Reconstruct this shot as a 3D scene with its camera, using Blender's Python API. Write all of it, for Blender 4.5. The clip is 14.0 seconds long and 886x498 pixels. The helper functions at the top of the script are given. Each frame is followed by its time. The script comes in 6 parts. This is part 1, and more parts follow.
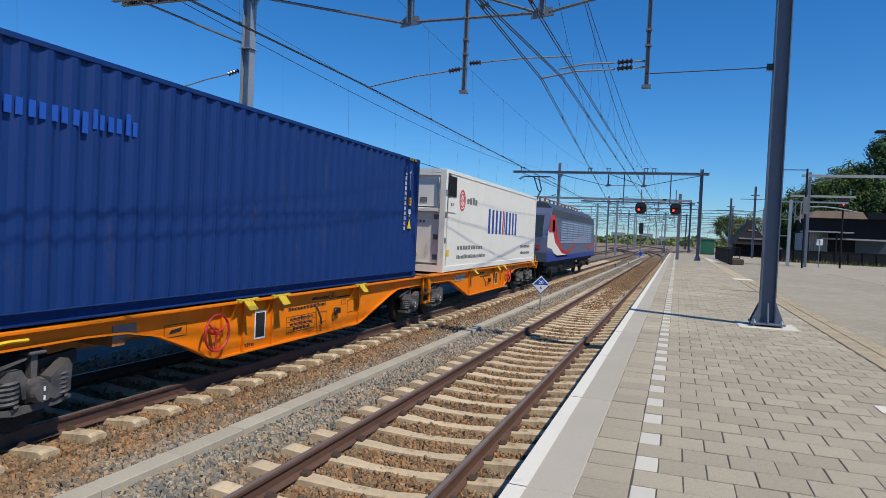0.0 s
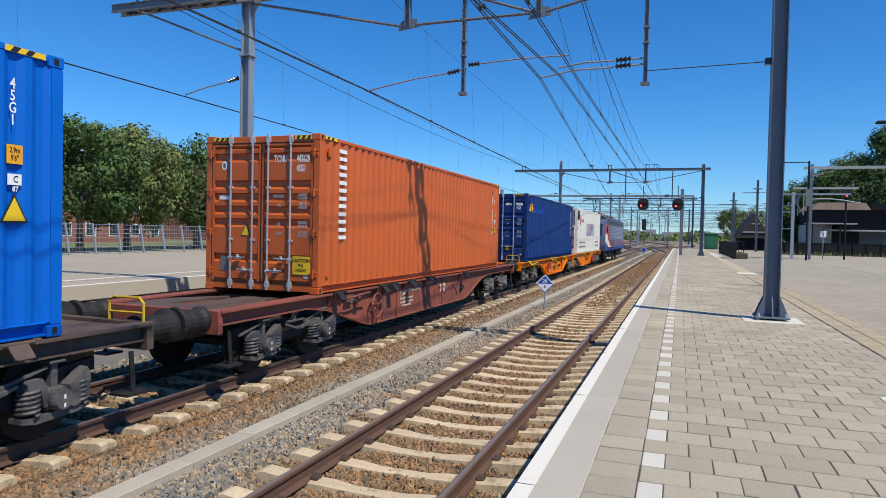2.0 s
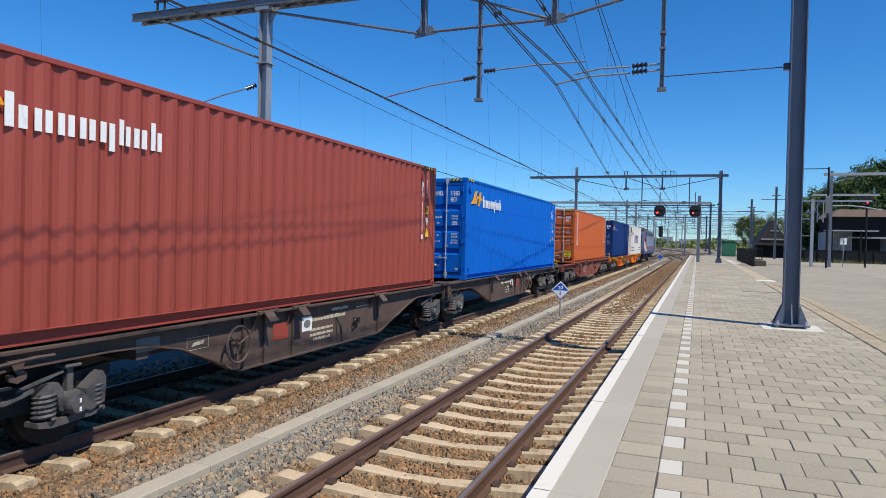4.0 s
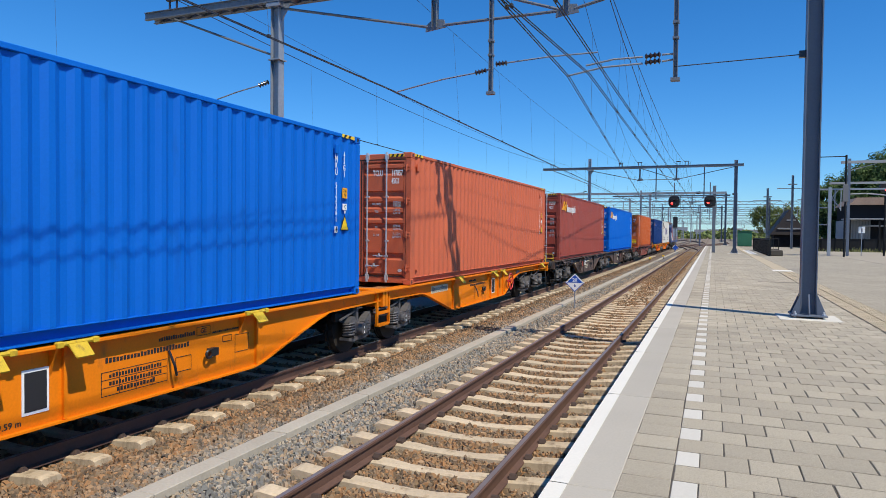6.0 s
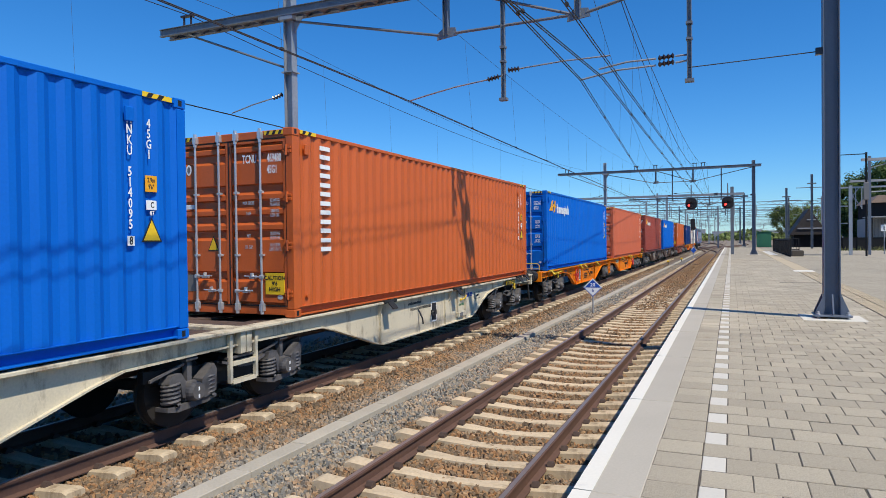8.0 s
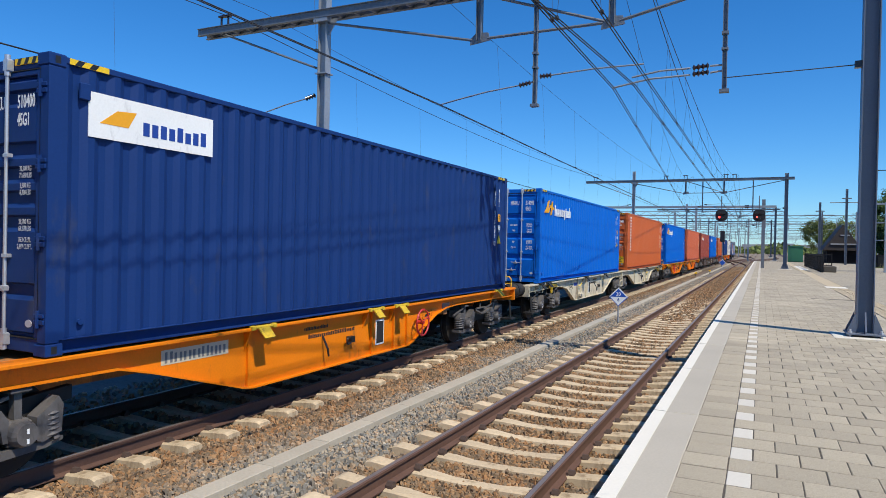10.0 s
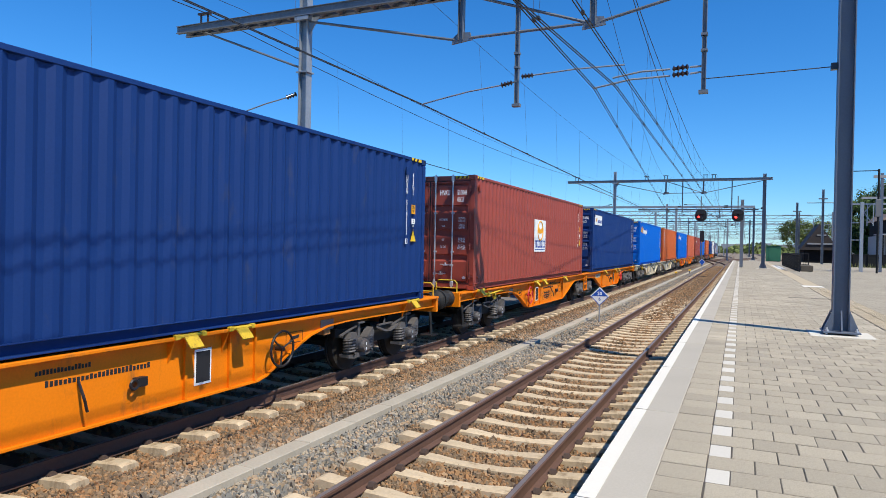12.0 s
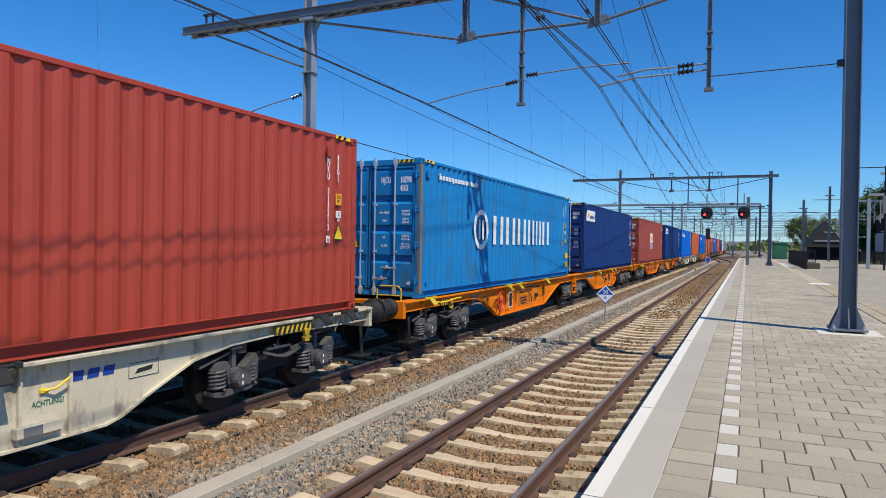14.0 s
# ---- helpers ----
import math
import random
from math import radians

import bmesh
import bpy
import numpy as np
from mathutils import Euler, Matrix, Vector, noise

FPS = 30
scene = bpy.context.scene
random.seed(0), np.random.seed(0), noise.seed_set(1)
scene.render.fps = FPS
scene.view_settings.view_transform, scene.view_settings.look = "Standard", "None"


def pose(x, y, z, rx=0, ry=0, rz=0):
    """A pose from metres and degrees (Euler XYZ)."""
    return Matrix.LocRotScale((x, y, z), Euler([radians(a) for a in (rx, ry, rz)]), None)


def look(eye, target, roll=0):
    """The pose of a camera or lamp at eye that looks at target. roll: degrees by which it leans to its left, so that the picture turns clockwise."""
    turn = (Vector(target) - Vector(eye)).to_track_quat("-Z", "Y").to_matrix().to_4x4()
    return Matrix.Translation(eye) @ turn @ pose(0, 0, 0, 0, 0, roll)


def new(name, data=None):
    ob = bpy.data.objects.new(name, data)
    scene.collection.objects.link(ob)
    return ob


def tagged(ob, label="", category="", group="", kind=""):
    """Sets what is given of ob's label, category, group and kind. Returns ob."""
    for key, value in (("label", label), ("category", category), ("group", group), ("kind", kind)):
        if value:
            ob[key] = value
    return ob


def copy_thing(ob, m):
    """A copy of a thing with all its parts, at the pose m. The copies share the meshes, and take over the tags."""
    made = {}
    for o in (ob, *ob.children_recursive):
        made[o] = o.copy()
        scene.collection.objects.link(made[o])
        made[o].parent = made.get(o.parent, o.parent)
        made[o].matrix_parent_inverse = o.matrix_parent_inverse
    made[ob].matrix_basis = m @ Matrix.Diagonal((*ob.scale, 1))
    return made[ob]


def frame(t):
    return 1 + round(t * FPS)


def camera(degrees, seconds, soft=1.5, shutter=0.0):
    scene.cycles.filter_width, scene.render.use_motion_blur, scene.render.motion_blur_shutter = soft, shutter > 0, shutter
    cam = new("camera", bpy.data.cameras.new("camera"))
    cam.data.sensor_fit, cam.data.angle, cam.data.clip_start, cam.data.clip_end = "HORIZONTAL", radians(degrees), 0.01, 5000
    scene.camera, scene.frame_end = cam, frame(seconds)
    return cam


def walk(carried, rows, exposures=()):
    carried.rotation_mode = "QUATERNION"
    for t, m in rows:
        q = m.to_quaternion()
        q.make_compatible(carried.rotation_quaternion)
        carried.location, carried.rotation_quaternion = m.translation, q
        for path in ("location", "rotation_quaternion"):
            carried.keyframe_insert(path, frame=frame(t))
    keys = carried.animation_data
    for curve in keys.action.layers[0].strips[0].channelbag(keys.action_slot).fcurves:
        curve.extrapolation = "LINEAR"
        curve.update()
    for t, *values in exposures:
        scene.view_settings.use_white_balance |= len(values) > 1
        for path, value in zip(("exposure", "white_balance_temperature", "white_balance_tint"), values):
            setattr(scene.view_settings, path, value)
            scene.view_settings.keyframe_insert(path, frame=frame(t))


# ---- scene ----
EYE_FOV = 67.3
cam = camera(EYE_FOV, 14.0, soft=0.65)
PATH = [  # seconds, x, y, z, yaw, pitch, roll
    (0, 0.000, 0.065, 2.253, 19.32, -1.50, 2.61),
    (0.5, 0.010, 0.020, 2.260, 19.21, -1.48, 2.31),
    (1, 0.017, 0.038, 2.254, 19.07, -1.71, 1.69),
    (1.5, 0.007, 0.028, 2.256, 19.40, -2.02, 1.77),
    (2, 0.014, 0.024, 2.267, 19.60, -1.43, 1.22),
    (2.5, 0.011, 0.031, 2.264, 20.11, -1.07, 1.07),
    (3, 0.015, 0.018, 2.255, 20.34, -0.82, 1.15),
    (5.5, 0.008, 0.006, 2.254, 21.98, -1.18, 1.11),
    (6, 0.011, -0.005, 2.264, 22.05, -1.47, 0.62),
    (6.5, -0.002, 0.022, 2.248, 22.43, -1.65, 0.41),
    (7, 0.005, -0.005, 2.264, 22.71, -1.59, -0.26),
    (9.5, -0.016, 0.050, 2.243, 24.76, 0.28, 0.46),
    (10, -0.013, -0.026, 2.257, 25.58, -0.48, 1.16),
    (10.5, -0.004, -0.095, 2.272, 25.13, -1.67, 1.62),
    (11, -0.004, -0.033, 2.263, 24.34, -1.63, 0.94),
    (11.5, -0.006, -0.020, 2.263, 23.94, -0.89, 0.73),
    (12, -0.011, -0.008, 2.253, 24.07, -0.46, 1.13),
    (12.5, -0.009, -0.017, 2.256, 24.45, -0.32, 1.63),
    (13, -0.012, -0.040, 2.264, 24.44, -0.37, 1.03),
    (13.5, -0.004, -0.023, 2.252, 24.46, -0.45, 0.75),
    (14, -0.011, -0.029, 2.262, 24.51, -0.57, 0.86),
]

def eye_pose(x, y, z, yaw, pitch, roll):
    """Yaw to the left of the track, pitch up, roll that turns the picture clockwise."""
    return pose(x, y, z, 90 + pitch, 0, yaw) @ pose(0, 0, 0, 0, 0, roll)


STOPS = [(0, -0.17), (1, 0.06), (3, 0.02), (5.5, 0.08), (7, 0.05), (9.5, 0.06), (10.5, 0.15), (12, 0.23), (13, 0.18), (14, 0.0)]
walk(cam, [(t, eye_pose(*v)) for t, *v in PATH], STOPS)

# ---- light ----
SUN = Vector((1.0, -0.46, 1.55)).normalized()
world = bpy.data.worlds.new("sky")
scene.world = world
world.use_nodes = True
wn = world.node_tree.nodes
sky = wn.new("ShaderNodeTexSky")
sky.sky_type = "NISHITA"
sky.sun_disc = False
sky.sun_elevation = math.asin(SUN.z)
sky.sun_rotation = math.atan2(SUN.x, SUN.y)
sky.altitude = 300
sky.air_density = 1.0
sky.dust_density = 0.1
sky.ozone_density = 3.0
wn["Background"].inputs["Strength"].default_value = 0.107
clear = wn.new("ShaderNodeMix")
clear.data_type, clear.blend_type = "RGBA", "MULTIPLY"
clear.inputs[0].default_value = 1.0
clear.inputs[7].default_value = (0.645, 0.95, 1.30, 1)
world.node_tree.links.new(sky.outputs["Color"], clear.inputs[6])
deep = wn.new("ShaderNodeHueSaturation")
deep.inputs["Saturation"].default_value = 1.13
world.node_tree.links.new(clear.outputs[2], deep.inputs["Color"])
world.node_tree.links.new(deep.outputs[0], wn["Background"].inputs["Color"])
sun = new("sun", bpy.data.lights.new("sun", "SUN"))
sun.data.energy = 4.6
sun.data.angle = radians(0.53)
sun.data.color = (1.0, 0.93, 0.80)
sun.matrix_world = look(SUN * 50, (0, 0, 0))


# ---- materials ----
def material(name, color, rough=0.6, metal=0.0, vary=0.12, grain=40.0, stain=1.2, dirt=None, dirt_amount=0.0, bump=0.0, rnd=0.0, spec=0.5, island=False):
    """A surface with fine grain, broad stains and optional dirt; rnd varies it from piece to piece."""
    m = bpy.data.materials.new(name)
    m.use_nodes = True
    nt = m.node_tree
    n, l = nt.nodes, nt.links
    b = n["Principled BSDF"]
    b.inputs["Roughness"].default_value = rough
    b.inputs["Metallic"].default_value = metal
    b.inputs["Specular IOR Level"].default_value = spec
    tc = n.new("ShaderNodeTexCoord")
    fine = n.new("ShaderNodeTexNoise")
    fine.inputs["Scale"].default_value = grain
    fine.inputs["Detail"].default_value = 4
    broad = n.new("ShaderNodeTexNoise")
    broad.inputs["Scale"].default_value = stain
    broad.inputs["Detail"].default_value = 5
    l.new(tc.outputs["Object"], fine.inputs["Vector"])
    l.new(tc.outputs["Object"], broad.inputs["Vector"])
    hsv = n.new("ShaderNodeHueSaturation")
    hsv.inputs["Color"].default_value = (*color, 1)
    add = n.new("ShaderNodeMath")
    add.operation = "ADD"
    l.new(fine.outputs["Fac"], add.inputs[0])
    l.new(broad.outputs["Fac"], add.inputs[1])
    rng = n.new("ShaderNodeMapRange")
    rng.inputs["From Min"].default_value = 0.6
    rng.inputs["From Max"].default_value = 1.4
    rng.inputs["To Min"].default_value = 1 - vary
    rng.inputs["To Max"].default_value = 1 + vary
    rng.clamp = False
    l.new(add.outputs[0], rng.inputs["Value"])
    value = rng.outputs[0]
    if rnd:
        if island:
            src = n.new("ShaderNodeNewGeometry").outputs["Random Per Island"]
        else:
            src = n.new("ShaderNodeObjectInfo").outputs["Random"]
        r2 = n.new("ShaderNodeMapRange")
        r2.inputs["To Min"].default_value = 1 - rnd
        r2.inputs["To Max"].default_value = 1 + rnd
        l.new(src, r2.inputs["Value"])
        mul = n.new("ShaderNodeMath")
        mul.operation = "MULTIPLY"
        l.new(value, mul.inputs[0])
        l.new(r2.outputs[0], mul.inputs[1])
        value = mul.outputs[0]
    l.new(value, hsv.inputs["Value"])
    out = hsv.outputs[0]
    if dirt:
        d = n.new("ShaderNodeTexNoise")
        d.inputs["Scale"].default_value = stain * 2.3
        d.inputs["Detail"].default_value = 8
        d.inputs["Roughness"].default_value = 0.7
        mp = n.new("ShaderNodeMapping")
        mp.inputs["Scale"].default_value = (1, 1, 0.35)
        l.new(tc.outputs["Object"], mp.inputs["Vector"])
        l.new(mp.outputs[0], d.inputs["Vector"])
        ramp = n.new("ShaderNodeValToRGB")
        ramp.color_ramp.elements[0].position = 0.62 - 0.25 * dirt_amount
        ramp.color_ramp.elements[1].position = 0.78 - 0.2 * dirt_amount
        l.new(d.outputs["Fac"], ramp.inputs[0])
        mix = n.new("ShaderNodeMix")
        mix.data_type = "RGBA"
        l.new(ramp.outputs[0], mix.inputs[0])
        l.new(out, mix.inputs[6])
        mix.inputs[7].default_value = (*dirt, 1)
        out = mix.outputs[2]
    l.new(out, b.inputs["Base Color"])
    if bump:
        bp = n.new("ShaderNodeBump")
        bp.inputs["Strength"].default_value = min(1.0, bump)
        bp.inputs["Distance"].default_value = 0.01 * max(1.0, bump)
        l.new(fine.outputs["Fac"], bp.inputs["Height"])
        l.new(bp.outputs[0], b.inputs["Normal"])
    return m


def glowing(name, color, strength):
    m = bpy.data.materials.new(name)
    m.use_nodes = True
    b = m.node_tree.nodes["Principled BSDF"]
    b.inputs["Base Color"].default_value = (*color, 1)
    b.inputs["Emission Color"].default_value = (*color, 1)
    b.inputs["Emission Strength"].default_value = strength
    return m


RUST = (0.12, 0.055, 0.03)
M = {
    "navy": material("navy_paint", (0.007, 0.034, 0.150), 0.55, spec=0.22, vary=0.10, stain=0.7, dirt=(0.05, 0.06, 0.10), dirt_amount=0.15),
    "orange": material("orange_paint", (0.52, 0.105, 0.018), 0.45, vary=0.10, stain=0.7, dirt=(0.28, 0.07, 0.03), dirt_amount=0.12),
    "blue": material("bright_blue_paint", (0.0, 0.118, 0.53), 0.55, spec=0.2, vary=0.08, stain=0.7, dirt=(0.002, 0.085, 0.35), dirt_amount=0.15),
    "brick": material("brick_red_paint", (0.30, 0.055, 0.035), 0.45, vary=0.10, stain=0.7, dirt=(0.18, 0.04, 0.03), dirt_amount=0.15),
    "salmon": material("faded_orange_paint", (0.54, 0.12, 0.05), 0.55, vary=0.12, stain=0.7, dirt=(0.30, 0.09, 0.05), dirt_amount=0.25),
    "red": material("red_paint", (0.36, 0.045, 0.022), 0.42, vary=0.08, stain=0.7, dirt=(0.22, 0.035, 0.02), dirt_amount=0.12),
    "lightblue": material("worn_light_blue_paint", (0.008, 0.19, 0.47), 0.55, spec=0.25, vary=0.12, stain=0.8, dirt=(0.045, 0.12, 0.2), dirt_amount=0.35),
    "white": material("white_paint", (0.78, 0.75, 0.67), 0.45, vary=0.05, dirt=(0.5, 0.48, 0.42), dirt_amount=0.1),
    "wagon_orange": material("orange_wagon_paint", (0.80, 0.205, 0.002), 0.5, vary=0.09, stain=1.5, spec=0.3, dirt=(0.42, 0.13, 0.02), dirt_amount=0.18),
    "wagon_deck": material("dusty_orange_deck", (0.42, 0.17, 0.05), 0.75, vary=0.2, stain=2, dirt=(0.2, 0.1, 0.05), dirt_amount=0.5),
    "wagon_red": material("faded_red_wagon_paint", (0.26, 0.07, 0.045), 0.65, vary=0.15, stain=1.5, dirt=(0.13, 0.06, 0.045), dirt_amount=0.5),
    "wagon_brown": material("dirty_brown_wagon_paint", (0.10, 0.065, 0.05), 0.75, vary=0.2, stain=1.5, dirt=(0.06, 0.04, 0.035), dirt_amount=0.5),
    "wagon_white": material("dirty_cream_wagon_paint", (0.60, 0.53, 0.385), 0.6, vary=0.12, stain=1.5, dirt=(0.2, 0.15, 0.1), dirt_amount=0.45),
    # bogie and wheel steel darkened: shade under wagons is put into the colour
    "bogie": material("dusty_shade_black_steel", (0.014, 0.013, 0.012), 0.7, vary=0.25, grain=20, stain=3),
    "axlebox": material("grey_bogie_steel", (0.10, 0.093, 0.09), 0.6, vary=0.25, grain=20, stain=3, dirt=(0.05, 0.045, 0.04), dirt_amount=0.4),
    "wheel": material("worn_shade_dark_wheel_steel", (0.016, 0.014, 0.013), 0.75, 0.0, vary=0.2),
    "rod": material("galvanised_rod", (0.55, 0.57, 0.60), 0.38, 0.55, vary=0.12),
    "galv": material("galvanised_mast_steel", (0.30, 0.33, 0.37), 0.5, 0.35, vary=0.15, grain=15, stain=1.5),
    "darkgalv": material("weathered_grey_steel", (0.16, 0.18, 0.21), 0.55, 0.35, vary=0.2, grain=15, stain=1.5),
    "pole": material("slate_grey_column_paint", (0.12, 0.145, 0.19), 0.5, 0.1, vary=0.12, stain=1.0),
    "wire": material("dark_copper_wire", (0.045, 0.05, 0.055), 0.6, 0.3),
    "decal": material("cream_sign_plate", (0.58, 0.50, 0.36), 0.6, vary=0.1),
    "insul": material("brown_insulator_glaze", (0.035, 0.025, 0.025), 0.25),
    "insulw": material("grey_insulator_glaze", (0.35, 0.36, 0.38), 0.25),
    "yellow": material("yellow_marking", (0.80, 0.52, 0.015), 0.5, vary=0.08),
    "stop_yellow": material("chipped_dirty_yellow_paint", (0.60, 0.40, 0.02), 0.6, vary=0.15, grain=30, stain=6, dirt=(0.22, 0.12, 0.03), dirt_amount=0.35),
    "black": material("black_marking", (0.012, 0.012, 0.014), 0.5),
    "mark": material("white_marking", (0.80, 0.81, 0.80), 0.5, vary=0.06, dirt=(0.4, 0.4, 0.4), dirt_amount=0.1),
    "markgrey": material("faded_white_marking", (0.42, 0.44, 0.48), 0.6, vary=0.15),
    "logo": material("amber_logo_paint", (0.80, 0.36, 0.01), 0.5, vary=0.05),
    "logoblue": material("blue_logo_paint", (0.012, 0.05, 0.28), 0.5, vary=0.05),
    "logomid": material("mid_blue_logo_paint", (0.01, 0.08, 0.42), 0.5, vary=0.05),
    "redmark": material("red_marking", (0.50, 0.03, 0.03), 0.5, vary=0.1),
    "tarp": material("grey_plate", (0.16, 0.16, 0.16), 0.6, vary=0.1),
    "gasket": material("door_gasket_rubber", (0.015, 0.015, 0.017), 0.7),
    "rail": material("rusty_rail_side", (0.105, 0.055, 0.038), 0.75, vary=0.2, grain=30, stain=2),
    "railtop": material("polished_rail_head", (0.30, 0.25, 0.22), 0.45, 0.5, vary=0.12, grain=30, stain=3),
    "sleeper": material("weathered_concrete_sleeper", (0.55, 0.435, 0.285), 0.9, vary=0.16, grain=25, stain=2.5, dirt=(0.25, 0.175, 0.10), dirt_amount=0.3, bump=0.4, rnd=0.10),
    # darker brown than the near sleepers, for the far, rear and junction rows
    "sleeper_far": material("darker_far_sleepers", (0.19, 0.15, 0.108), 0.9, vary=0.2, grain=10, stain=1.0),
    "clip": material("rusty_rail_clip", (0.07, 0.045, 0.035), 0.8, vary=0.2),
    "trough": material("concrete_trough_cover", (0.40, 0.36, 0.285), 0.9, vary=0.12, grain=30, stain=2, bump=0.3, rnd=0.06),
    "paver": material("grey_concrete_paver", (0.405, 0.350, 0.255), 0.9, vary=0.3, grain=110, stain=0.8, dirt=(0.31, 0.28, 0.22), dirt_amount=0.2, bump=0.8, rnd=0.10),
    "paver_i": material("grey_concrete_paver_far", (0.405, 0.350, 0.255), 0.9, vary=0.3, grain=110, stain=0.8, dirt=(0.31, 0.28, 0.22), dirt_amount=0.2, bump=0.8, rnd=0.10, island=True),
    "joint": material("dark_sandy_joint", (0.085, 0.072, 0.056), 0.95, vary=0.2),
    "slab": material("smooth_edge_slab_concrete", (0.43, 0.388, 0.312), 0.85, vary=0.07, grain=60, stain=1.2, bump=0.15, rnd=0.04),
    "whiteline": material("worn_white_line_paint", (0.73, 0.69, 0.59), 0.75, vary=0.05, grain=45, dirt=(0.55, 0.53, 0.49), dirt_amount=0.08),
    "whitepaver": material("white_paver", (0.61, 0.57, 0.485), 0.85, vary=0.06, grain=55, bump=0.3, rnd=0.06),
    "tactile": material("yellowish_tactile_paver", (0.50, 0.41, 0.27), 0.9, vary=0.12, grain=50, bump=0.3, rnd=0.08),
    "platwall": material("dark_platform_wall", (0.16, 0.15, 0.135), 0.9, vary=0.2, grain=12, stain=1.5),
    "earth": material("dry_earth_and_gravel", (0.23, 0.185, 0.13), 0.95, vary=0.25, grain=8, stain=0.25, bump=1.0),
    "grass": material("dry_grass", (0.16, 0.17, 0.06), 0.95, vary=0.3, grain=10, stain=0.3, bump=1.0),
    "asphalt": material("pale_asphalt", (0.36, 0.312, 0.235), 0.95, vary=0.1, grain=30, stain=0.3, bump=0.3),
    "fence": material("dark_fence_steel", (0.014, 0.015, 0.016), 0.7, spec=0.2, vary=0.1),
    "wood": material("dark_timber", (0.05, 0.045, 0.042), 0.85, vary=0.2),
    "roof": material("weathered_roof_sheet", (0.075, 0.055, 0.048), 0.8, vary=0.15, stain=0.8),
    "tan_roof": material("tan_tiled_roof", (0.34, 0.23, 0.16), 0.85, vary=0.2, grain=8, stain=0.6),
    "shed": material("dark_shed_cladding", (0.016, 0.017, 0.02), 0.85, spec=0.1, vary=0.15),
    "greybuild": material("pale_grey_cladding", (0.32, 0.33, 0.34), 0.7, vary=0.1),
    "green": material("green_cabinet_paint", (0.03, 0.16, 0.085), 0.5, vary=0.1),
    "brickwall": material("red_brick_wall", (0.26, 0.10, 0.065), 0.9, vary=0.15, grain=6),
    "plaster": material("pale_plaster_wall", (0.55, 0.52, 0.47), 0.9, vary=0.06),
    "glass": material("dark_window_glass", (0.03, 0.04, 0.05), 0.08, vary=0.02),
    "tiles": material("dark_roof_tiles", (0.05, 0.042, 0.04), 0.8, vary=0.15),
    "leaf": material("dark_green_leaves", (0.075, 0.12, 0.032), 0.75, vary=0.3, grain=3, stain=0.6, rnd=0.45, island=True, spec=0.3),
    "leaf3": material("deep_green_leaves", (0.045, 0.078, 0.024), 0.8, vary=0.3, grain=3, stain=0.6, rnd=0.45, island=True, spec=0.2),
    "leaf2": material("olive_green_leaves", (0.15, 0.185, 0.055), 0.75, vary=0.3, grain=3, stain=0.6, rnd=0.45, island=True, spec=0.3),
    "bark": material("grey_brown_bark", (0.09, 0.07, 0.05), 0.9, vary=0.2, grain=12),
    "signal": material("black_signal_shield", (0.010, 0.010, 0.012), 0.6),
    "loco_grey": material("dark_grey_loco_roof", (0.05, 0.06, 0.08), 0.5, vary=0.1),
    "loco_silver": material("silver_loco_side", (0.13, 0.16, 0.25), 0.35, 0.3, vary=0.08),
    "loco_blue": material("blue_loco_paint", (0.02, 0.05, 0.28), 0.35, vary=0.08),
    "loco_pale": material("pale_blue_loco_louvres", (0.30, 0.38, 0.54), 0.4, 0.1, vary=0.08),
    "loco_red": material("red_loco_paint", (0.50, 0.02, 0.03), 0.35, vary=0.08),
    "red_lamp": glowing("red_signal_lamp", (1.0, 0.03, 0.02), 6.0),
}


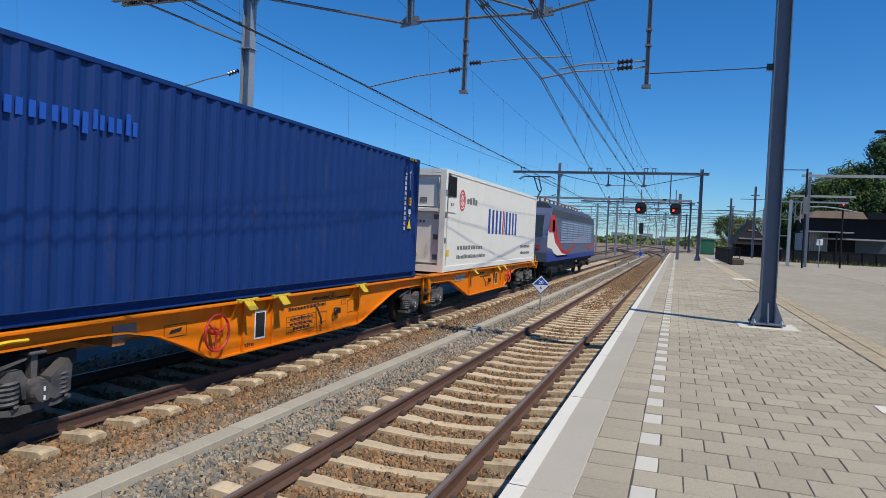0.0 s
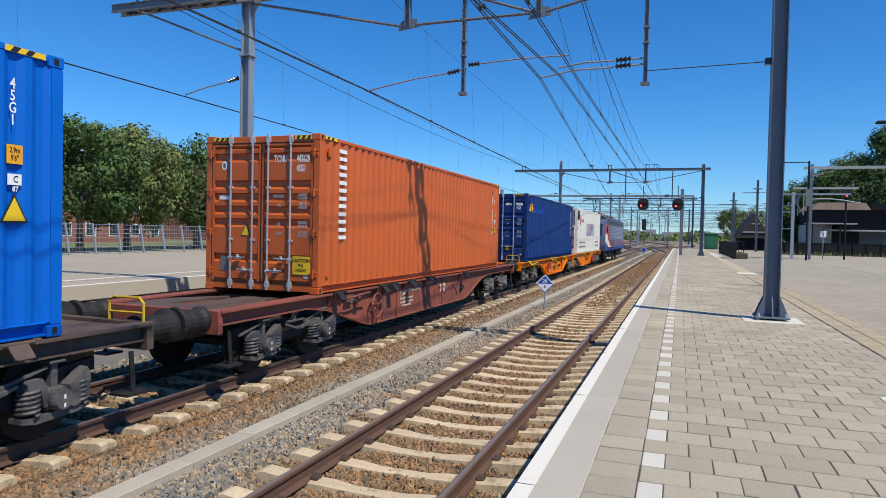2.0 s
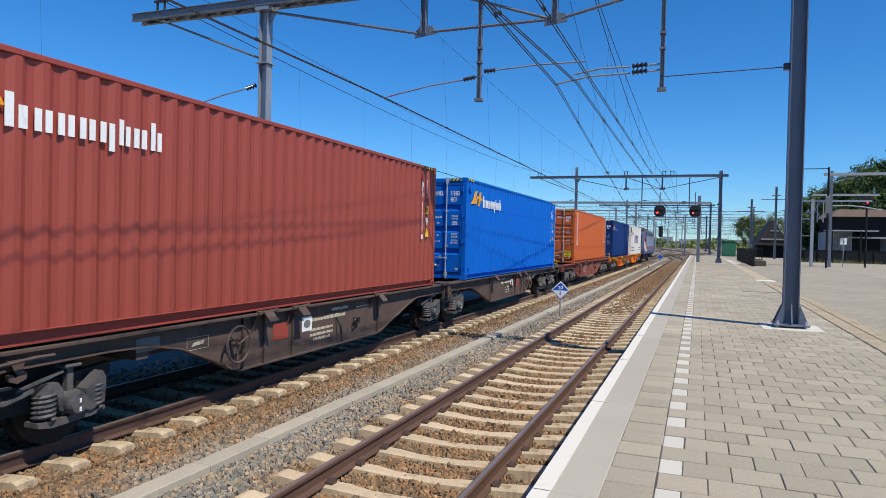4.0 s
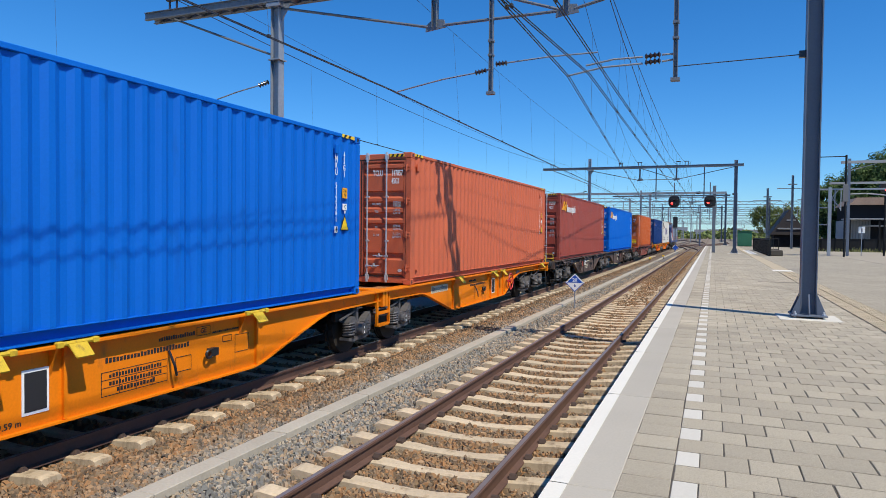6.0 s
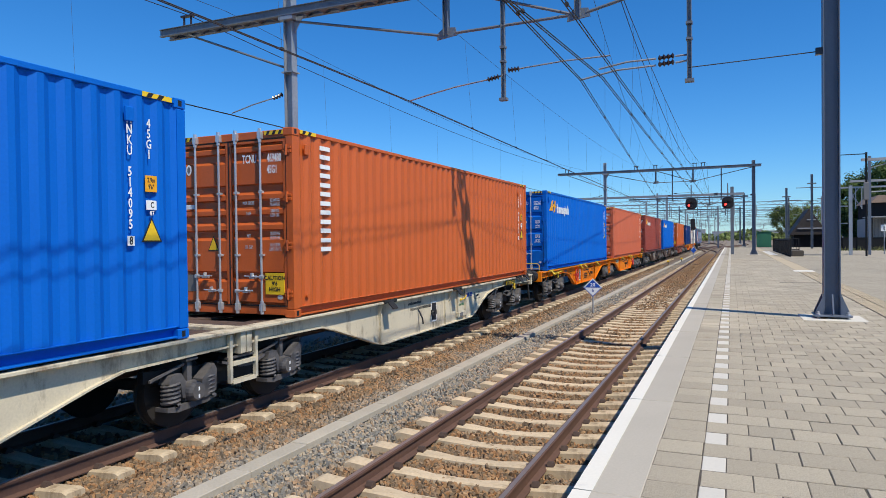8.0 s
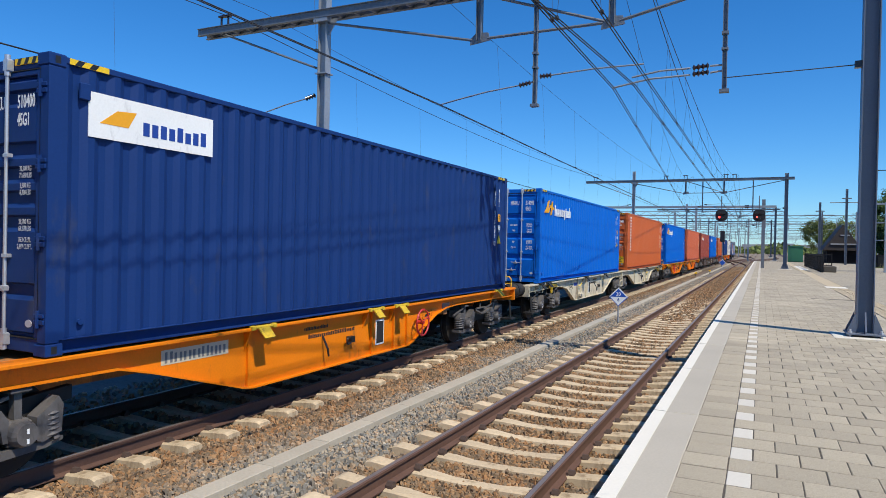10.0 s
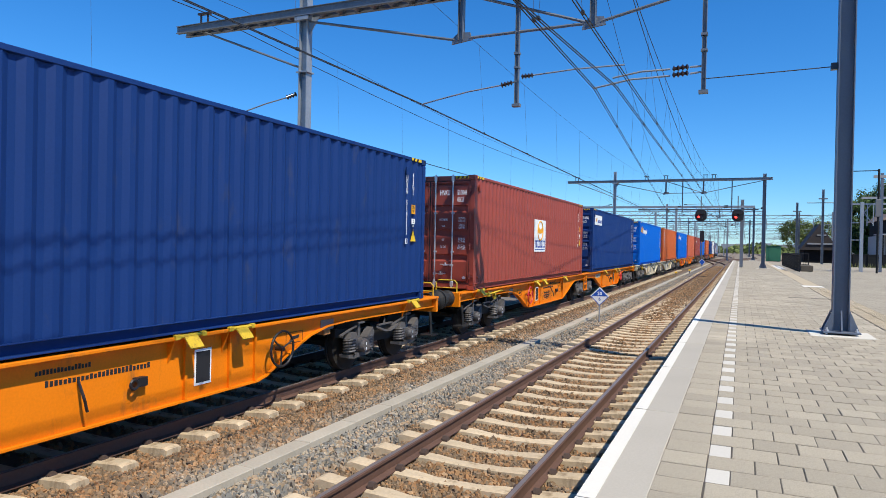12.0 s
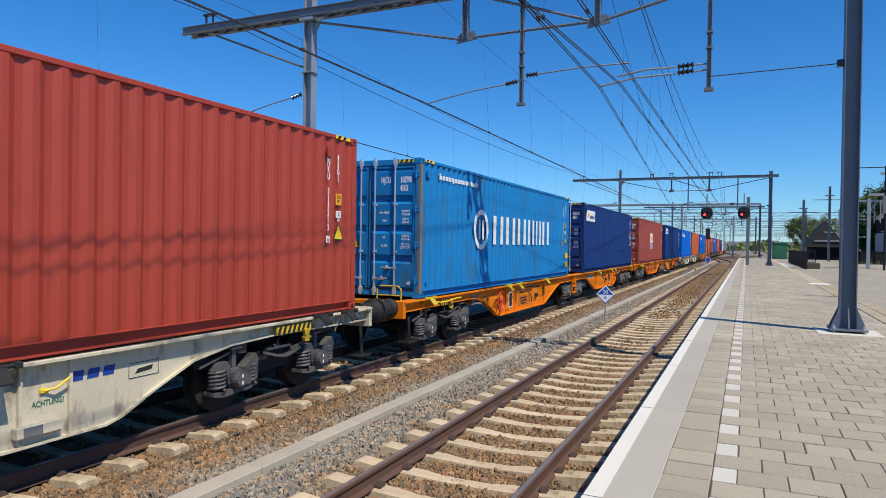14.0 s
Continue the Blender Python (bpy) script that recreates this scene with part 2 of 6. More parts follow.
def ballast_material(name, island, base):
    """Crushed stone: grey between the tracks, rust-dusted near the rails."""
    m = material(name, base, 0.95, vary=0.22, grain=14, stain=0.9, rnd=0.2 if island else 0, island=island, bump=0 if island else 1.5)
    nt = m.node_tree
    n, l = nt.nodes, nt.links
    b = n["Principled BSDF"]
    src = b.inputs["Base Color"].links[0].from_socket
    if island:
        kinds = n.new("ShaderNodeValToRGB")
        el = kinds.color_ramp.elements
        el[0].position, el[0].color = 0.0, (0.62, 0.68, 0.74, 1)
        el[1].position, el[1].color = 1.0, (1.5, 1.45, 1.35, 1)
        for at, c in ((0.45, (1.0, 1.02, 1.02, 1)), (0.66, (1.18, 1.06, 0.88, 1)), (0.84, (1.18, 0.92, 0.68, 1)), (0.93, (1.0, 0.9, 0.78, 1))):
            e = el.new(at)
            e.color = c
        geo = n.new("ShaderNodeNewGeometry")
        l.new(geo.outputs["Random Per Island"], kinds.inputs[0])
        tone = n.new("ShaderNodeMix")
        tone.data_type, tone.blend_type = "RGBA", "MULTIPLY"
        tone.inputs[0].default_value = 1
        l.new(src, tone.inputs[6])
        l.new(kinds.outputs[0], tone.inputs[7])
        src = tone.outputs[2]
    tc = n.new("ShaderNodeTexCoord")
    sep = n.new("ShaderNodeSeparateXYZ")
    l.new(tc.outputs["Object"], sep.inputs[0])
    wob = n.new("ShaderNodeTexNoise")
    wob.inputs["Scale"].default_value = 1.7
    wob.inputs["Detail"].default_value = 6
    l.new(tc.outputs["Object"], wob.inputs["Vector"])
    facs = []
    for centre in (-2.61, -7.12):
        s = n.new("ShaderNodeMath"); s.operation = "SUBTRACT"; s.inputs[1].default_value = centre
        a = n.new("ShaderNodeMath"); a.operation = "ABSOLUTE"
        w = n.new("ShaderNodeMath"); w.operation = "MULTIPLY_ADD"; w.inputs[1].default_value = 1.6
        r = n.new("ShaderNodeMapRange")
        r.inputs["From Min"].default_value = 1.45 if centre > -5 else 2.35
        r.inputs["From Max"].default_value = 1.0 if centre > -5 else 1.6
        l.new(sep.outputs["X"], s.inputs[0])
        l.new(s.outputs[0], a.inputs[0])
        l.new(wob.outputs["Fac"], w.inputs[0])
        l.new(a.outputs[0], w.inputs[2])
        l.new(w.outputs[0], r.inputs["Value"])
        r.inputs["From Min"].default_value += 0.8
        r.inputs["From Max"].default_value += 0.8
        facs.append(r.outputs[0])
    mx = n.new("ShaderNodeMath"); mx.operation = "MAXIMUM"
    l.new(facs[0], mx.inputs[0]); l.new(facs[1], mx.inputs[1])
    mul = n.new("ShaderNodeMix"); mul.data_type = "RGBA"; mul.blend_type = "MULTIPLY"
    mul.inputs[7].default_value = (0.88, 0.64, 0.44, 1)
    l.new(mx.outputs[0], mul.inputs[0])
    l.new(src, mul.inputs[6])
    l.new(mul.outputs[2], b.inputs["Base Color"])
    return m


# the smooth bed is darker: shade between stones is put into its colour
M["ballast"] = ballast_material("crushed_stone_bed", False, (0.15, 0.138, 0.12))
M["stones"] = ballast_material("crushed_stones", True, (0.285, 0.258, 0.215))


# ---- geometry helpers ----
class Geo:
    """Collects corners and faces of one mesh."""

    def __init__(self):
        self.v, self.f = [], []

    def add(self, v, f):
        o = len(self.v)
        self.v += [tuple(a) for a in v]
        self.f += [tuple(i + o for i in q) for q in f]
        return self

    def box(self, x0, x1, y0, y1, z0, z1, m=None, bevel=0.0):
        b = min(bevel, (x1 - x0) * 0.4, (y1 - y0) * 0.4, (z1 - z0) * 0.4)
        if b <= 0:
            v = [(x, y, z) for z in (z0, z1) for x, y in ((x0, y0), (x1, y0), (x1, y1), (x0, y1))]
            f = [(3, 2, 1, 0), (4, 5, 6, 7), (0, 1, 5, 4), (1, 2, 6, 5), (2, 3, 7, 6), (3, 0, 4, 7)]
        else:
            v = []
            for z, i in ((z0, b), (z0 + b, 0), (z1 - b, 0), (z1, b)):
                v += [(x0 + i, y0 + i, z), (x1 - i, y0 + i, z), (x1 - i, y1 - i, z), (x0 + i, y1 - i, z)]
            f = [(3, 2, 1, 0), (12, 13, 14, 15)]
            for k in range(3):
                for j in range(4):
                    a, c = k * 4 + j, k * 4 + (j + 1) % 4
                    f.append((a, c, c + 4, a + 4))
        if m is not None:
            v = [m @ Vector(a) for a in v]
        return self.add(v, f)

    def tube(self, a, b, r, n=8, r2=None):
        a, b = Vector(a), Vector(b)
        r2 = r if r2 is None else r2
        d = (b - a).normalized()
        u = d.cross(Vector((0, 0, 1)) if abs(d.z) < 0.9 else Vector((1, 0, 0))).normalized()
        w = d.cross(u)
        v = []
        for c, q in ((a, r), (b, r2)):
            v += [c + (u * math.cos(k * math.tau / n) + w * math.sin(k * math.tau / n)) * q for k in range(n)]
        f = [(k, k + n, (k + 1) % n + n, (k + 1) % n) for k in range(n)]
        f += [tuple(range(n)), tuple(range(2 * n - 1, n - 1, -1))]
        return self.add(v, f)

    def lathe(self, a, b, radii, n=12):
        """A turned shape from a to b with the given radii at even steps."""
        a, b = Vector(a), Vector(b)
        d = (b - a).normalized()
        u = d.cross(Vector((0, 0, 1)) if abs(d.z) < 0.9 else Vector((1, 0, 0))).normalized()
        w = d.cross(u)
        m = len(radii)
        v = [a.lerp(b, i / (m - 1)) + (u * math.cos(k * math.tau / n) + w * math.sin(k * math.tau / n)) * q for i, q in enumerate(radii) for k in range(n)]
        f = [(i * n + k, i * n + (k + 1) % n, (i + 1) * n + (k + 1) % n, (i + 1) * n + k) for i in range(m - 1) for k in range(n)]
        f += [tuple(range(n)), tuple(range(m * n - 1, m * n - n - 1, -1))]
        return self.add(v, f)

    def helix(self, c, R, r, h, turns, n=10, k=5):
        """A coil spring standing on c."""
        v, f = [], []
        m = int(turns * n)
        for i in range(m + 1):
            t = i * math.tau / n
            for j in range(k):
                s = j * math.tau / k
                q = R + r * math.cos(s)
                v.append((c[0] + q * math.cos(t), c[1] + q * math.sin(t), c[2] + h * i / m + r * math.sin(s)))
        f = [(i * k + j, (i + 1) * k + j, (i + 1) * k + (j + 1) % k, i * k + (j + 1) % k) for i in range(m) for j in range(k)]
        return self.add(v, f)

    def line(self, pts, r, n=6):
        """A round bar swept through the points."""
        P = [Vector(p) for p in pts]
        v, m = [], len(P)
        for i, p in enumerate(P):
            d = (P[min(i + 1, m - 1)] - P[max(i - 1, 0)]).normalized()
            u = d.cross(Vector((0, 0, 1)) if abs(d.z) < 0.9 else Vector((1, 0, 0))).normalized()
            w = d.cross(u)
            v += [p + (u * math.cos(k * math.tau / n) + w * math.sin(k * math.tau / n)) * r for k in range(n)]
        f = [(i * n + k, i * n + (k + 1) % n, (i + 1) * n + (k + 1) % n, (i + 1) * n + k) for i in range(m - 1) for k in range(n)]
        f += [tuple(range(n)), tuple(range(m * n - 1, m * n - n - 1, -1))]
        return self.add(v, f)

    def ring(self, c, axis, R, r, n=20, k=6):
        """A torus round the axis 'x', 'y' or 'z'."""
        v, f = [], []
        for i in range(n):
            t = i * math.tau / n
            for j in range(k):
                s = j * math.tau / k
                p, q, h = (R + r * math.cos(s)) * math.cos(t), (R + r * math.cos(s)) * math.sin(t), r * math.sin(s)
                o = {"x": (h, p, q), "y": (p, h, q), "z": (p, q, h)}[axis]
                v.append((c[0] + o[0], c[1] + o[1], c[2] + o[2]))
                f.append((i * k + j, ((i + 1) % n) * k + j, ((i + 1) % n) * k + (j + 1) % k, i * k + (j + 1) % k))
        return self.add(v, f)

    def prism(self, outline, axis, a, b):
        """An outline of 2D points, drawn out along an axis from a to b."""
        n = len(outline)
        put = {"x": lambda p, t: (t, p[0], p[1]), "y": lambda p, t: (p[0], t, p[1]), "z": lambda p, t: (p[0], p[1], t)}[axis]
        v = [put(p, t) for t in (a, b) for p in outline]
        f = [(k, (k + 1) % n, (k + 1) % n + n, k + n) for k in range(n)]
        f += [tuple(range(n - 1, -1, -1)), tuple(range(n, 2 * n))]
        return self.add(v, f)

    def mesh(self, name, mat, smooth=False):
        me = bpy.data.meshes.new(name)
        me.from_pydata(self.v, [], self.f)
        bm = bmesh.new()
        bm.from_mesh(me)
        bmesh.ops.recalc_face_normals(bm, faces=bm.faces)
        bm.to_mesh(me)
        bm.free()
        me.materials.append(M[mat])
        if smooth:
            me.polygons.foreach_set("use_smooth", [True] * len(me.polygons))
        return me


def part(name, geo, mat, parent=None, label="", smooth=False, kind=""):
    ob = new(name, geo.mesh(name, mat, smooth))
    ob.parent = parent
    return tagged(ob, label, kind=kind)


def thing(name, label, category, group="", m=None, kind=""):
    ob = new(name)
    ob.empty_display_size = 0.1
    if m is not None:
        ob.matrix_basis = m
    return tagged(ob, label, category, group, kind)


def solid(name, geo, mat, label, category="", group="", kind="", m=None, smooth=False):
    ob = new(name, geo.mesh(name, mat, smooth))
    if m is not None:
        ob.matrix_basis = m
    return tagged(ob, label, category, group, kind)


def lettering(name, text, size, mat, parent, m, squeeze=1.0, line=1.0, bold=.018):
    """Flat letters from the built-in font, laid on a surface."""
    c = bpy.data.curves.new(name, "FONT")
    c.body, c.size, c.extrude = text, size, 0.001
    c.resolution_u = 2
    c.space_line = line
    c.offset = size * bold
    c.align_x, c.align_y = "CENTER", "CENTER"
    tmp = bpy.data.objects.new(name, c)
    me = bpy.data.meshes.new_from_object(tmp)
    bpy.data.objects.remove(tmp)
    bpy.data.curves.remove(c)
    me.materials.clear()
    me.materials.append(M[mat])
    ob = new(name, me)
    ob.parent = parent
    ob.matrix_basis = m @ Matrix.Diagonal((squeeze, 1, 1, 1))
    return ob


TRAIN = [  # seconds, metres travelled
    (0, -0.00), (0.5, 5.78), (1, 11.80), (1.5, 17.85), (2, 24.08), (2.5, 30.28), (3, 36.30), (5.5, 66.94), (6, 73.20), (6.5, 79.26), (7, 85.32), (9.5, 116.28), (10, 122.61), (10.5, 128.98), (11, 135.25), (11.5, 141.50), (12, 148.02), (12.5, 154.43), (13, 160.98), (13.5, 167.64), (14, 174.42),
]


def travelled(t):
    for (a, u), (b, v) in zip(TRAIN, TRAIN[1:]):
        if t <= b:
            return u + (v - u) * (t - a) / (b - a)
    return TRAIN[-1][1]


# ---- ground, track bed, platforms ----
PZ = 0.77          # platform height above rail
NEAR, TRACK, THIRD = -2.61, -7.12, -12.0
HALF = 0.7525      # half the distance between rail heads

g = Geo()
xs, ys = [-1500, -300, -90, -40, -18, -9, -3, 0, 3, 12, 30, 90, 300, 1500], [-1500, -300, -60, -20, 0, 20, 40, 80, 160, 320, 700, 1600, 3500]
g.add([(x, y, -0.42) for y in ys for x in xs], [(j * len(xs) + i, j * len(xs) + i + 1, (j + 1) * len(xs) + i + 1, (j + 1) * len(xs) + i) for j in range(len(ys) - 1) for i in range(len(xs) - 1)])
solid("ground", g, "earth", "dry sandy railway ground with gravel reaching the horizon", kind="structure")

# bed of crushed stone, gently uneven, with shoulders
g = Geo()
bx = np.linspace(-14.0, -0.9, 60)
by = np.concatenate([np.linspace(-190, -5, 60), np.linspace(-3, 40, 180), np.linspace(42, 420, 160)])
for y in by:
    for x in bx:
        d = min(abs(x - NEAR), abs(x - TRACK), abs(x - THIRD))
        z = -0.246 + 0.03 * min(1.0, max(0.0, (d - 1.15) / .3)) - 0.03 * max(0.0, d - 1.6) + 0.018 * noise.noise((x * 1.3, y * 1.3, 0)) + 0.012 * noise.noise((x * 5, y * 5, 3))
        g.v.append((x, y, z))
nx = len(bx)
g.f = [(j * nx + i, j * nx + i + 1, (j + 1) * nx + i + 1, (j + 1) * nx + i) for j in range(len(by) - 1) for i in range(nx - 1)]
solid("track_bed", g, "ballast", "bed of crushed stone under the tracks, rust-dusted near the rails", kind="structure", smooth=True)

# loose stones on the bed near the platform
rs = np.random.RandomState(4)


def stone_field(count, x0, x1, y0, y1, size, near_power, seed, rise=0.0):
    r = np.random.RandomState(seed)
    corner = np.array([(-1, -1, -1), (1, -1, -1), (1, 1, -1), (-1, 1, -1), (-1, -1, 1), (1, -1, 1), (1, 1, 1), (-1, 1, 1)], float)
    quads = np.array([(3, 2, 1, 0), (4, 5, 6, 7), (0, 1, 5, 4), (1, 2, 6, 5), (2, 3, 7, 6), (3, 0, 4, 7)])
    px = r.uniform(x0, x1, count)
    py = y0 + (y1 - y0) * r.uniform(0, 1, count) ** near_power
    s = size * r.uniform(0.55, 1.25, count)
    top = r.uniform(0.35, 0.8, count)
    v = corner[None] * (1 + r.uniform(-0.42, 0.3, (count, 8, 3)))
    v[:, 4:, :2] *= top[:, None, None]
    v *= s[:, None, None] * r.uniform(0.6, 1.15, (count, 1, 3)) * 0.5
    a, b = r.uniform(0, math.tau, count), r.uniform(-0.7, 0.7, count)
    x, y, z = v[..., 0].copy(), v[..., 1].copy(), v[..., 2].copy()
    y, z = y * np.cos(b)[:, None] - z * np.sin(b)[:, None], y * np.sin(b)[:, None] + z * np.cos(b)[:, None]
    x, y = x * np.cos(a)[:, None] - y * np.sin(a)[:, None], x * np.sin(a)[:, None] + y * np.cos(a)[:, None]
    d = np.minimum(np.minimum(abs(px - NEAR), abs(px - TRACK)), abs(px - THIRD))
    base = -0.246 + 0.03 * np.clip((d - 1.15) / .3, 0, 1) - 0.03 * np.maximum(0, d - 1.6) + 0.01 + rise + r.uniform(-0.012, 0.02, count)
    v = np.stack([x + px[:, None], y + py[:, None], z + base[:, None]], -1).reshape(-1, 3)
    f = (quads[None] + (np.arange(count) * 8)[:, None, None]).reshape(-1, 4)
    me = bpy.data.meshes.new("stones")
    me.from_pydata(v.tolist(), [], f.tolist())
    me.materials.append(M["stones"])
    return tagged(new("ballast_stones", me), "loose crushed stones lying between sleepers and tracks", "gravel", kind="stuff")


stone_field(66000, -6.7, -1.0, 2.5, 15, 0.054, 1.25, 4)
stone_field(26000, -6.6, -1.0, 13, 26, 0.064, 1.1, 14)
stone_field(20000, -6.3, -1.0, 24, 62, 0.08, 1.3, 5)
stone_field(4500, -3.9, -1.35, 23, 50, 0.08, 0.7, 9, 0.035)
stone_field(10000, -3.9, -1.35, 34, 100, 0.085, 0.9, 10, 0.055)
stone_field(9000, -6.5, -1.0, -12, 2.5, 0.085, 1.0, 7)
stone_field(5000, -9.6, -6.3, 2.5, 20, 0.07, 1.3, 6)

# concrete cable trough between the tracks, cover by cover
trough = thing("cable_trough", "pale concrete cable trough between the two tracks", "cable trough", kind="structure")
cover = Geo().box(-0.115, 0.115, -0.496, 0.496, -0.09, 0.0, bevel=0.008).mesh("cover", "trough")
for k in range(150):
    ob = new("cover", cover)
    ob.parent = trough
    ob.matrix_basis = pose(-4.69 + rs.uniform(-0.006, 0.006), -19.0 + k, -0.115 + rs.uniform(-0.004, 0.004), 0, 0, rs.uniform(-0.3, 0.3))

# rails: foot, web and head, with the polished running band
for name, cx in (("near", NEAR), ("train", TRACK), ("third", THIRD)):
    for s in (-1, 1):
        x = cx + s * HALF
        o = [(x - .07, -.172), (x + .07, -.172), (x + .07, -.160), (x + .012, -.14), (x + .009, -.045), (x + .034, -.036), (x + .036, -.008), (x + .028, -.001), (x - .028, -.001), (x - .036, -.008), (x - .034, -.036), (x - .009, -.045), (x - .012, -.14), (x - .07, -.160)]
        rail = solid("rail", Geo().prism(o, "y", -190, 430), "rail", "rusty steel rail with a worn bright head", "rail", "running rails")
        part("running_band", Geo().box(x - .022, x + .022, -190, 430, -.004, .0015), "railtop", rail, "polished running surface")


# twin-humped concrete sleepers with rail clips
def sleeper_mesh():
    g = Geo()
    prof = [(-1.26, -.155), (-1.2, -.135), (-.95, -.155), (-.72, -.175), (-.5, -.180), (-.28, -.198), (0, -.203), (.28, -.198), (.5, -.180), (.72, -.175), (.95, -.155), (1.2, -.135), (1.26, -.155)]
    v, f = [], []
    for x, z in prof:
        w = 0.105 if abs(x) > 0.3 else 0.085
        v += [(x, -w - .02, -.30), (x, -w, z), (x, -w + .03, z + .012), (x, w - .03, z + .012), (x, w, z), (x, w + .02, -.30)]
    n = 6
    for i in range(len(prof) - 1):
        for j in range(n - 1):
            f.append((i * n + j, (i + 1) * n + j, (i + 1) * n + j + 1, i * n + j + 1))
    f += [tuple(range(n)), tuple(range(len(v) - 1, len(v) - 1 - n, -1))]
    return g.add(v, f).mesh("sleeper", "sleeper")


def clip_mesh():
    g = Geo()
    g.prism([(-.05, -.18), (.05, -.18), (.045, -.14), (.015, -.105), (-.02, -.105), (-.045, -.14)], "x", -.035, .035)
    return g.mesh("rail_clip", "clip")


sl, cl = sleeper_mesh(), clip_mesh()
for cx, y0, y1 in ((NEAR, 2.4, 80), (TRACK, 2.4, 78), (THIRD, 2.4, 26)):
    y = y0 + 0.28
    while y < y1:
        ob = tagged(new("sleeper", sl), "weathered pale concrete sleeper set in crushed stone", "sleeper", "sleepers of a track")
        ob.matrix_basis = pose(cx + rs.uniform(-.015, .015), y, rs.uniform(-.008, .004), 0, 0, rs.uniform(-.5, .5))
        if y < 22 and cx > -8:
            for s in (-HALF, HALF):
                for q in (-.1, .1):
                    c = new("rail_clip", cl)
                    c.parent = ob
                    c.matrix_basis = pose(s + q, 0, 0)
        y += 0.6

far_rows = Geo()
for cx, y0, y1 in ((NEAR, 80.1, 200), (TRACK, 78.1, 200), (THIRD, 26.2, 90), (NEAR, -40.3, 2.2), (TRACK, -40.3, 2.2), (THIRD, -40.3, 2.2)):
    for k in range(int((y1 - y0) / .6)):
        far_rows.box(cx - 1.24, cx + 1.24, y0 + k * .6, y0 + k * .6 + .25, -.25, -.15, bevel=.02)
solid("far_sleepers", far_rows, "sleeper_far", "far rows of darker brown concrete sleepers", "sleeper", kind="stuff")

# platform of this side
EDGE = -0.878
plat = thing("platform", "paved station platform with a white edge line", "platform", kind="structure")
part("platform_body", Geo().box(EDGE + 0.09, 60, -60, 96, -0.42, PZ - 0.065), "joint", plat)
part("platform_wall", Geo().box(EDGE + 0.05, EDGE + 0.088, -60, 96, -0.42, PZ - 0.10), "platwall", plat, "dark concrete wall under the platform edge")
slab = Geo().box(-0.878, -0.488, -1.193, 1.193, PZ - 0.10, PZ, bevel=0.006).mesh("edge_slab", "slab")
line = Geo().box(-0.872, -0.762, -1.19, 1.19, PZ + 0.0002, PZ + 0.003).mesh("edge_line", "whiteline")
for k in range(-5, 39):
    y = 5.12 + 2.4 * k
    s = new("edge_slab", slab)
    s.parent = plat
    s.matrix_basis = pose(0, y, rs.uniform(-.002, .002))
    l = new("edge_line", line)
    l.parent = s
PAVE_X1 = 2.50
PL, PW = 0.30, 0.30


def paver_box(w):
    return Geo().box(-w / 2 + .004, w / 2 - .004, -PL / 2 + .007, PL / 2 - .007, PZ - .06, PZ, bevel=.003)


pm, wm = paver_box(.30).mesh("paver", "paver"), paver_box(.15).mesh("white_paver", "whitepaver")
rest = Geo()
count = 0
for r in range(-40, 300):
    y = 4.70 + r * PL
    cells = [(-.488 + .149, .298)]
    if r % 2 == 0:
        cells.append((-.115, .15))
    x = -.04 if r % 2 == 0 else -.19
    while x < PAVE_X1 and y < 48:
        w = min(.30, PAVE_X1 + .03 - x)
        cells.append((x + w / 2, w))
        x += .30
    for n, (cx, w) in enumerate(cells):
        zz = rs.uniform(-.003, .002)
        if w == .15 and n == 1 and r % 2 == 0 and y < 94:
            ob = new("white_paver", wm)
            ob.parent = plat
            ob.matrix_basis = pose(cx, y, zz)
        elif 3.0 < y < 11.0 and cx < 3 and w > .29 and count < 298:
            ob = new("paver", pm)
            ob.parent = plat
            ob.matrix_basis = pose(cx, y, zz, rs.uniform(-.25, .25), rs.uniform(-.25, .25), rs.uniform(-.3, .3))
            count += 1
        elif y < 48:
            rest.box(cx - w / 2 + .004, cx + w / 2 - .004, y - PL / 2 + .007, y + PL / 2 - .007, PZ - .03, PZ + zz, bevel=.003)
tagged(part("paving", rest, "paver_i", plat), kind="stuff")


part("joint_sand", Geo().box(-.487, PAVE_X1 + .03, -7.4, 48, PZ - .064, PZ - .0055), "joint", plat, "dark sand in the paving joints")


def far_paving_material():
    m = material("far_paving", (0.385, 0.335, 0.245), 0.9, vary=0.14, grain=40, stain=0.5)
    nt = m.node_tree
    b = nt.nodes["Principled BSDF"]
    src = b.inputs["Base Color"].links[0].from_socket
    tc = nt.nodes.new("ShaderNodeTexCoord")
    br = nt.nodes.new("ShaderNodeTexBrick")
    br.inputs["Scale"].default_value = 1
    br.inputs["Brick Width"].default_value = 0.30
    br.inputs["Row Height"].default_value = PL
    br.inputs["Mortar Size"].default_value = 0.006
    br.inputs["Color1"].default_value = (1, 1, 1, 1)
    br.inputs["Color2"].default_value = (0.86, 0.86, 0.86, 1)
    br.inputs["Mortar"].default_value = (0.5, 0.48, 0.46, 1)
    nt.links.new(tc.outputs["Object"], br.inputs["Vector"])
    mx = nt.nodes.new("ShaderNodeMix")
    mx.data_type, mx.blend_type = "RGBA", "MULTIPLY"
    mx.inputs[0].default_value = 1
    nt.links.new(src, mx.inputs[6])
    nt.links.new(br.outputs["Color"], mx.inputs[7])
    nt.links.new(mx.outputs[2], b.inputs["Base Color"])
    return m


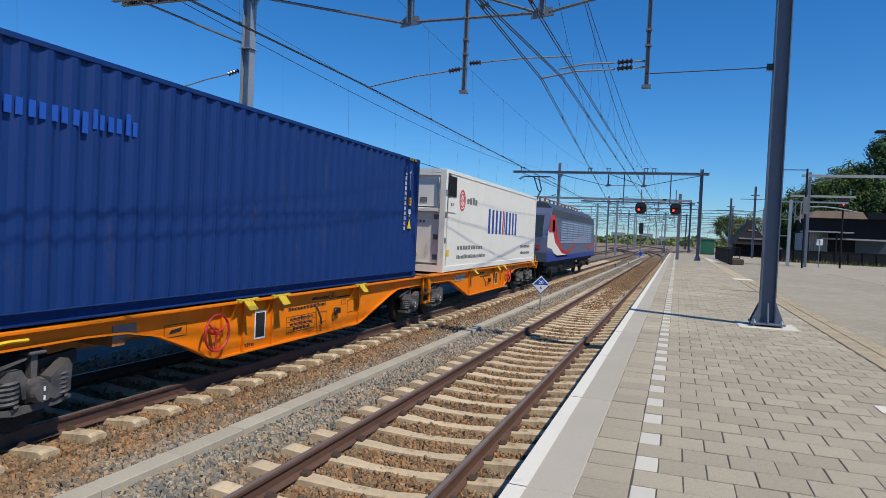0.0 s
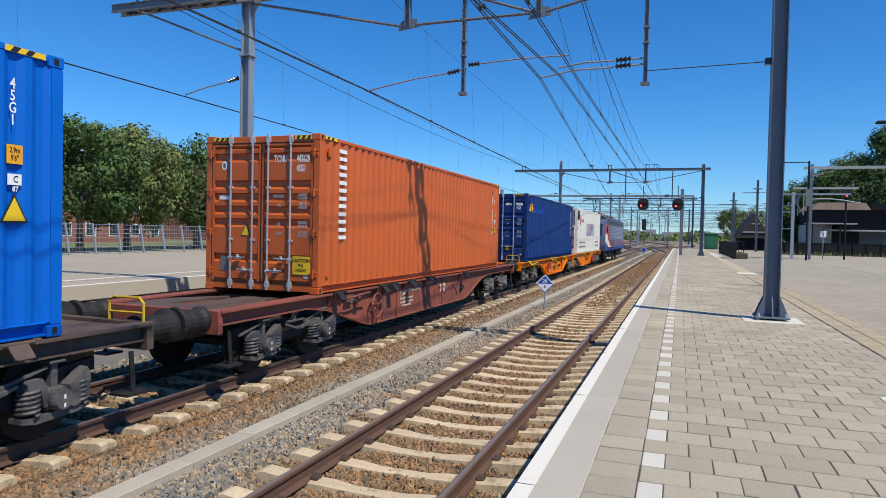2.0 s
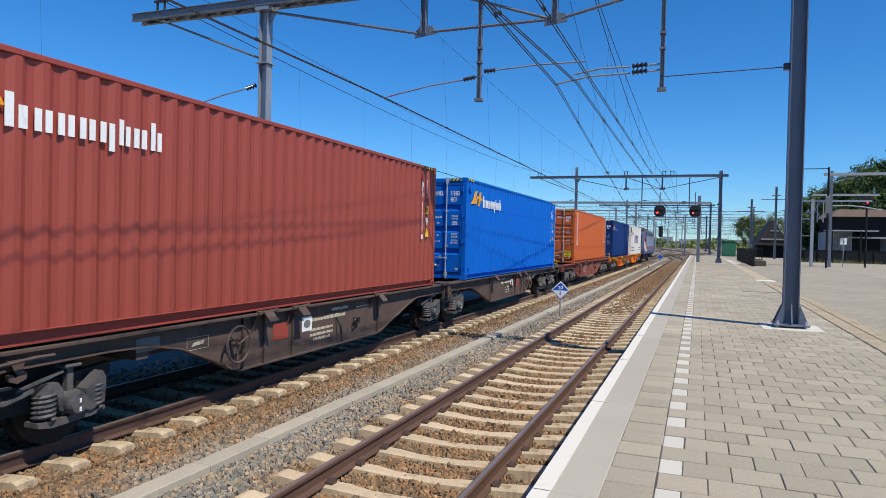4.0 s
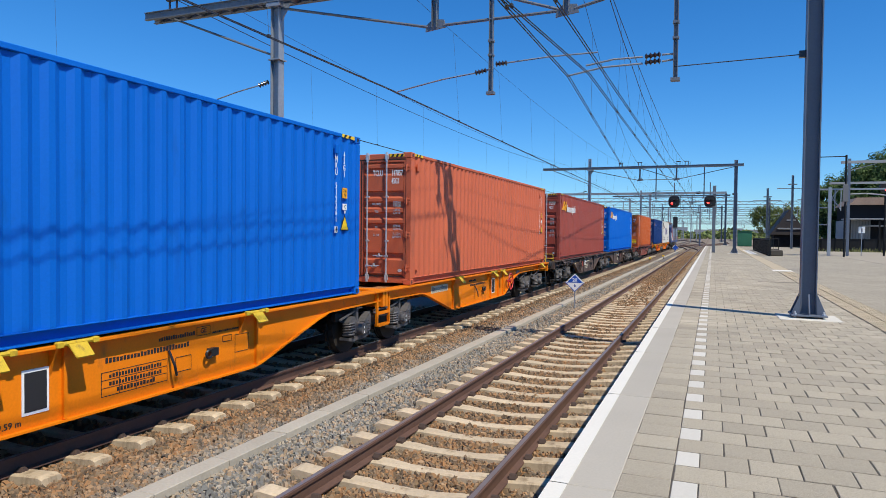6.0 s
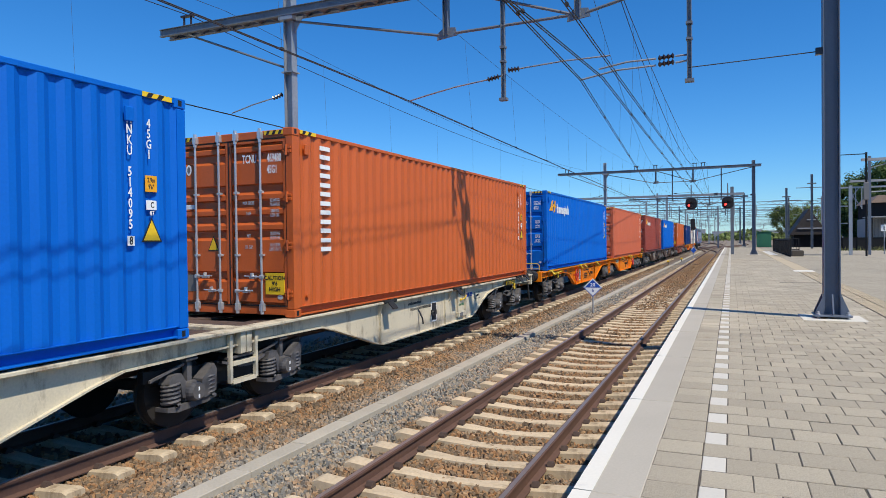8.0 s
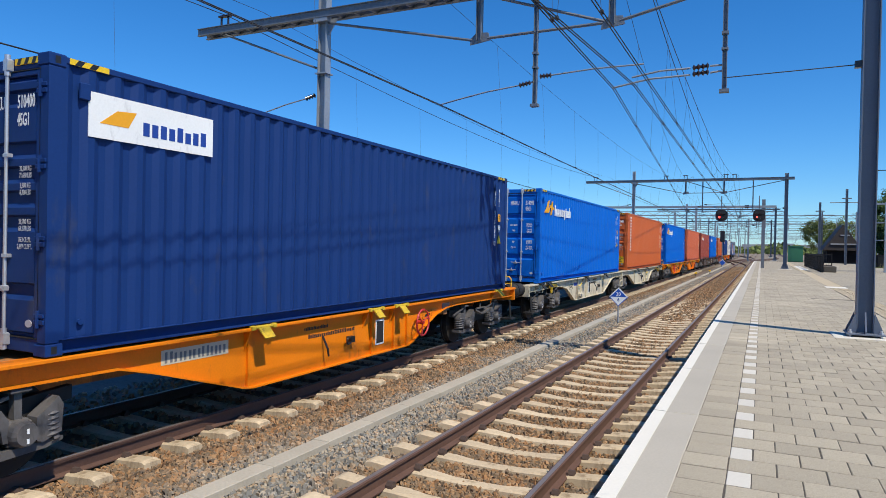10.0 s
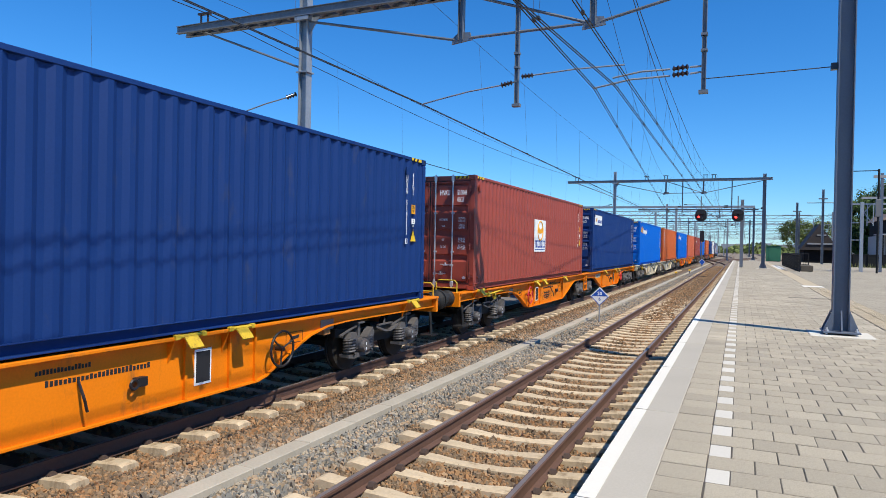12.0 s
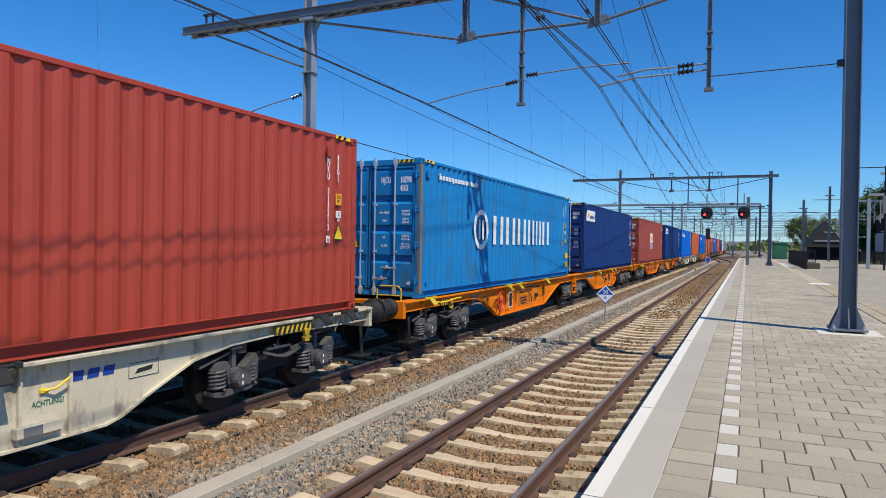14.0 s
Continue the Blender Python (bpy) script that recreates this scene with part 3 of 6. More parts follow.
M["farpave"] = far_paving_material()
part("far_paving", Geo().box(-0.486, PAVE_X1, 48.05, 96, PZ - .06, PZ - .004).box(3.135, 26, -20, 96, PZ - .06, PZ - .004).box(-0.486, PAVE_X1, -30, -7.5, PZ - .06, PZ - .004), "farpave", plat)
part("asphalt_field", Geo().box(8.6, 40, 20, 74, PZ - .004, PZ + .001), "asphalt", plat, "sun-bleached asphalt beside the paving")
# ribbed guide strip
tac = Geo().box(-.14, .14, -.148, .148, PZ - .06, PZ - .002, bevel=.005)
for k in range(7):
    tac.box(-.12 + k * .04 - .011, -.12 + k * .04 + .011, -.14, .14, PZ - .002, PZ + .002)
tm = tac.mesh("guide_paver", "tactile")
for k in range(90):
    for c in range(2):
        ob = new("guide_paver", tm)
        ob.parent = plat
        ob.matrix_basis = pose(PAVE_X1 + .19 + c * .3, 5 + k * .3, 0)
part("guide_border", Geo().box(PAVE_X1 + .04, 3.13, -20, 4.8, PZ - .06, PZ - .006).box(PAVE_X1 + .04, 3.13, 32.1, 96, PZ - .06, PZ - .006), "tactile", plat)
# white marking tiles
for x, y, w, d in ((1.86, 7.15, .32, .3), (2.4, 31.0, .75, 1.2), (2.75, 58, .6, 14)):
    part("white_marking", Geo().box(x, x + w, y, y + d, PZ + .002, PZ + .006), "whiteline", plat, "white marking on the paving")
part("dark_joint", Geo().box(1.4, 2.6, 23.6, 23.75, PZ + .001, PZ + .004), "joint", plat)

# platform across the tracks
far = thing("far_platform", "pale concrete platform across the tracks", "platform", kind="structure")
part("platform_body", Geo().box(-30, -13.9, -60, 120, -0.42, PZ - .05), "platwall", far)
part("platform_top", Geo().box(-30, -13.78, -60, 120, PZ - .048, PZ), "asphalt", far)
part("edge_line", Geo().box(-14.0, -13.8, -60, 120, PZ + .001, PZ + .004).box(-15.4, -15.25, -60, 120, PZ + .001, PZ + .004), "whiteline", far)
part("edge_slab", Geo().box(-13.82, -13.74, -60, 120, PZ - .36, PZ), "slab", far, "pale concrete edge slab")


# ---- overhead line ----
YG, Y2 = 13.72, 58.5


def insulator(g, a, b, r=0.065):
    a, b = Vector(a), Vector(b)
    for k in range(5):
        c = a.lerp(b, (k + .5) / 5)
        d = (b - a).normalized() * 0.018
        g.tube(c - d, c + d, r, 10, r * 0.55)


def h_column(g, x, y, z0, z1, w, d, t=0.018):
    a, b, c, e = w / 2, w / 2 - t, d / 2, t / 2
    o = [(-a, -c), (-b, -c), (-b, -e), (b, -e), (b, -c), (a, -c), (a, c), (b, c), (b, e), (-b, e), (-b, c), (-a, c)]
    g.prism([(x + p, y + q) for p, q in o], "z", z0, z1)


def portal():
    """One overhead-line portal over the tracks, at y = 0."""
    o = thing("overhead_portal", "grey steel overhead-line portal with drop tubes and insulators", "catenary portal", "overhead portals")
    g = Geo()
    h_column(g, -10.0, 0, -.4, 8.75, .24, .22, .02)
    g.box(-10.17, -9.83, -.15, .15, 6.42, 6.45)
    g.box(-10.2, -9.8, -.2, .2, 7.70, 7.79)
    g.prism([(-9.88, 7.4), (-9.86, 7.4), (-9.6, 7.79), (-9.88, 7.79)], "y", -.015, .015)
    part("mast", g, "galv", o, "galvanised lattice mast")
    g = Geo()
    h_column(g, 1.64, 0, PZ + .03, 8.3, .26, .26)
    part("column", g, "pole", o, "slate-grey steel column")
    base = part("base_plate", Geo().box(1.64 - .29, 1.64 + .29, -.29, .29, PZ + .045, PZ + .075, bevel=.005), "pole", o, "bolted base plate")
    fin = lambda c, s: [(c + s * .131, PZ + .075), (c + s * .27, PZ + .075), (c + s * .27, PZ + .11), (c + s * .135, PZ + .44)]
    for s in (-1, 1):
        for y in (-.128, .128):
            part("gusset", Geo().prism(fin(1.64, s), "y", y - .012, y + .012), "pole", base)
        part("gusset", Geo().prism(fin(0, s), "x", 1.628, 1.652), "pole", base)
        for q in (-1, 1):
            part("anchor_bolt", Geo().tube((1.64 + s * .23, q * .23, PZ + .012), (1.64 + s * .23, q * .23, PZ + .14), .018, 6).tube((1.64 + s * .23, q * .23, PZ + .075), (1.64 + s * .23, q * .23, PZ + .10), .034, 6), "rod", base, "galvanised anchor bolt")
    part("foundation", Geo().box(1.14, 2.14, -.48, .42, PZ - .2, PZ + .012, bevel=.01), "whitepaver", o, "pale concrete foundation pad")
    g = Geo()
    for y in (-.16, .16):
        g.box(-14.1, 2.2, y - .05, y + .05, 7.80, 7.815)
        g.box(-14.1, 2.2, y - .01, y + .01, 7.815, 7.98)
        g.box(-14.1, 2.2, y - .05, y + .05, 7.98, 7.995)
    for k in range(34):
        x = -13.9 + k * .48
        g.prism([(x, 7.815), (x + .06, 7.815), (x + .28, 7.98), (x + .22, 7.98)], "y", -.15, .15)
    part("beam", g, "darkgalv", o, "grey steel cross beam")
    for x in (-5.80, -2.87):
        g = Geo()
        h_column(g, x, 0, 6.80, 7.8, .12, .14, .012)
        g.prism([(x - .22, 6.72), (x + .26, 6.78), (x + .22, 6.95), (x - .05, 6.98), (x - .2, 6.86)], "y", -.02, .02)
        part("hanger", g, "darkgalv", o, "short steel hanger with a gusset")
    for a, b in (((-9.9, 0, 7.7), (-5.95, 0, 6.82)), ((-5.6, 0, 6.83), (-3.05, 0, 6.85)), ((-5.68, 0, 7.79), (-3.02, 0, 6.88)), ((-2.7, 0, 6.86), (1.5, 0, 7.75)), ((-10.2, 0, 6.6), (-13.4, 0, 7.85))):
        part("truss_rod", Geo().tube(a, b, .032, 6), "darkgalv", o)
    for x, zt in ((-4.48, 5.26), (-0.725, 5.27)):
        g = Geo()
        h_column(g, x, 0, zt, 7.8, .085, .09, .012)
        g.box(x - .085, x + .085, -.07, .07, zt - .03, zt + .03)
        g.box(x - .06, x + .06, -.06, .06, 6.35, 6.4)
        g.box(x - .06, x + .06, -.06, .06, 6.05, 6.09)
        part("drop_tube", g, "darkgalv", o)
    for p, q, r in (((-4.84, 0, 5.72), (-4.58, 0, 5.76), .06), ((-4.38, 0, 5.87), (-4.12, 0, 5.88), .06), ((-1.30, 0, 5.76), (-1.0, 0, 5.78), .065), ((-1.30, 0, 5.64), (-1.0, 0, 5.66), .065), ((-10.55, 0, 5.86), (-10.25, 0, 5.93), .06)):
        part("insulator", Geo().lathe(p, q, [r * .3, r, r * .45, r * .45, r, r * .45, r * .45, r, r * .45, r * .45, r, r * .3]), "insul", o, "dark ribbed insulator")
    for pts, r in (([(-4.58, 0, 5.76), (-4.48, 0, 5.78)], .02), ([(-4.84, 0, 5.72), (-5.6, 0, 5.64), (-6.3, 0, 5.52), (-6.72, 0, 5.44)], .017), ([(-4.12, 0, 5.88), (-3.2, 0, 5.93), (-2.22, 0, 5.93)], .017), ([(-1.34, 0, 5.76), (-1.9, 0, 5.76), (-2.45, 0, 5.68)], .02), ([(-1.34, 0, 5.63), (-2.1, 0, 5.62), (-2.83, 0, 5.5)], .02), ([(-10.55, 0, 5.86), (-11.2, 0, 5.75), (-11.85, 0, 5.6)], .017), ([(-.98, 0, 5.77), (-.77, 0, 5.77)], .02), ([(-.98, 0, 5.64), (-.77, 0, 5.66)], .02)):
        part("steady_arm", Geo().line(pts, r), "galv", o, "thin steel steady arm")
    part("pull_off_wire", Geo().line([(-.77, 0, 5.52), (1.5, 0, 5.56)], .010), "wire", o)
    part("wire_clamp", Geo().box(1.40, 1.515, -.05, .05, 5.5, 5.62), "insul", o)
    for x in (-13.3, -7.38, -5.83, -2.74, -2.10):
        g = Geo()
        g.tube((x - .12, 0, 8.0), (x - .12, 0, 8.28), .03, 6)
        g.tube((x + .12, 0, 8.0), (x + .12, 0, 8.28), .03, 6)
        g.box(x - .2, x + .2, -.05, .05, 8.28, 8.33)
        part("wire_support", g, "insul", o)
    return o


p1 = portal()
p1.matrix_basis = pose(0, YG, 0)
GANTRIES = [Y2, 103.0, 148.0, -31.0]
for y in GANTRIES:
    copy_thing(p1, pose(0, y, 0))

# contact and carrying wires with droppers, one thing a track: (x over each portal, height, carrier x over each portal, sag, carrier radius)
SPANS = [-31, YG, Y2, 103, 148, 193]
NEAR_WIRES = (
    ((-2.70, -2.80, -5.76, -7.0, -7.1, -7.1), 5.48, (-2.8, -2.85, -5.25, -7.0, -7.1, -7.1), 6.8, .006),
    ((-5.80, -2.38, -2.62, -2.4, -2.8, -2.4), 5.50, (-4.2, -2.40, -1.80, -2.6, -2.6, -2.6), 8.0, .010),
    ((-2.12, -2.08, -2.00, -2.8, -2.4, -2.8), 5.50, (-2.4, -2.40, -2.25, -2.6, -2.6, -2.6), 2.8, .010),
)
TRAIN_WIRES = (((-7.5, -6.84, -7.45, -6.85, -7.4, -6.85), 5.48, (-7.2, -7.1, -7.2, -7.1, -7.2, -7.1), 2.0, .005),)
THIRD_WIRES = (((-12.2, -11.85, -12.2, -11.85, -12.2, -11.85), 5.55, (-12, -12, -12, -12, -12, -12), 2.2, .006),)
for wires in (NEAR_WIRES, TRAIN_WIRES, THIRD_WIRES):
    o = thing("overhead_wires", "dark contact and carrying wires with thin droppers", "overhead wire", "overhead wires")
    for q, (xs_c, zc, xs_k, sag, rk) in enumerate(wires):
        h, c = Geo(), Geo()
        whole = []
        for n, (a, b) in enumerate(zip(SPANS, SPANS[1:])):
            k = 10
            for i in range(k + 1):
                u = i / k
                top = (xs_k[n] + (xs_k[n + 1] - xs_k[n]) * u, a + (b - a) * u, 8.25 - sag * u * (1 - u))
                low = xs_c[n] + (xs_c[n + 1] - xs_c[n]) * u
                if i < k or n == len(SPANS) - 2:
                    whole.append(top)
                if 0 < i < k:
                    h.tube(top, (low, top[1], zc), .003, 4)
                    c.box(low - .022, low + .022, top[1] - .035, top[1] + .035, zc - .015, zc + .035)
        part("carrying_wire", Geo().line(whole, rk, 6), "wire", o)
        for dx in (-.022, .022):
            part("contact_wire", Geo().line([(x + dx, y, zc) for x, y in zip(xs_c, SPANS)], .009, 6), "wire", o)
        part("dropper", h, "wire", o, "thin vertical dropper", kind="stuff")
        part("wire_clip", c, "wire", o, "small dark clip on the wire", kind="stuff")
o = thing("feeder_cable", "single dark feeder cable hung along the far mast line", "cable")
pts = []
for a, b in ((-31, YG), (YG, Y2), (Y2, 103), (103, 148)):
    pts += [(-13.2, a + (b - a) * i / 10, 8.3 - 2.0 * (i / 10) * (1 - i / 10)) for i in range(10)]
part("cable", Geo().line(pts, .012, 5), "wire", o)


# ---- the train ----
BL, BW, BH, BZ = 12.15, 2.38, 2.82, 1.128   # box length, width, height, height of its floor above rail
moving = []                                  # (thing, y at the start)
spinning = []                                # wheelsets


def corrugated(g, length, z0, z1, x, depth, side, y0, pitch=.278):
    """A trapezoid-ribbed wall along y at x; side +1 looks to +x."""
    n = int(length / pitch)
    p = length / n
    line = []
    for k in range(n):
        a = y0 + k * p
        line += [(a, 0), (a + .068, 0), (a + .068 + .07, -depth), (a + p - .07, -depth)]
    line.append((y0 + length, 0))
    m = len(line)
    v = [(x + side * d, y, z) for z in (z0, z1) for y, d in line]
    g.add(v, [(k, k + 1, k + 1 + m, k + m) for k in range(m - 1)])


def corrugated_end(g, width, z0, z1, y, depth, side):
    n = 9
    p = width / n
    line = []
    for k in range(n):
        a = -width / 2 + k * p
        line += [(a, 0), (a + .06, 0), (a + .13, -depth), (a + p - .07, -depth)]
    line.append((width / 2, 0))
    m = len(line)
    g.add([(x, y + side * d, z) for z in (z0, z1) for x, d in line], [(k, k + 1, k + 1 + m, k + m) for k in range(m - 1)])


def bars(g, x, y0, y1, z0, z1, n, seed, depth=.002, along="y"):
    """Unreadable writing: a row of upright bars on the wall at x."""
    r = random.Random(seed)
    w = (y1 - y0) / n
    for k in range(n):
        a = y0 + k * w
        h = r.uniform(.65, 1.0)
        if along == "y":
            g.box(x, x + depth, a + w * .12, a + w * .82, z0, z0 + (z1 - z0) * h)
        else:
            g.box(a + w * .12, a + w * .82, x - depth, x, z0, z0 + (z1 - z0) * h)


def triangle(parent, y, z, s, x=BW / 2 + .012):
    part("warning_triangle", Geo().prism([(y - s / 2, z), (y + s / 2, z), (y, z + s * .9)], "x", x, x + .003), "yellow", parent, "yellow warning triangle")
    part("warning_bolt", Geo().prism([(y - s * .1, z + s * .18), (y + s * .1, z + s * .18), (y + s * .02, z + s * .6), (y - s * .04, z + s * .6)], "x", x + .003, x + .005), "black", parent)


FOUR = ((.20, .73), (.85, 1.34), (1.46, 1.94), (2.06, 2.60))
MANY = ((.20, .56), (.66, 1.20), (1.30, 1.43), (1.53, 1.66), (1.76, 1.89), (1.99, 2.38), (2.48, 2.61))
CODES = {2: ("TCNU", "442628", ""), 4: ("HNKU", "513237", ""), 3: ("HNKU", "512433", "6"), 6: ("HNKU", "512261", "4"), 8: ("HNKU", "514095", "8"), 9: ("HNKU", "510400", "9"), 10: ("HNKU", "510046", "7"), 11: ("HNKU", "510335", "8"), 12: ("HJCU", "168790", "1"), 13: ("HNKU", "513213", "6"), 5: ("TCLU", "147857", "0"), 7: ("TCNU", "469480", "0")}


def box_container(paint, label, style):
    """A 40-foot high box; its doors look to -y, its origin lies under the door end on the centre line."""
    o = thing("shipping_container", label, "container", "containers on the train")
    X = BW / 2
    f = Geo()
    for s in (-1, 1):
        for y in (0.0, BL - .13):
            f.box(s * X - (.12 if s > 0 else 0), s * X + (.12 if s < 0 else 0), y, y + .13, .118, BH - .118, bevel=.012)
        f.box(s * X - (.062 if s > 0 else 0), s * X + (.062 if s < 0 else 0), .165, BL - .165, BH - .075, BH - .012, bevel=.008)
        a, b = sorted((s * (X - .13), s * (X - .085)))
        f.box(a, b, .165, BL - .165, .03, .155)
        a, b = sorted((s * (X - .13), s * (X - .004)))
        f.box(a, b, .165, BL - .165, .018, .038, bevel=.004)
        f.box(a, b, .165, BL - .165, .142, .156, bevel=.004)
    for y in (.01, BL - .10):
        f.box(-X + .12, X - .12, y, y + .09, .03, .16, bevel=.008)
        f.box(-X + .12, X - .12, y, y + .09, BH - .14, BH - .02, bevel=.008)
    f.box(-X + .06, X - .06, .1, BL - .1, .10, .14)
    part("frame", f, paint, o)
    for s in (-1, 1):
        g = Geo()
        corrugated(g, BL - .25, .15, BH - .075, s * (X - .008), .036, s, .125)
        part("side_panel", g, paint, o)
    g = Geo()
    corrugated_end(g, BW - .24, .16, BH - .14, BL - .03, .045, 1)
    part("front_panel", g, paint, o)
    g = Geo()
    n = 40
    p = (BL - .2) / n
    v, q = [], []
    for k in range(n):
        a = .1 + k * p
        for yy, zz in ((a, -.03), (a + p * .35, -.03), (a + p * .5, -.012), (a + p * .85, -.012)):
            v += [(-X + .05, yy, BH + zz), (X - .05, yy, BH + zz)]
    q = [(2 * i, 2 * i + 1, 2 * i + 3, 2 * i + 2) for i in range(len(v) // 2 - 1)]
    part("roof_panel", g.add(v, q), paint, o)
    for s in (-1, 1):
        for y in (-.003, BL - .168):
            for z in (0, BH - .118):
                c = Geo().box(s * (X + .003) - (.165 if s > 0 else 0), s * (X + .003) + (.165 if s < 0 else 0), y, y + .171, z, z + .118, bevel=.01)
                ca = part("corner_casting", c, paint, o)
                part("casting_hole", Geo().box(s * (X + .0035), s * (X + .0035) + s * .001 if s > 0 else s * (X + .0035) + .001, y + .06, y + .115, z + .025, z + .095) if s > 0 else Geo().box(-X - .0045, -X - .0035, y + .06, y + .115, z + .025, z + .095), "black", ca)
    # two doors with raised panels, gaskets, bars and handles
    fields = style["fields"]
    for s in (-1, 1):
        x0, x1 = (0.012, X - .125) if s > 0 else (-X + .125, -.012)
        door = part("door", Geo().box(x0, x1, .045, .07, .17, BH - .15), paint, o)
        for z0, z1 in fields:
            part("door_panel", Geo().prism([(.046, z0), (.006, z0 + .02), (.006, z1 - .045), (.046, z1)], "x", x0 + .055, x1 - .055), paint, door)
        for a in (x0, x1 - .045):
            part("door_edge", Geo().box(a, a + .045, .004, .046, .17, BH - .15, bevel=.006), paint, door)
        part("door_rail", Geo().box(x0 + .046, x1 - .046, .004, .046, BH - .20, BH - .152, bevel=.006), paint, door)
        gk = Geo()
        gk.box(x0 - .011, x0 - .001, .0, .03, .165, BH - .145).box(x1 + .001, x1 + .011, .0, .03, .165, BH - .145)
        gk.box(x0, x1, .0, .03, BH - .15, BH - .14).box(x0, x1, .0, .03, .16, .169)
        part("gasket", gk, "gasket", door)
        for inner, xr in ((True, s * .165), (False, s * .63)):
            r = Geo().tube((xr, -.035, .04), (xr, -.035, BH - .04), .017, 8)
            for z in (.10, BH - .13):
                r.box(xr - .034, xr + .034, -.058, .004, z - .02, z + .10, bevel=.01)
                r.tube((xr, -.035, z - .06), (xr, -.035, z + .14), .027, 8)
            for z in (.93, 1.88):
                r.box(xr - .028, xr + .04, -.052, .004, z - .018, z + .018, bevel=.004)
            part("locking_bar", r, "rod", door, "galvanised locking bar")
            z = (.38 if inner else .60) if style["stagger"] else .62
            d = s if inner else -s
            hd = Geo().box(xr - .03, xr + .03, -.062, -.01, z - .03, z + .03, bevel=.01)
            hd.tube((xr, -.055, z), (xr + d * .31, -.055, z + .012), .012, 6)
            hd.box(min(xr + d * .12, xr + d * .22), max(xr + d * .12, xr + d * .22), -.06, .004, z - .025, z + .02, bevel=.006)
            hd.box(xr + d * .17 - .012, xr + d * .17 + .012, -.07, -.02, z + .01, z + .06, bevel=.004)
            part("handle", hd, "rod", door, "galvanised door handle")
        for z in (.30, 1.02, 1.74, 2.44):
            a, b = sorted((s * (X - .155), s * (X - .02)))
            part("hinge", Geo().box(a, b, -.018, .003, z, z + .045, bevel=.006).box(a, b, -.018, .003, z + .06, z + .10, bevel=.006).tube((s * (X - .1), -.012, z - .03), (s * (X - .1), -.012, z + .13), .02, 6), paint, door)
    # striped plates on the top corners
    for y0 in (.20, BL - .62):
        part("stripe_ground", Geo().box(X - .004, X + .0025, y0, y0 + .42, BH - .072, BH - .016), "yellow", o, "yellow and black striped plate")
        part("stripe", Geo().prism([(y0 + .05, BH - .07), (y0 + .12, BH - .07), (y0 + .16, BH - .018), (y0 + .09, BH - .018)], "x", X + .0025, X + .004).prism([(y0 + .2, BH - .07), (y0 + .27, BH - .07), (y0 + .31, BH - .018), (y0 + .24, BH - .018)], "x", X + .0025, X + .004), "black", o)
    for s in (-1, 1):
        c = s * .86
        part("stripe_ground", Geo().box(c - .17, c + .17, -.004, .01, BH - .09, BH - .03), "yellow", o, "yellow and black striped plate")
        g = Geo()
        for k in range(3):
            a = c - .14 + k * .11
            g.prism([(a, BH - .09), (a + .05, BH - .09), (a + .08, BH - .03), (a + .03, BH - .03)], "y", -.006, -.004)
        part("stripe", g, "black", o)
    # door writing: number, size code, weight rows
    ink = "mark"
    code = style.get("code")

    def on_door(name, text, size, x, z, squeeze=.55, mat=None, line=1.0, y=.0035):
        return lettering(name, text, size, mat or ink, o, pose(x, y, z, 90, 0, 0), squeeze, line)

    def on_side(name, text, size, y, z, squeeze=.8, mat=None, line=1.0, lift=0.0):
        return lettering(name, text, size, mat or ink, o, pose(X - .002 + lift, y, z, 90, 0, 90), squeeze, line)

    zt = 2.38
    if code:
        on_door("door_number", code[0], .175, .40, zt)
        on_door("door_number", code[1], .175, .86, zt, .5)
    else:
        g = Geo()
        bars(g, .004, .28, .52, zt - .06, zt + .06, 5, 1, along="x")
        bars(g, .004, .72, 1.0, zt - .06, zt + .06, 8, 2, along="x")
        part("door_number", g, ink, o, "row of thin white bars", kind="stuff")
    on_door("size_code", "45G1", .17, .82, zt - .17, .5)
    ink = "markgrey" if style["fields"] is not FOUR else "mark"
    for text, z in (("MAX. GROSS", 1.72), ("TARE", 1.56), ("NET", 1.22), ("CU. CAP.", 1.05)):
        on_door("weight_word", text, .07, .37, z)
    for text, z in (("32,500 KG\n71,650 LBS", 1.72), ("3,800 KG\n8,380 LBS", 1.56), ("28,700 KG\n63,270 LBS", 1.22), ("76.3 CU.M.\n2,697 CU.FT.", 1.05)):
        on_door("weight_figure", text, .068, .86, z, .6, line=.95)
    ink = "mark"
    oval = [(-.80 + .055 * math.cos(a), 2.28 + .085 * math.sin(a)) for a in (k * math.tau / 20 for k in range(20))]
    badge = part("approval_badge", Geo().prism(oval, "y", .001, .0055), "mark", o, "small oval white badge")
    part("badge_core", Geo().prism([(-.80 + (x + .80) * .55, 2.28 + (z - 2.28) * .62) for x, z in oval], "y", -.001, .001), "tarp", badge)
    part("door_plate", Geo().box(-.86, -.69, .0, .0055, .36, .62), "tarp", o, "small grey data plate")
    part("door_label", Geo().box(-.90, -.68, .0, .0055, 1.66, 1.73), "mark", o, "small white door label")
    part("seal_label", Geo().prism([(.94 + .05 * math.cos(k * math.tau / 14), .30 + .035 * math.sin(k * math.tau / 14)) for k in range(14)], "y", .0, .0055), "markgrey", o, "small oval label")
    tx, tz = style.get("triangle", (-.32, 1.0))
    tri = part("door_triangle", Geo().prism([(tx - .11, tz), (tx + .11, tz), (tx, tz + .23)], "y", .0, .0055), "black", o, "yellow warning triangle with a black rim")
    part("triangle_face", Geo().prism([(tx - .09, tz + .012), (tx + .09, tz + .012), (tx, tz + .20)], "y", -.002, .0), "yellow", tri, "yellow face")
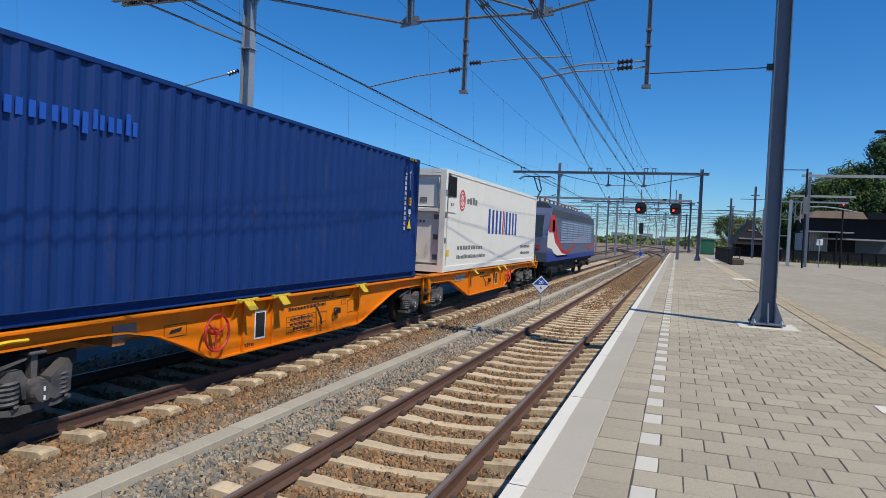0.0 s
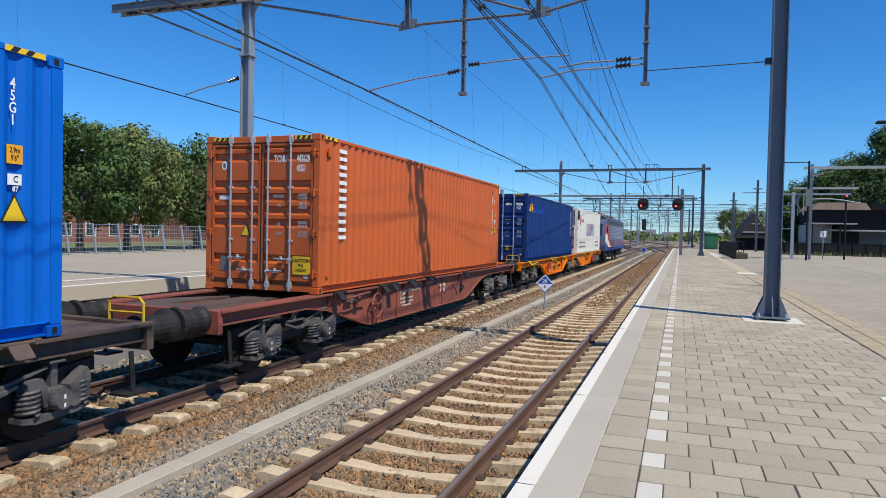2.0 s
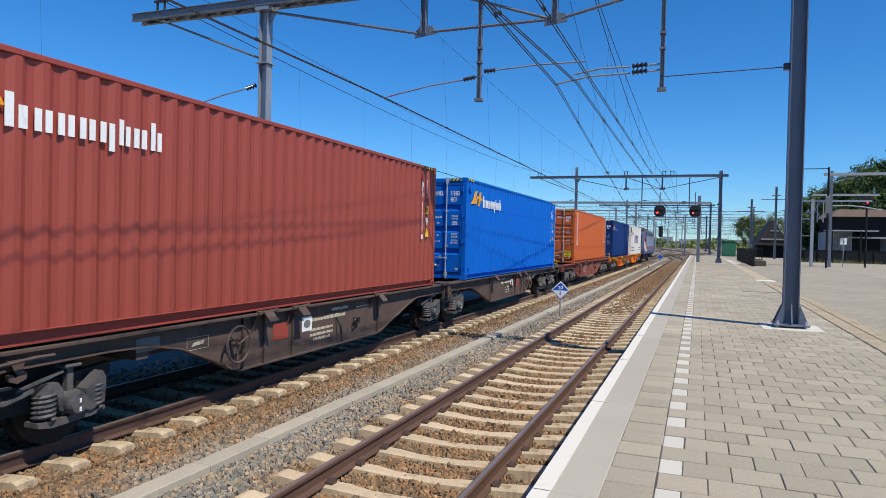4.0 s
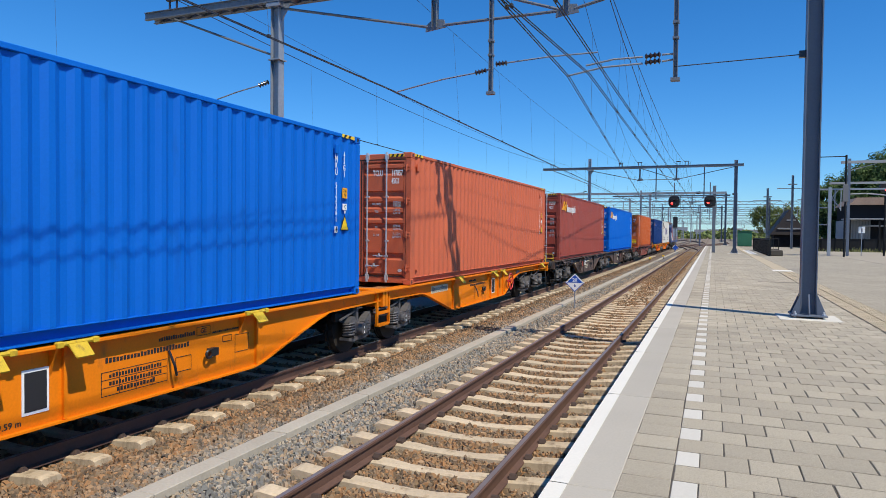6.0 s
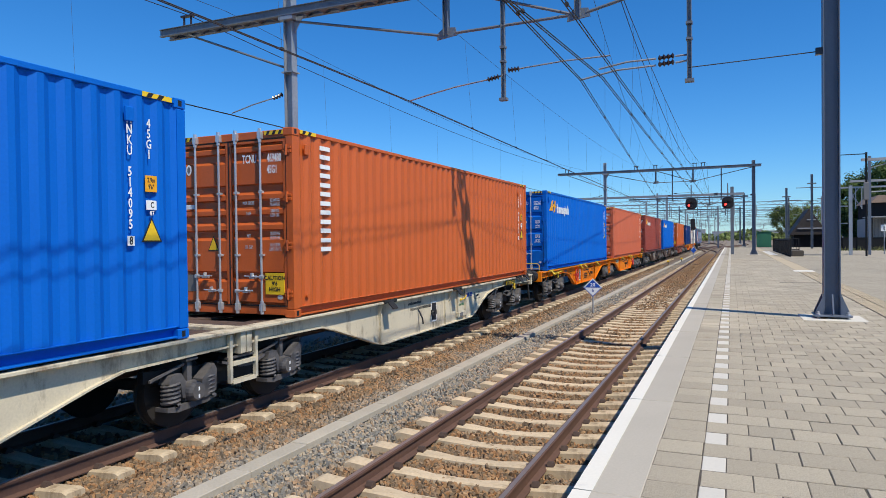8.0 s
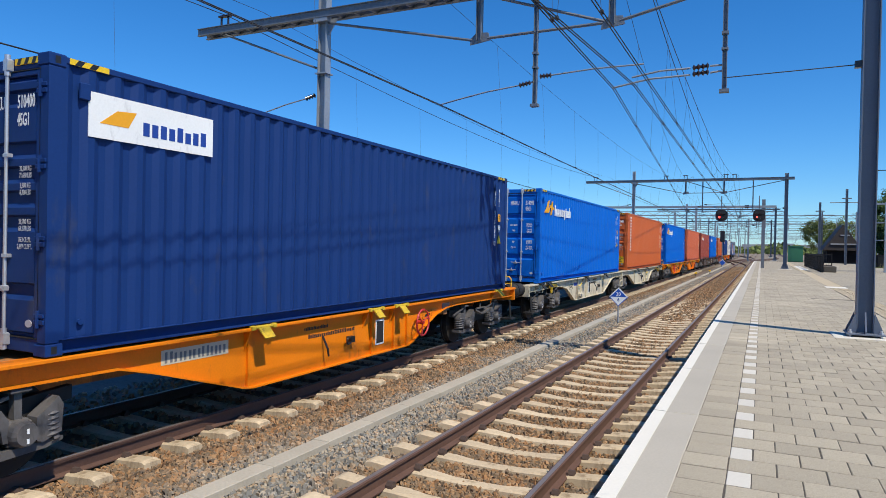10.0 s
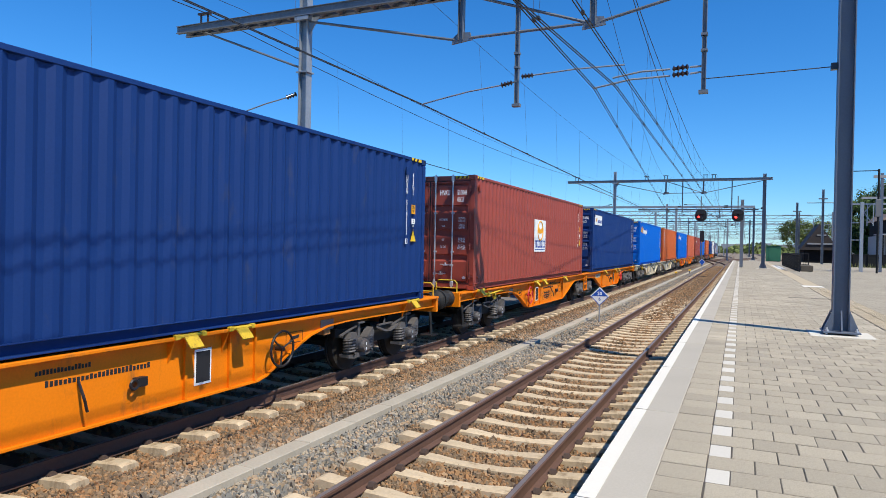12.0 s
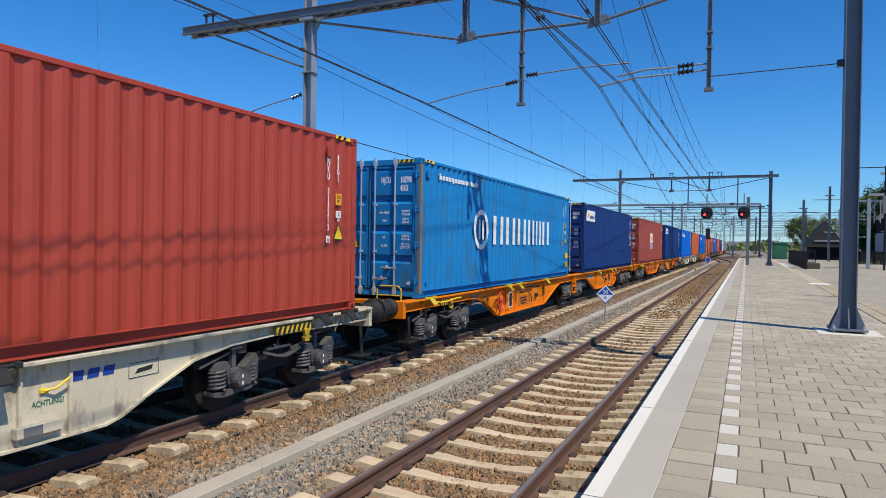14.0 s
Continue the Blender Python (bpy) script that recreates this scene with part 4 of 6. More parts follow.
    if style.get("board"):
        bd = part("door_board", Geo().box(-.52, -.22, .0, .0055, 2.10, 2.42), "mark", o, "white square board with an amber shape")
        part("board_emblem", Geo().prism([(-.50, 2.25), (-.38, 2.25), (-.30, 2.36), (-.39, 2.36)], "y", -.002, .0).prism([(-.36, 2.28), (-.25, 2.28), (-.25, 2.31), (-.34, 2.31)], "y", -.003, .0).prism([(-.31, 2.25), (-.27, 2.25), (-.25, 2.37), (-.29, 2.37)], "y", -.004, .0), "logo", bd, "slanted amber shape")
        g = Geo()
        bars(g, .0, -.49, -.25, 2.14, 2.19, 8, 44, along="x")
        part("board_line", g, "logoblue", bd, kind="stuff")
    # writing on the front half of the side
    wx = X - .004
    if code:
        on_side("side_number", "\n".join(code[0] + " " + code[1]), .142, BL - .80, 1.90, .74, line=.80)
        if code[2]:
            on_side("check_digit", code[2], .125, BL - .80, 1.155, .72, "gasket" if paint in ("blue", "lightblue") else paint, lift=.004)
        part("digit_box", Geo().box(X - .006, X - .001, BL - .845, BL - .755, 1.105, 1.21), ink, o, "small white box round the check digit")
    else:
        g = Geo()
        r = random.Random(5)
        z = 1.12
        while z < 2.42:
            hh = .085 * r.uniform(.8, 1)
            g.box(wx, wx + .006, BL - .84, BL - .82, z, z + hh).box(wx, wx + .006, BL - .785, BL - .765, z, z + hh)
            z += .115
        part("side_number", g, ink, o, "upright column of thin white bars", kind="stuff")
    on_side("side_size_code", "4\n5\nG\n1", .142, BL - .54, 2.28, .74, line=.80)
    part("height_label", Geo().box(wx, wx + .006, BL - .60, BL - .44, 1.70, 1.88), "logo", o, "orange height label")
    on_side("height_figure", "2.9m\n9'6\"", .075, BL - .52, 1.79, .7, "black", lift=.005)
    part("rail_code_box", Geo().box(wx, wx + .006, BL - .59, BL - .45, 1.50, 1.605), ink, o, "small white code box")
    on_side("rail_code", "C", .09, BL - .51, 1.552, .8, "black", lift=.005)
    on_side("rail_code", "87", .07, BL - .51, 1.46, .9)
    part("triangle_rim", Geo().prism([(BL - .66, 1.145), (BL - .38, 1.145), (BL - .52, 1.415)], "x", wx, wx + .005), "black", o, "black rim of the warning triangle")
    part("warning_triangle", Geo().prism([(BL - .635, 1.16), (BL - .405, 1.16), (BL - .52, 1.385)], "x", wx + .005, wx + .007), "yellow", o, "yellow warning triangle")
    bt = Geo().tube((X - .02, .35, .30), (X + .004, .35, .30), .03, 8)
    part("lashing_stud", bt, paint, o)
    for y in (.30, BL - .86):
        part("vent_cover", Geo().box(wx, wx + .022, y, y + .11, BH - .38, BH - .22, bevel=.008), paint, o, "small louvred vent cover")
    return o


def emblem(parent, y, z, s, mat):
    """The slanted two-stroke emblem, as plain shapes."""
    x = BW / 2 - .006
    g = Geo()
    g.prism([(y, z), (y + .62 * s, z + .02 * s), (y + .72 * s, z + .22 * s), (y + .52 * s, z + .22 * s), (y + .70 * s, z + .50 * s), (y + .46 * s, z + .46 * s), (y + .30 * s, z + .22 * s)], "x", x, x + .010)
    g.prism([(y + .80 * s, z - .06 * s), (y + 1.02 * s, z - .02 * s), (y + 1.14 * s, z + .48 * s), (y + .98 * s, z + .48 * s)], "x", x, x + .011)
    g.prism([(y + .68 * s, z + .22 * s), (y + 1.30 * s, z + .16 * s), (y + 1.24 * s, z + .26 * s), (y + .72 * s, z + .33 * s)], "x", x, x + .012)
    part("emblem", g, mat, parent, "slanted amber emblem")


def word(parent, y, z, h, widths, mat, stroke=.29, label="row of plain white bars", x=BW / 2 - .006):
    """A word mark as plain upright bars of its size, no letters."""
    g = Geo()
    a = y
    for k, w in enumerate(widths):
        tall = h > .5 or k in (0, len(widths) - 1)
        hh, low = h * (1.0 if tall else .88 if k == len(widths) - 3 else .68), h * .26 if h < .5 and k == 4 else 0
        g.box(x, x + .010, a + w * .06, a + w * (.06 + stroke), z, z + hh)
        g.box(x, x + .010, a + w * (.80 - stroke), a + w * .80, z - low, z + (hh if h > .5 else h * .68))
        a += w
    part("word_mark", g, mat, parent, label, kind="stuff")


def reefer(label):
    o = thing("refrigerated_container", label, "container", "containers on the train")
    X = BW / 2
    b = Geo().box(-X + .02, X - .02, .5, BL - .02, .16, BH - .02, bevel=.02)
    b.box(-X + .02, X - .02, .30, .5, .16, BH * .62)
    part("insulated_body", b, "white", o)
    f = Geo()
    for s in (-1, 1):
        for y in (0, BL - .15):
            f.box(s * X - (.16 if s > 0 else 0), s * X + (.16 if s < 0 else 0), y, y + .15, 0, BH, bevel=.015)
        f.box(s * X - (.06 if s > 0 else 0), s * X + (.06 if s < 0 else 0), .15, BL - .15, .02, .18, bevel=.008)
        f.box(s * X - (.06 if s > 0 else 0), s * X + (.06 if s < 0 else 0), .15, BL - .15, BH - .1, BH, bevel=.008)
    f.box(-X + .16, X - .16, .0, .1, .02, .2).box(-X + .16, X - .16, .0, .1, BH - .1, BH)
    part("frame", f, "white", o)
    m = Geo().box(-.98, .98, .12, .32, .25, 1.65, bevel=.02)
    part("machinery_cover", m, "white", o, "white machinery cover")
    part("machinery_recess", Geo().box(-1.0, 1.0, .33, .49, 1.76, 2.68), "tarp", o)
    fan = Geo().ring((-.45, .3, 2.2), "y", .32, .07, 20, 8)
    part("condenser_fan", fan, "axlebox", o, "condenser fan behind the frame")
    hood = Geo().prism([(.9, 1.80), (.1, 1.80), (.0, 2.0), (.05, 2.35), (.3, 2.55), (.9, 2.62)], "y", .10, .30)
    part("compressor_hood", hood, "white", o, "white rounded compressor hood")
    part("hood_slot", Geo().box(.12, .30, .085, .10, 2.05, 2.40, bevel=.006).box(.42, .62, .085, .10, 1.90, 2.05, bevel=.006), "tarp", o)
    dt = Geo()
    for z in (.35, .9, 1.45):
        dt.box(.84, .97, .09, .12, z, z + .14, bevel=.008)
    dt.box(-.62, -.30, .085, .12, .92, .96, bevel=.008).box(-.58, -.52, .08, .12, .84, 1.04, bevel=.008)
    part("cover_latch", dt, "tarp", o, "grey latches and handles on the cover")
    on = Geo().box(-X + .2, X - .2, -.01, .11, 1.66, 1.76, bevel=.01)
    part("cross_bar", on, "white", o)
    triangle_g = Geo().prism([(.1, .45), (.4, .45), (.25, .72)], "y", .112, .119)
    part("warning_triangle", triangle_g, "yellow", o, "yellow warning triangle")
    g = Geo()
    bars(g, .118, -.3, .6, 1.35, 1.45, 9, 71, along="x")
    part("end_writing", g, "tarp", o)
    word(o, 4.4, 1.12, .82, (.95, 1.0, .42, 1.0, .95), "logoblue", stroke=.24, label="row of plain dark blue bars", x=BW / 2 - .024)
    em = Geo()
    n = 28
    for a, b in ((.28, .23), (.19, .15)):
        v = [(xx, 1.55 + r * math.cos(k * math.tau / n), 2.05 + r * 1.1 * math.sin(k * math.tau / n)) for xx in (X - .02, X - .012) for r in (a, b) for k in range(n)]
        em.add(v, [q for k in range(n) for q in ((2 * n + k, 2 * n + (k + 1) % n, 3 * n + (k + 1) % n, 3 * n + k), (k, (k + 1) % n, 2 * n + (k + 1) % n, 2 * n + k), (n + k, 3 * n + k, 3 * n + (k + 1) % n, n + (k + 1) % n))])
    em.prism([(1.44, 2.0), (1.60, 2.12), (1.60, 2.17), (1.44, 2.05)], "x", X - .02, X - .012).prism([(1.50, 1.93), (1.66, 2.05), (1.66, 2.10), (1.50, 1.98)], "x", X - .02, X - .012)
    part("emblem_ring", em, "redmark", o, "red round emblem")
    part("red_bar", Geo().box(X - .022, X - .012, 6.36, 6.50, 1.12, 1.78).box(X - .022, X - .012, 6.36, 6.50, 1.84, 1.96), "redmark", o, "red bar amid the blue ones")
    # no hole is cut: a flat dark panel paints the recess's shade
    part("corner_recess_shade", Geo().box(X - .012, X + .002, .26, .92, 2.10, BH - .16), "shed", o, "flat dark panel for the shaded opening beside the machinery")
    part("opening_sill", Geo().box(X - .012, X + .006, .24, .94, 1.66, 2.06, bevel=.01), "white", o)
    part("sill_lock", Geo().box(X + .006, X + .02, .44, .52, 1.84, 1.93, bevel=.006).box(X + .006, X + .02, .60, .64, 1.84, 1.93, bevel=.006), "tarp", o)
    g = Geo()
    bars(g, X - .021, 2.0, 3.1, 1.98, 2.2, 4, 72, .008)
    bars(g, X - .021, 1.2, 3.9, .62, .76, 10, 73, .008)
    bars(g, X - .021, 1.2, 4.2, .36, .48, 22, 74, .008)
    bars(g, X - .021, 9.4, 11.2, .62, .74, 8, 75, .008)
    bars(g, X - .021, 9.4, 11.2, .36, .48, 10, 76, .008)
    part("side_writing", g, "tarp", o, "grey writing bars", kind="stuff")
    part("yellow_label", Geo().box(X - .021, X - .013, .3, .5, .45, .62), "yellow", o)
    for z in (.8, 1.5, 2.1):
        part("hinge", Geo().box(X - .03, X + .012, .02, .14, z, z + .16, bevel=.01), "tarp", o)
    return o


def axlebox(parent, x, y):
    s = 1 if x > 0 else -1
    g = Geo()
    g.box(x - .10, x + .08, y - .112, y + .112, .33, .58, bevel=.03)
    g.lathe((x, y, .46), (x + s * .20, y, .46), [.125, .125, .125, .12, .10], 18)
    g.prism([(y - .400, .28), (y - .240, .25), (y + .240, .27), (y + .400, .31), (y + .400, .345), (y + .160, .345), (y - .160, .33), (y - .400, .33)], "x", x - .09, x + .10)
    g.prism([(y - .384, .60), (y - .320, .70), (y - .176, .70), (y - .112, .60), (y - .112, .40), (y - .160, .40), (y - .192, .58)], "x", x - .06, x + .10)
    g.prism([(y + .128, .36), (y + .192, .34), (y + .368, .40), (y + .384, .66), (y + .336, .74), (y + .240, .66), (y + .128, .58)], "x", x - .02, x + .13)
    g.box(x - .03, x + .05, y - .036, y + .036, .57, .84, bevel=.012)
    g.box(x - .05, x + .10, y - .096, y + .096, .825, .865, bevel=.012)
    g.prism([(y - .600, .66), (y - .080, .78), (y - .080, .81), (y - .600, .69)], "x", x + .02, x + .05)
    b = part("axle_box", g, "axlebox", parent, "grey axle box with cover")
    for k in (-1, 1):
        part("coil_spring", Geo().helix((x + s * .03, y + k * .285, .34), .095, .023, .27, 5.5, 12), "axlebox", b, "grey coil spring")
    for z in (.43, .52):
        part("white_mark", Geo().box(x + s * .202 - .002, x + s * .202 + .002, y - .011, y + .011, z - .05, z - .005), "mark", b)


def bogie(parent, yc):
    g = Geo()
    for s in (-1, 1):
        x = s * .90
        g.prism([(yc - 1.5, .64), (yc - 1.3, .62), (yc - .55, .42), (yc + .55, .42), (yc + 1.3, .62), (yc + 1.5, .64), (yc + 1.5, .78), (yc + .6, .70), (yc - .6, .70), (yc - 1.5, .78)], "x", x - .04, x + .04)
    g.box(-.85, .85, yc - .18, yc + .18, .45, .74, bevel=.03)
    b = part("bogie_frame", g, "bogie", parent, "dusty bogie frame, its black taking in the shade under the wagon")
    for s in (-1, 1):
        rod = Geo()
        x = s * 1.06
        sweep = [(-.40, .70), (-.25, .66), (-.05, .60), (.15, .585), (.32, .62), (.45, .66)]
        n = len(sweep)
        rod.add([(x + dx, yc + q, z + dz) for dx, dz in ((-.03, 0), (.05, 0), (.05, .035), (-.03, .035)) for q, z in sweep], [(j * n + i, j * n + i + 1, (j + 1) % 4 * n + i + 1, (j + 1) % 4 * n + i) for j in range(4) for i in range(n - 1)])
        rod.box(min(x, x + s * .05), max(x, x + s * .05), yc - .30, yc + .22, .73, .755)
        rod.prism([(yc - .06, .755), (yc + .0, .755), (yc - .02, .86)], "x", x - .01, x + .01)
        part("brake_link", rod, "axlebox", b, "bent grey brake link")
    for q in (-.9, .9):
        w = Geo()
        w.tube((-.82, 0, 0), (.82, 0, 0), .08, 10)
        for s in (-1, 1):
            w.tube((s * .69, 0, 0), (s * .80, 0, 0), .46, 28)
            w.tube((s * .66, 0, 0), (s * .69, 0, 0), .49, 28)
            w.box(s * .805 - .006, s * .805 + .006, -.03, .03, .18, .36)
        ws = part("wheelset", w, "wheel", parent, "steel wheelset")
        ws.matrix_basis = pose(0, yc + q, .46)
        spinning.append(ws)
        for s in (-1, 1):
            axlebox(parent, s * 1.0, yc + q)
    return b


def wagon(paint, deck, label, box, rear, front, joint_rear, joint_front, wheel_mat, flap, dark=False):
    """A flat wagon from y = 0 (its rear) to its length, for the container that starts at box; a joint end shares a bogie with its neighbour."""
    L = front - rear
    o = thing("flat_wagon", label, "freight wagon", "wagons of the train")
    y0, y1 = (0.0 if joint_rear else .62), (L if joint_front else L - .62)
    off = box - rear
    both = not joint_rear and not joint_front

    def at(u):
        """Along the wagon, counted from its handbrake end."""
        return off + (BL - u if joint_rear else u)

    cream = wheel_mat is None
    k = .35 if cream else 0.0
    belly = sorted([(at(2.75 - 2 * k), .925), (at(3.3 - 1.4 * k), .90), (at(3.8 - k), .80), (at(4.35 - k), .58), (at(4.8 - k), .37), (at(5.0 - k), .32), (at(9.25), .31), (at(9.45), .34), (at(10.9), .78), (at(11.3), .88)]) if not both else [(off - .2, .90), (off + .5, .80), (off + 2.1, .36), (off + 2.35, .32), (off + 8.7, .31), (off + 8.95, .36), (off + 10.5, .80), (off + 11.2, .90)]
    ca, cb = belly[0][0] + .5, belly[-1][0] - .5
    for s in (-1, 1):
        x = s * 1.06
        web = [(y0, 1.075), (y0, .90), *belly, (y1, .90), (y1, 1.075)]
        w = Geo().prism(web, "x", x - .012, x + .012)
        sill = part("side_sill", w, paint, o)
        part("top_flange", Geo().box(x - .10 if s > 0 else x - .15, x + .15 if s > 0 else x + .10, y0, y1, 1.075, 1.115, bevel=.006), paint, sill)
        low = [(y0, .90), *belly, (y1, .90)]
        fl = Geo()
        n = len(low)
        fl.add([(x + dx, a, za + dz) for dx, dz in ((-.06, -.012), (.06, -.012), (.06, .012), (-.06, .012)) for a, za in low], [(j * n + i, j * n + i + 1, (j + 1) % 4 * n + i + 1, (j + 1) % 4 * n + i) for j in range(4) for i in range(n - 1)])
        part("bottom_flange", fl, paint, sill)
        for u in (5.05, 5.55, 6.3, 9.35):
            y = at(u) if not both else at(u) - 2.6
            a, b = sorted((x + s * .0125, x + s * .052))
            part("stiffener", Geo().box(a, b, y - .018, y + .018, .335, 1.07), paint, sill)
        if s < 0:
            continue
        for u in ((.2, .94, 5.85, 9.2) if cream else (.5, 5.47, 6.35, 9.2) if not both else (.75, 2.7, 3.2, 4.25, 5.6, 8.4)):
            y = at(u)
            hinge = Geo().tube((1.215, y - .22, 1.115), (1.215, y + .22, 1.115), .024, 8).box(1.19, 1.24, y - .24, y - .17, 1.08, 1.145, bevel=.01).box(1.19, 1.24, y + .17, y + .24, 1.08, 1.145, bevel=.01)
            st = part("container_stop", Geo().prism([(1.20, 1.11), (1.225, 1.125), (1.345, .985), (1.33, .97)], "y", y - .095, y + .095).prism([(1.22, 1.105), (1.24, 1.11), (1.335, 1.0), (1.337, .985)], "y", y - .115, y - .096), flap, o, "folding container stop")
            part("hinge_pin", hinge, flap, st)
            part("stop_bracket", Geo().prism([(1.073, 1.07), (1.18, 1.07), (1.073, .80)], "y", y - .21, y - .185), paint, st)
        yw = at(4.62 if joint_rear else 4.8) if not both else at(2.4)
        if wheel_mat:
            part("handbrake_wheel", Geo().ring((1.22, yw, .72), "x", .25, .018, 24, 6), wheel_mat, o, "round handbrake wheel")
        sp = Geo()
        for k in range(3):
            a = k * math.tau / 3 + .4
            sp.tube((1.21, yw, .72), (1.22, yw + .25 * math.cos(a), .72 + .25 * math.sin(a)), .014, 5)
        sp.tube((1.11, yw, .72), (1.24, yw, .72), .035, 8)
        if wheel_mat:
            part("wheel_spokes", sp, wheel_mat, o)
        else:
            lettering("warning_word", "ACHTUNG!", .078, "green", o, pose(1.076, at(5.26), .68, 90, 0, 90), .8)
            lv = Geo().line([(1.09, at(5.22) - .10, .80), (1.14, at(5.22), .82), (1.16, at(5.22) + .12, .90)], .013).box(1.073, 1.10, at(5.22) - .13, at(5.22) - .05, .775, .825, bevel=.01)
            part("brake_crank", lv, "yellow", o, "yellow brake crank")
            wb = Geo()
            ya = at(4.78) - .25
            for k in range(3):
                wb.prism([(ya + k * .18, .83), (ya + k * .18 + .13, .83), (ya + k * .18 + .15, .93), (ya + k * .18 + .02, .93)], "x", 1.0725, 1.0765)
            part("valve_box", Geo().box(1.073, 1.16, at(5.39) - .22, at(5.39) + .22, .40, .53, bevel=.02), paint, o, "cream box on the sill")
            part("valve_face", Geo().box(1.16, 1.166, at(5.39) - .16, at(5.39) + .02, .42, .51, bevel=.003), "tarp", o)
            sp = part("striped_plate", Geo().box(1.16, 1.18, at(1.6) - .40, at(1.6) + .40, .93, 1.05, bevel=.004), "stop_yellow", o, "yellow and black striped plate")
            g = Geo()
            for k in range(7):
                a = at(1.6) - .38 + k * .11
                g.prism([(a, .932), (a + .05, .932), (a + .10, 1.048), (a + .05, 1.048)], "x", 1.18, 1.184)
            part("stripe", g, "black", sp)
            q = at(1.33)
            part("rope_hook", Geo().prism([(q - .07, .95), (q + .07, .95), (q + .05, .86), (q + .09, .84), (q + .05, .77), (q - .05, .77), (q - .09, .84), (q - .04, .85)], "x", 1.17, 1.21), "stop_yellow", o, "yellow rope hook")
            part("owner_bars", wb, "logoblue", o, "row of dark blue bars", kind="stuff")
        yp = at(3.3) if not both else at(1.6)
        if not cream:
            part("placard", Geo().box(1.073, 1.082, yp - .18, yp + .18, .84, 1.0), "tarp", o, "dark placard")
        yd = at(6.9) if cream else at(6.0) if not both else at(6.4)
        if dark:
            part("data_panel", Geo().box(1.073, 1.081, yd - .2, yd + .2, .62, .88, bevel=.004), "brick", o, "dull red plate")
            q, hw = at(6.75), .30 if both else .15
            badge = part("maker_badge", Geo().box(1.073, 1.078, q - hw, q + hw, .66, .90), "decal" if both else "mark", o, "pale plate on the sill")
            if both:
                g = Geo()
                bars(g, 1.078, q - .26, q + .26, .74, .83, 7, 61, .003)
                part("badge_line", g, "tarp", badge, kind="stuff")
            else:
                part("badge_disc", Geo().prism([(q + .10 * math.cos(k * math.tau / 16), .78 + .07 * math.sin(k * math.tau / 16)) for k in range(16)], "x", 1.078, 1.081), "tarp", badge)
        else:
            pn = part("data_panel", Geo().box(1.073, 1.081, yd - .14, yd + .14, .46, .90), "mark", o, "white-framed grey panel")
            part("panel_face", Geo().box(1.081, 1.084, yd - .115, yd + .115, .49, .87), "gasket", pn)
        ym = at(7.7)
        def span(u0, u1):
            """Two places along the wagon, in rising order."""
            return sorted((at(u0), at(u1)))

        pen = "wagon_white" if dark else "gasket"
        rows = ((6.80, 8.05, .80, .065, 13), (7.55, 8.15, .925, .055, 8), (6.85, 7.6, .635, .05, 9), (6.85, 7.6, .55, .05, 9), (6.95, 7.5, .47, .05, 6), (8.45, 9.0, .90, .03, 12))
        for u0, u1, z, h, n in rows[:2] if cream or (joint_rear and not dark) else rows:
            if both:
                u0, u1, z = u0 - 2.9, u1 - 2.9, z + .05
            wr = Geo()
            a, b = span(u0, u1)
            bars(wr, 1.0725, a, b, z, z + h, n * 2, int(z * 100) + n, .003)
            part("sill_writing", wr, pen, o, "row of small writing bars", kind="stuff")
        if not dark and not cream and not joint_rear:
            a, b = span(6.75, 7.68)
            tb = Geo()
            for z in (.44, .53, .615, .70):
                tb.box(1.0725, 1.0755, a, b, z, z + .007)
            for t in range(5):
                tb.box(1.0725, 1.0757, a + (b - a) * t / 4, a + (b - a) * t / 4 + .007, .44, .707)
            part("load_table", tb, pen, o, "ruled load table")
            lettering("gauge_letters", "GE", .09, pen, o, pose(1.0745, at(8.3), .96, 90, 0, 90))
            lettering("length_note", "29.59 m", .085, pen, o, pose(1.0745, at(5.72), .40, 90, 0, 90))
            for u, z, w, h in ((7.95, .60, .13, .09), (8.3, .96, .12, .055), (9.05, .70, .14, .12), (8.75, .80, .09, .04)):
                q = at(u)
                part("writing_frame", Geo().line([(1.076, q - w, z - h), (1.076, q - w, z + h), (1.076, q + w, z + h), (1.076, q + w, z - h), (1.076, q - w, z - h)], .004, 4), pen, o)
        part("short_writing", Geo().prism([(at(4.15) - .12, .78), (at(4.15) + .1, .80), (at(4.15) + .12, .85), (at(4.15) - .08, .83)], "x", 1.073, 1.076), pen, o)
        q = at(4.15)
        part("writing_frame", Geo().line([(1.076, q - .2, .74), (1.076, q - .2, .90), (1.076, q + .2, .90), (1.076, q + .2, .74), (1.076, q - .2, .74)], .004, 4), pen, o)
        if joint_rear and not dark and not cream:
            plate = part("name_plate", Geo().box(1.0725, 1.0755, off + 1.42, off + 2.46, .82, .99), "decal", o, "cream name plate with plain dark bars")
            br = Geo()
            for k in range(7):
                y = off + 1.47 + k * .138
                for dy in (0, .075):
                    br.box(1.0755, 1.078, y + dy, y + dy + .035, .84, .965 if k in (0, 4) else .945)
            part("plate_writing", br, "tarp", plate, kind="stuff")
        part("brake_lever", Geo().line([(1.085, ym, .80), (1.18, ym, .62), (1.18, ym + .03, .50)], .016), "black", o, "small brake lever")
        part("changeover_handle", Geo().ring((1.15, ym + .62, .66), "x", .05, .018, 12, 5).box(1.073, 1.15, ym + .66, ym + .80, .62, .72), "black", o, "small changeover handle")
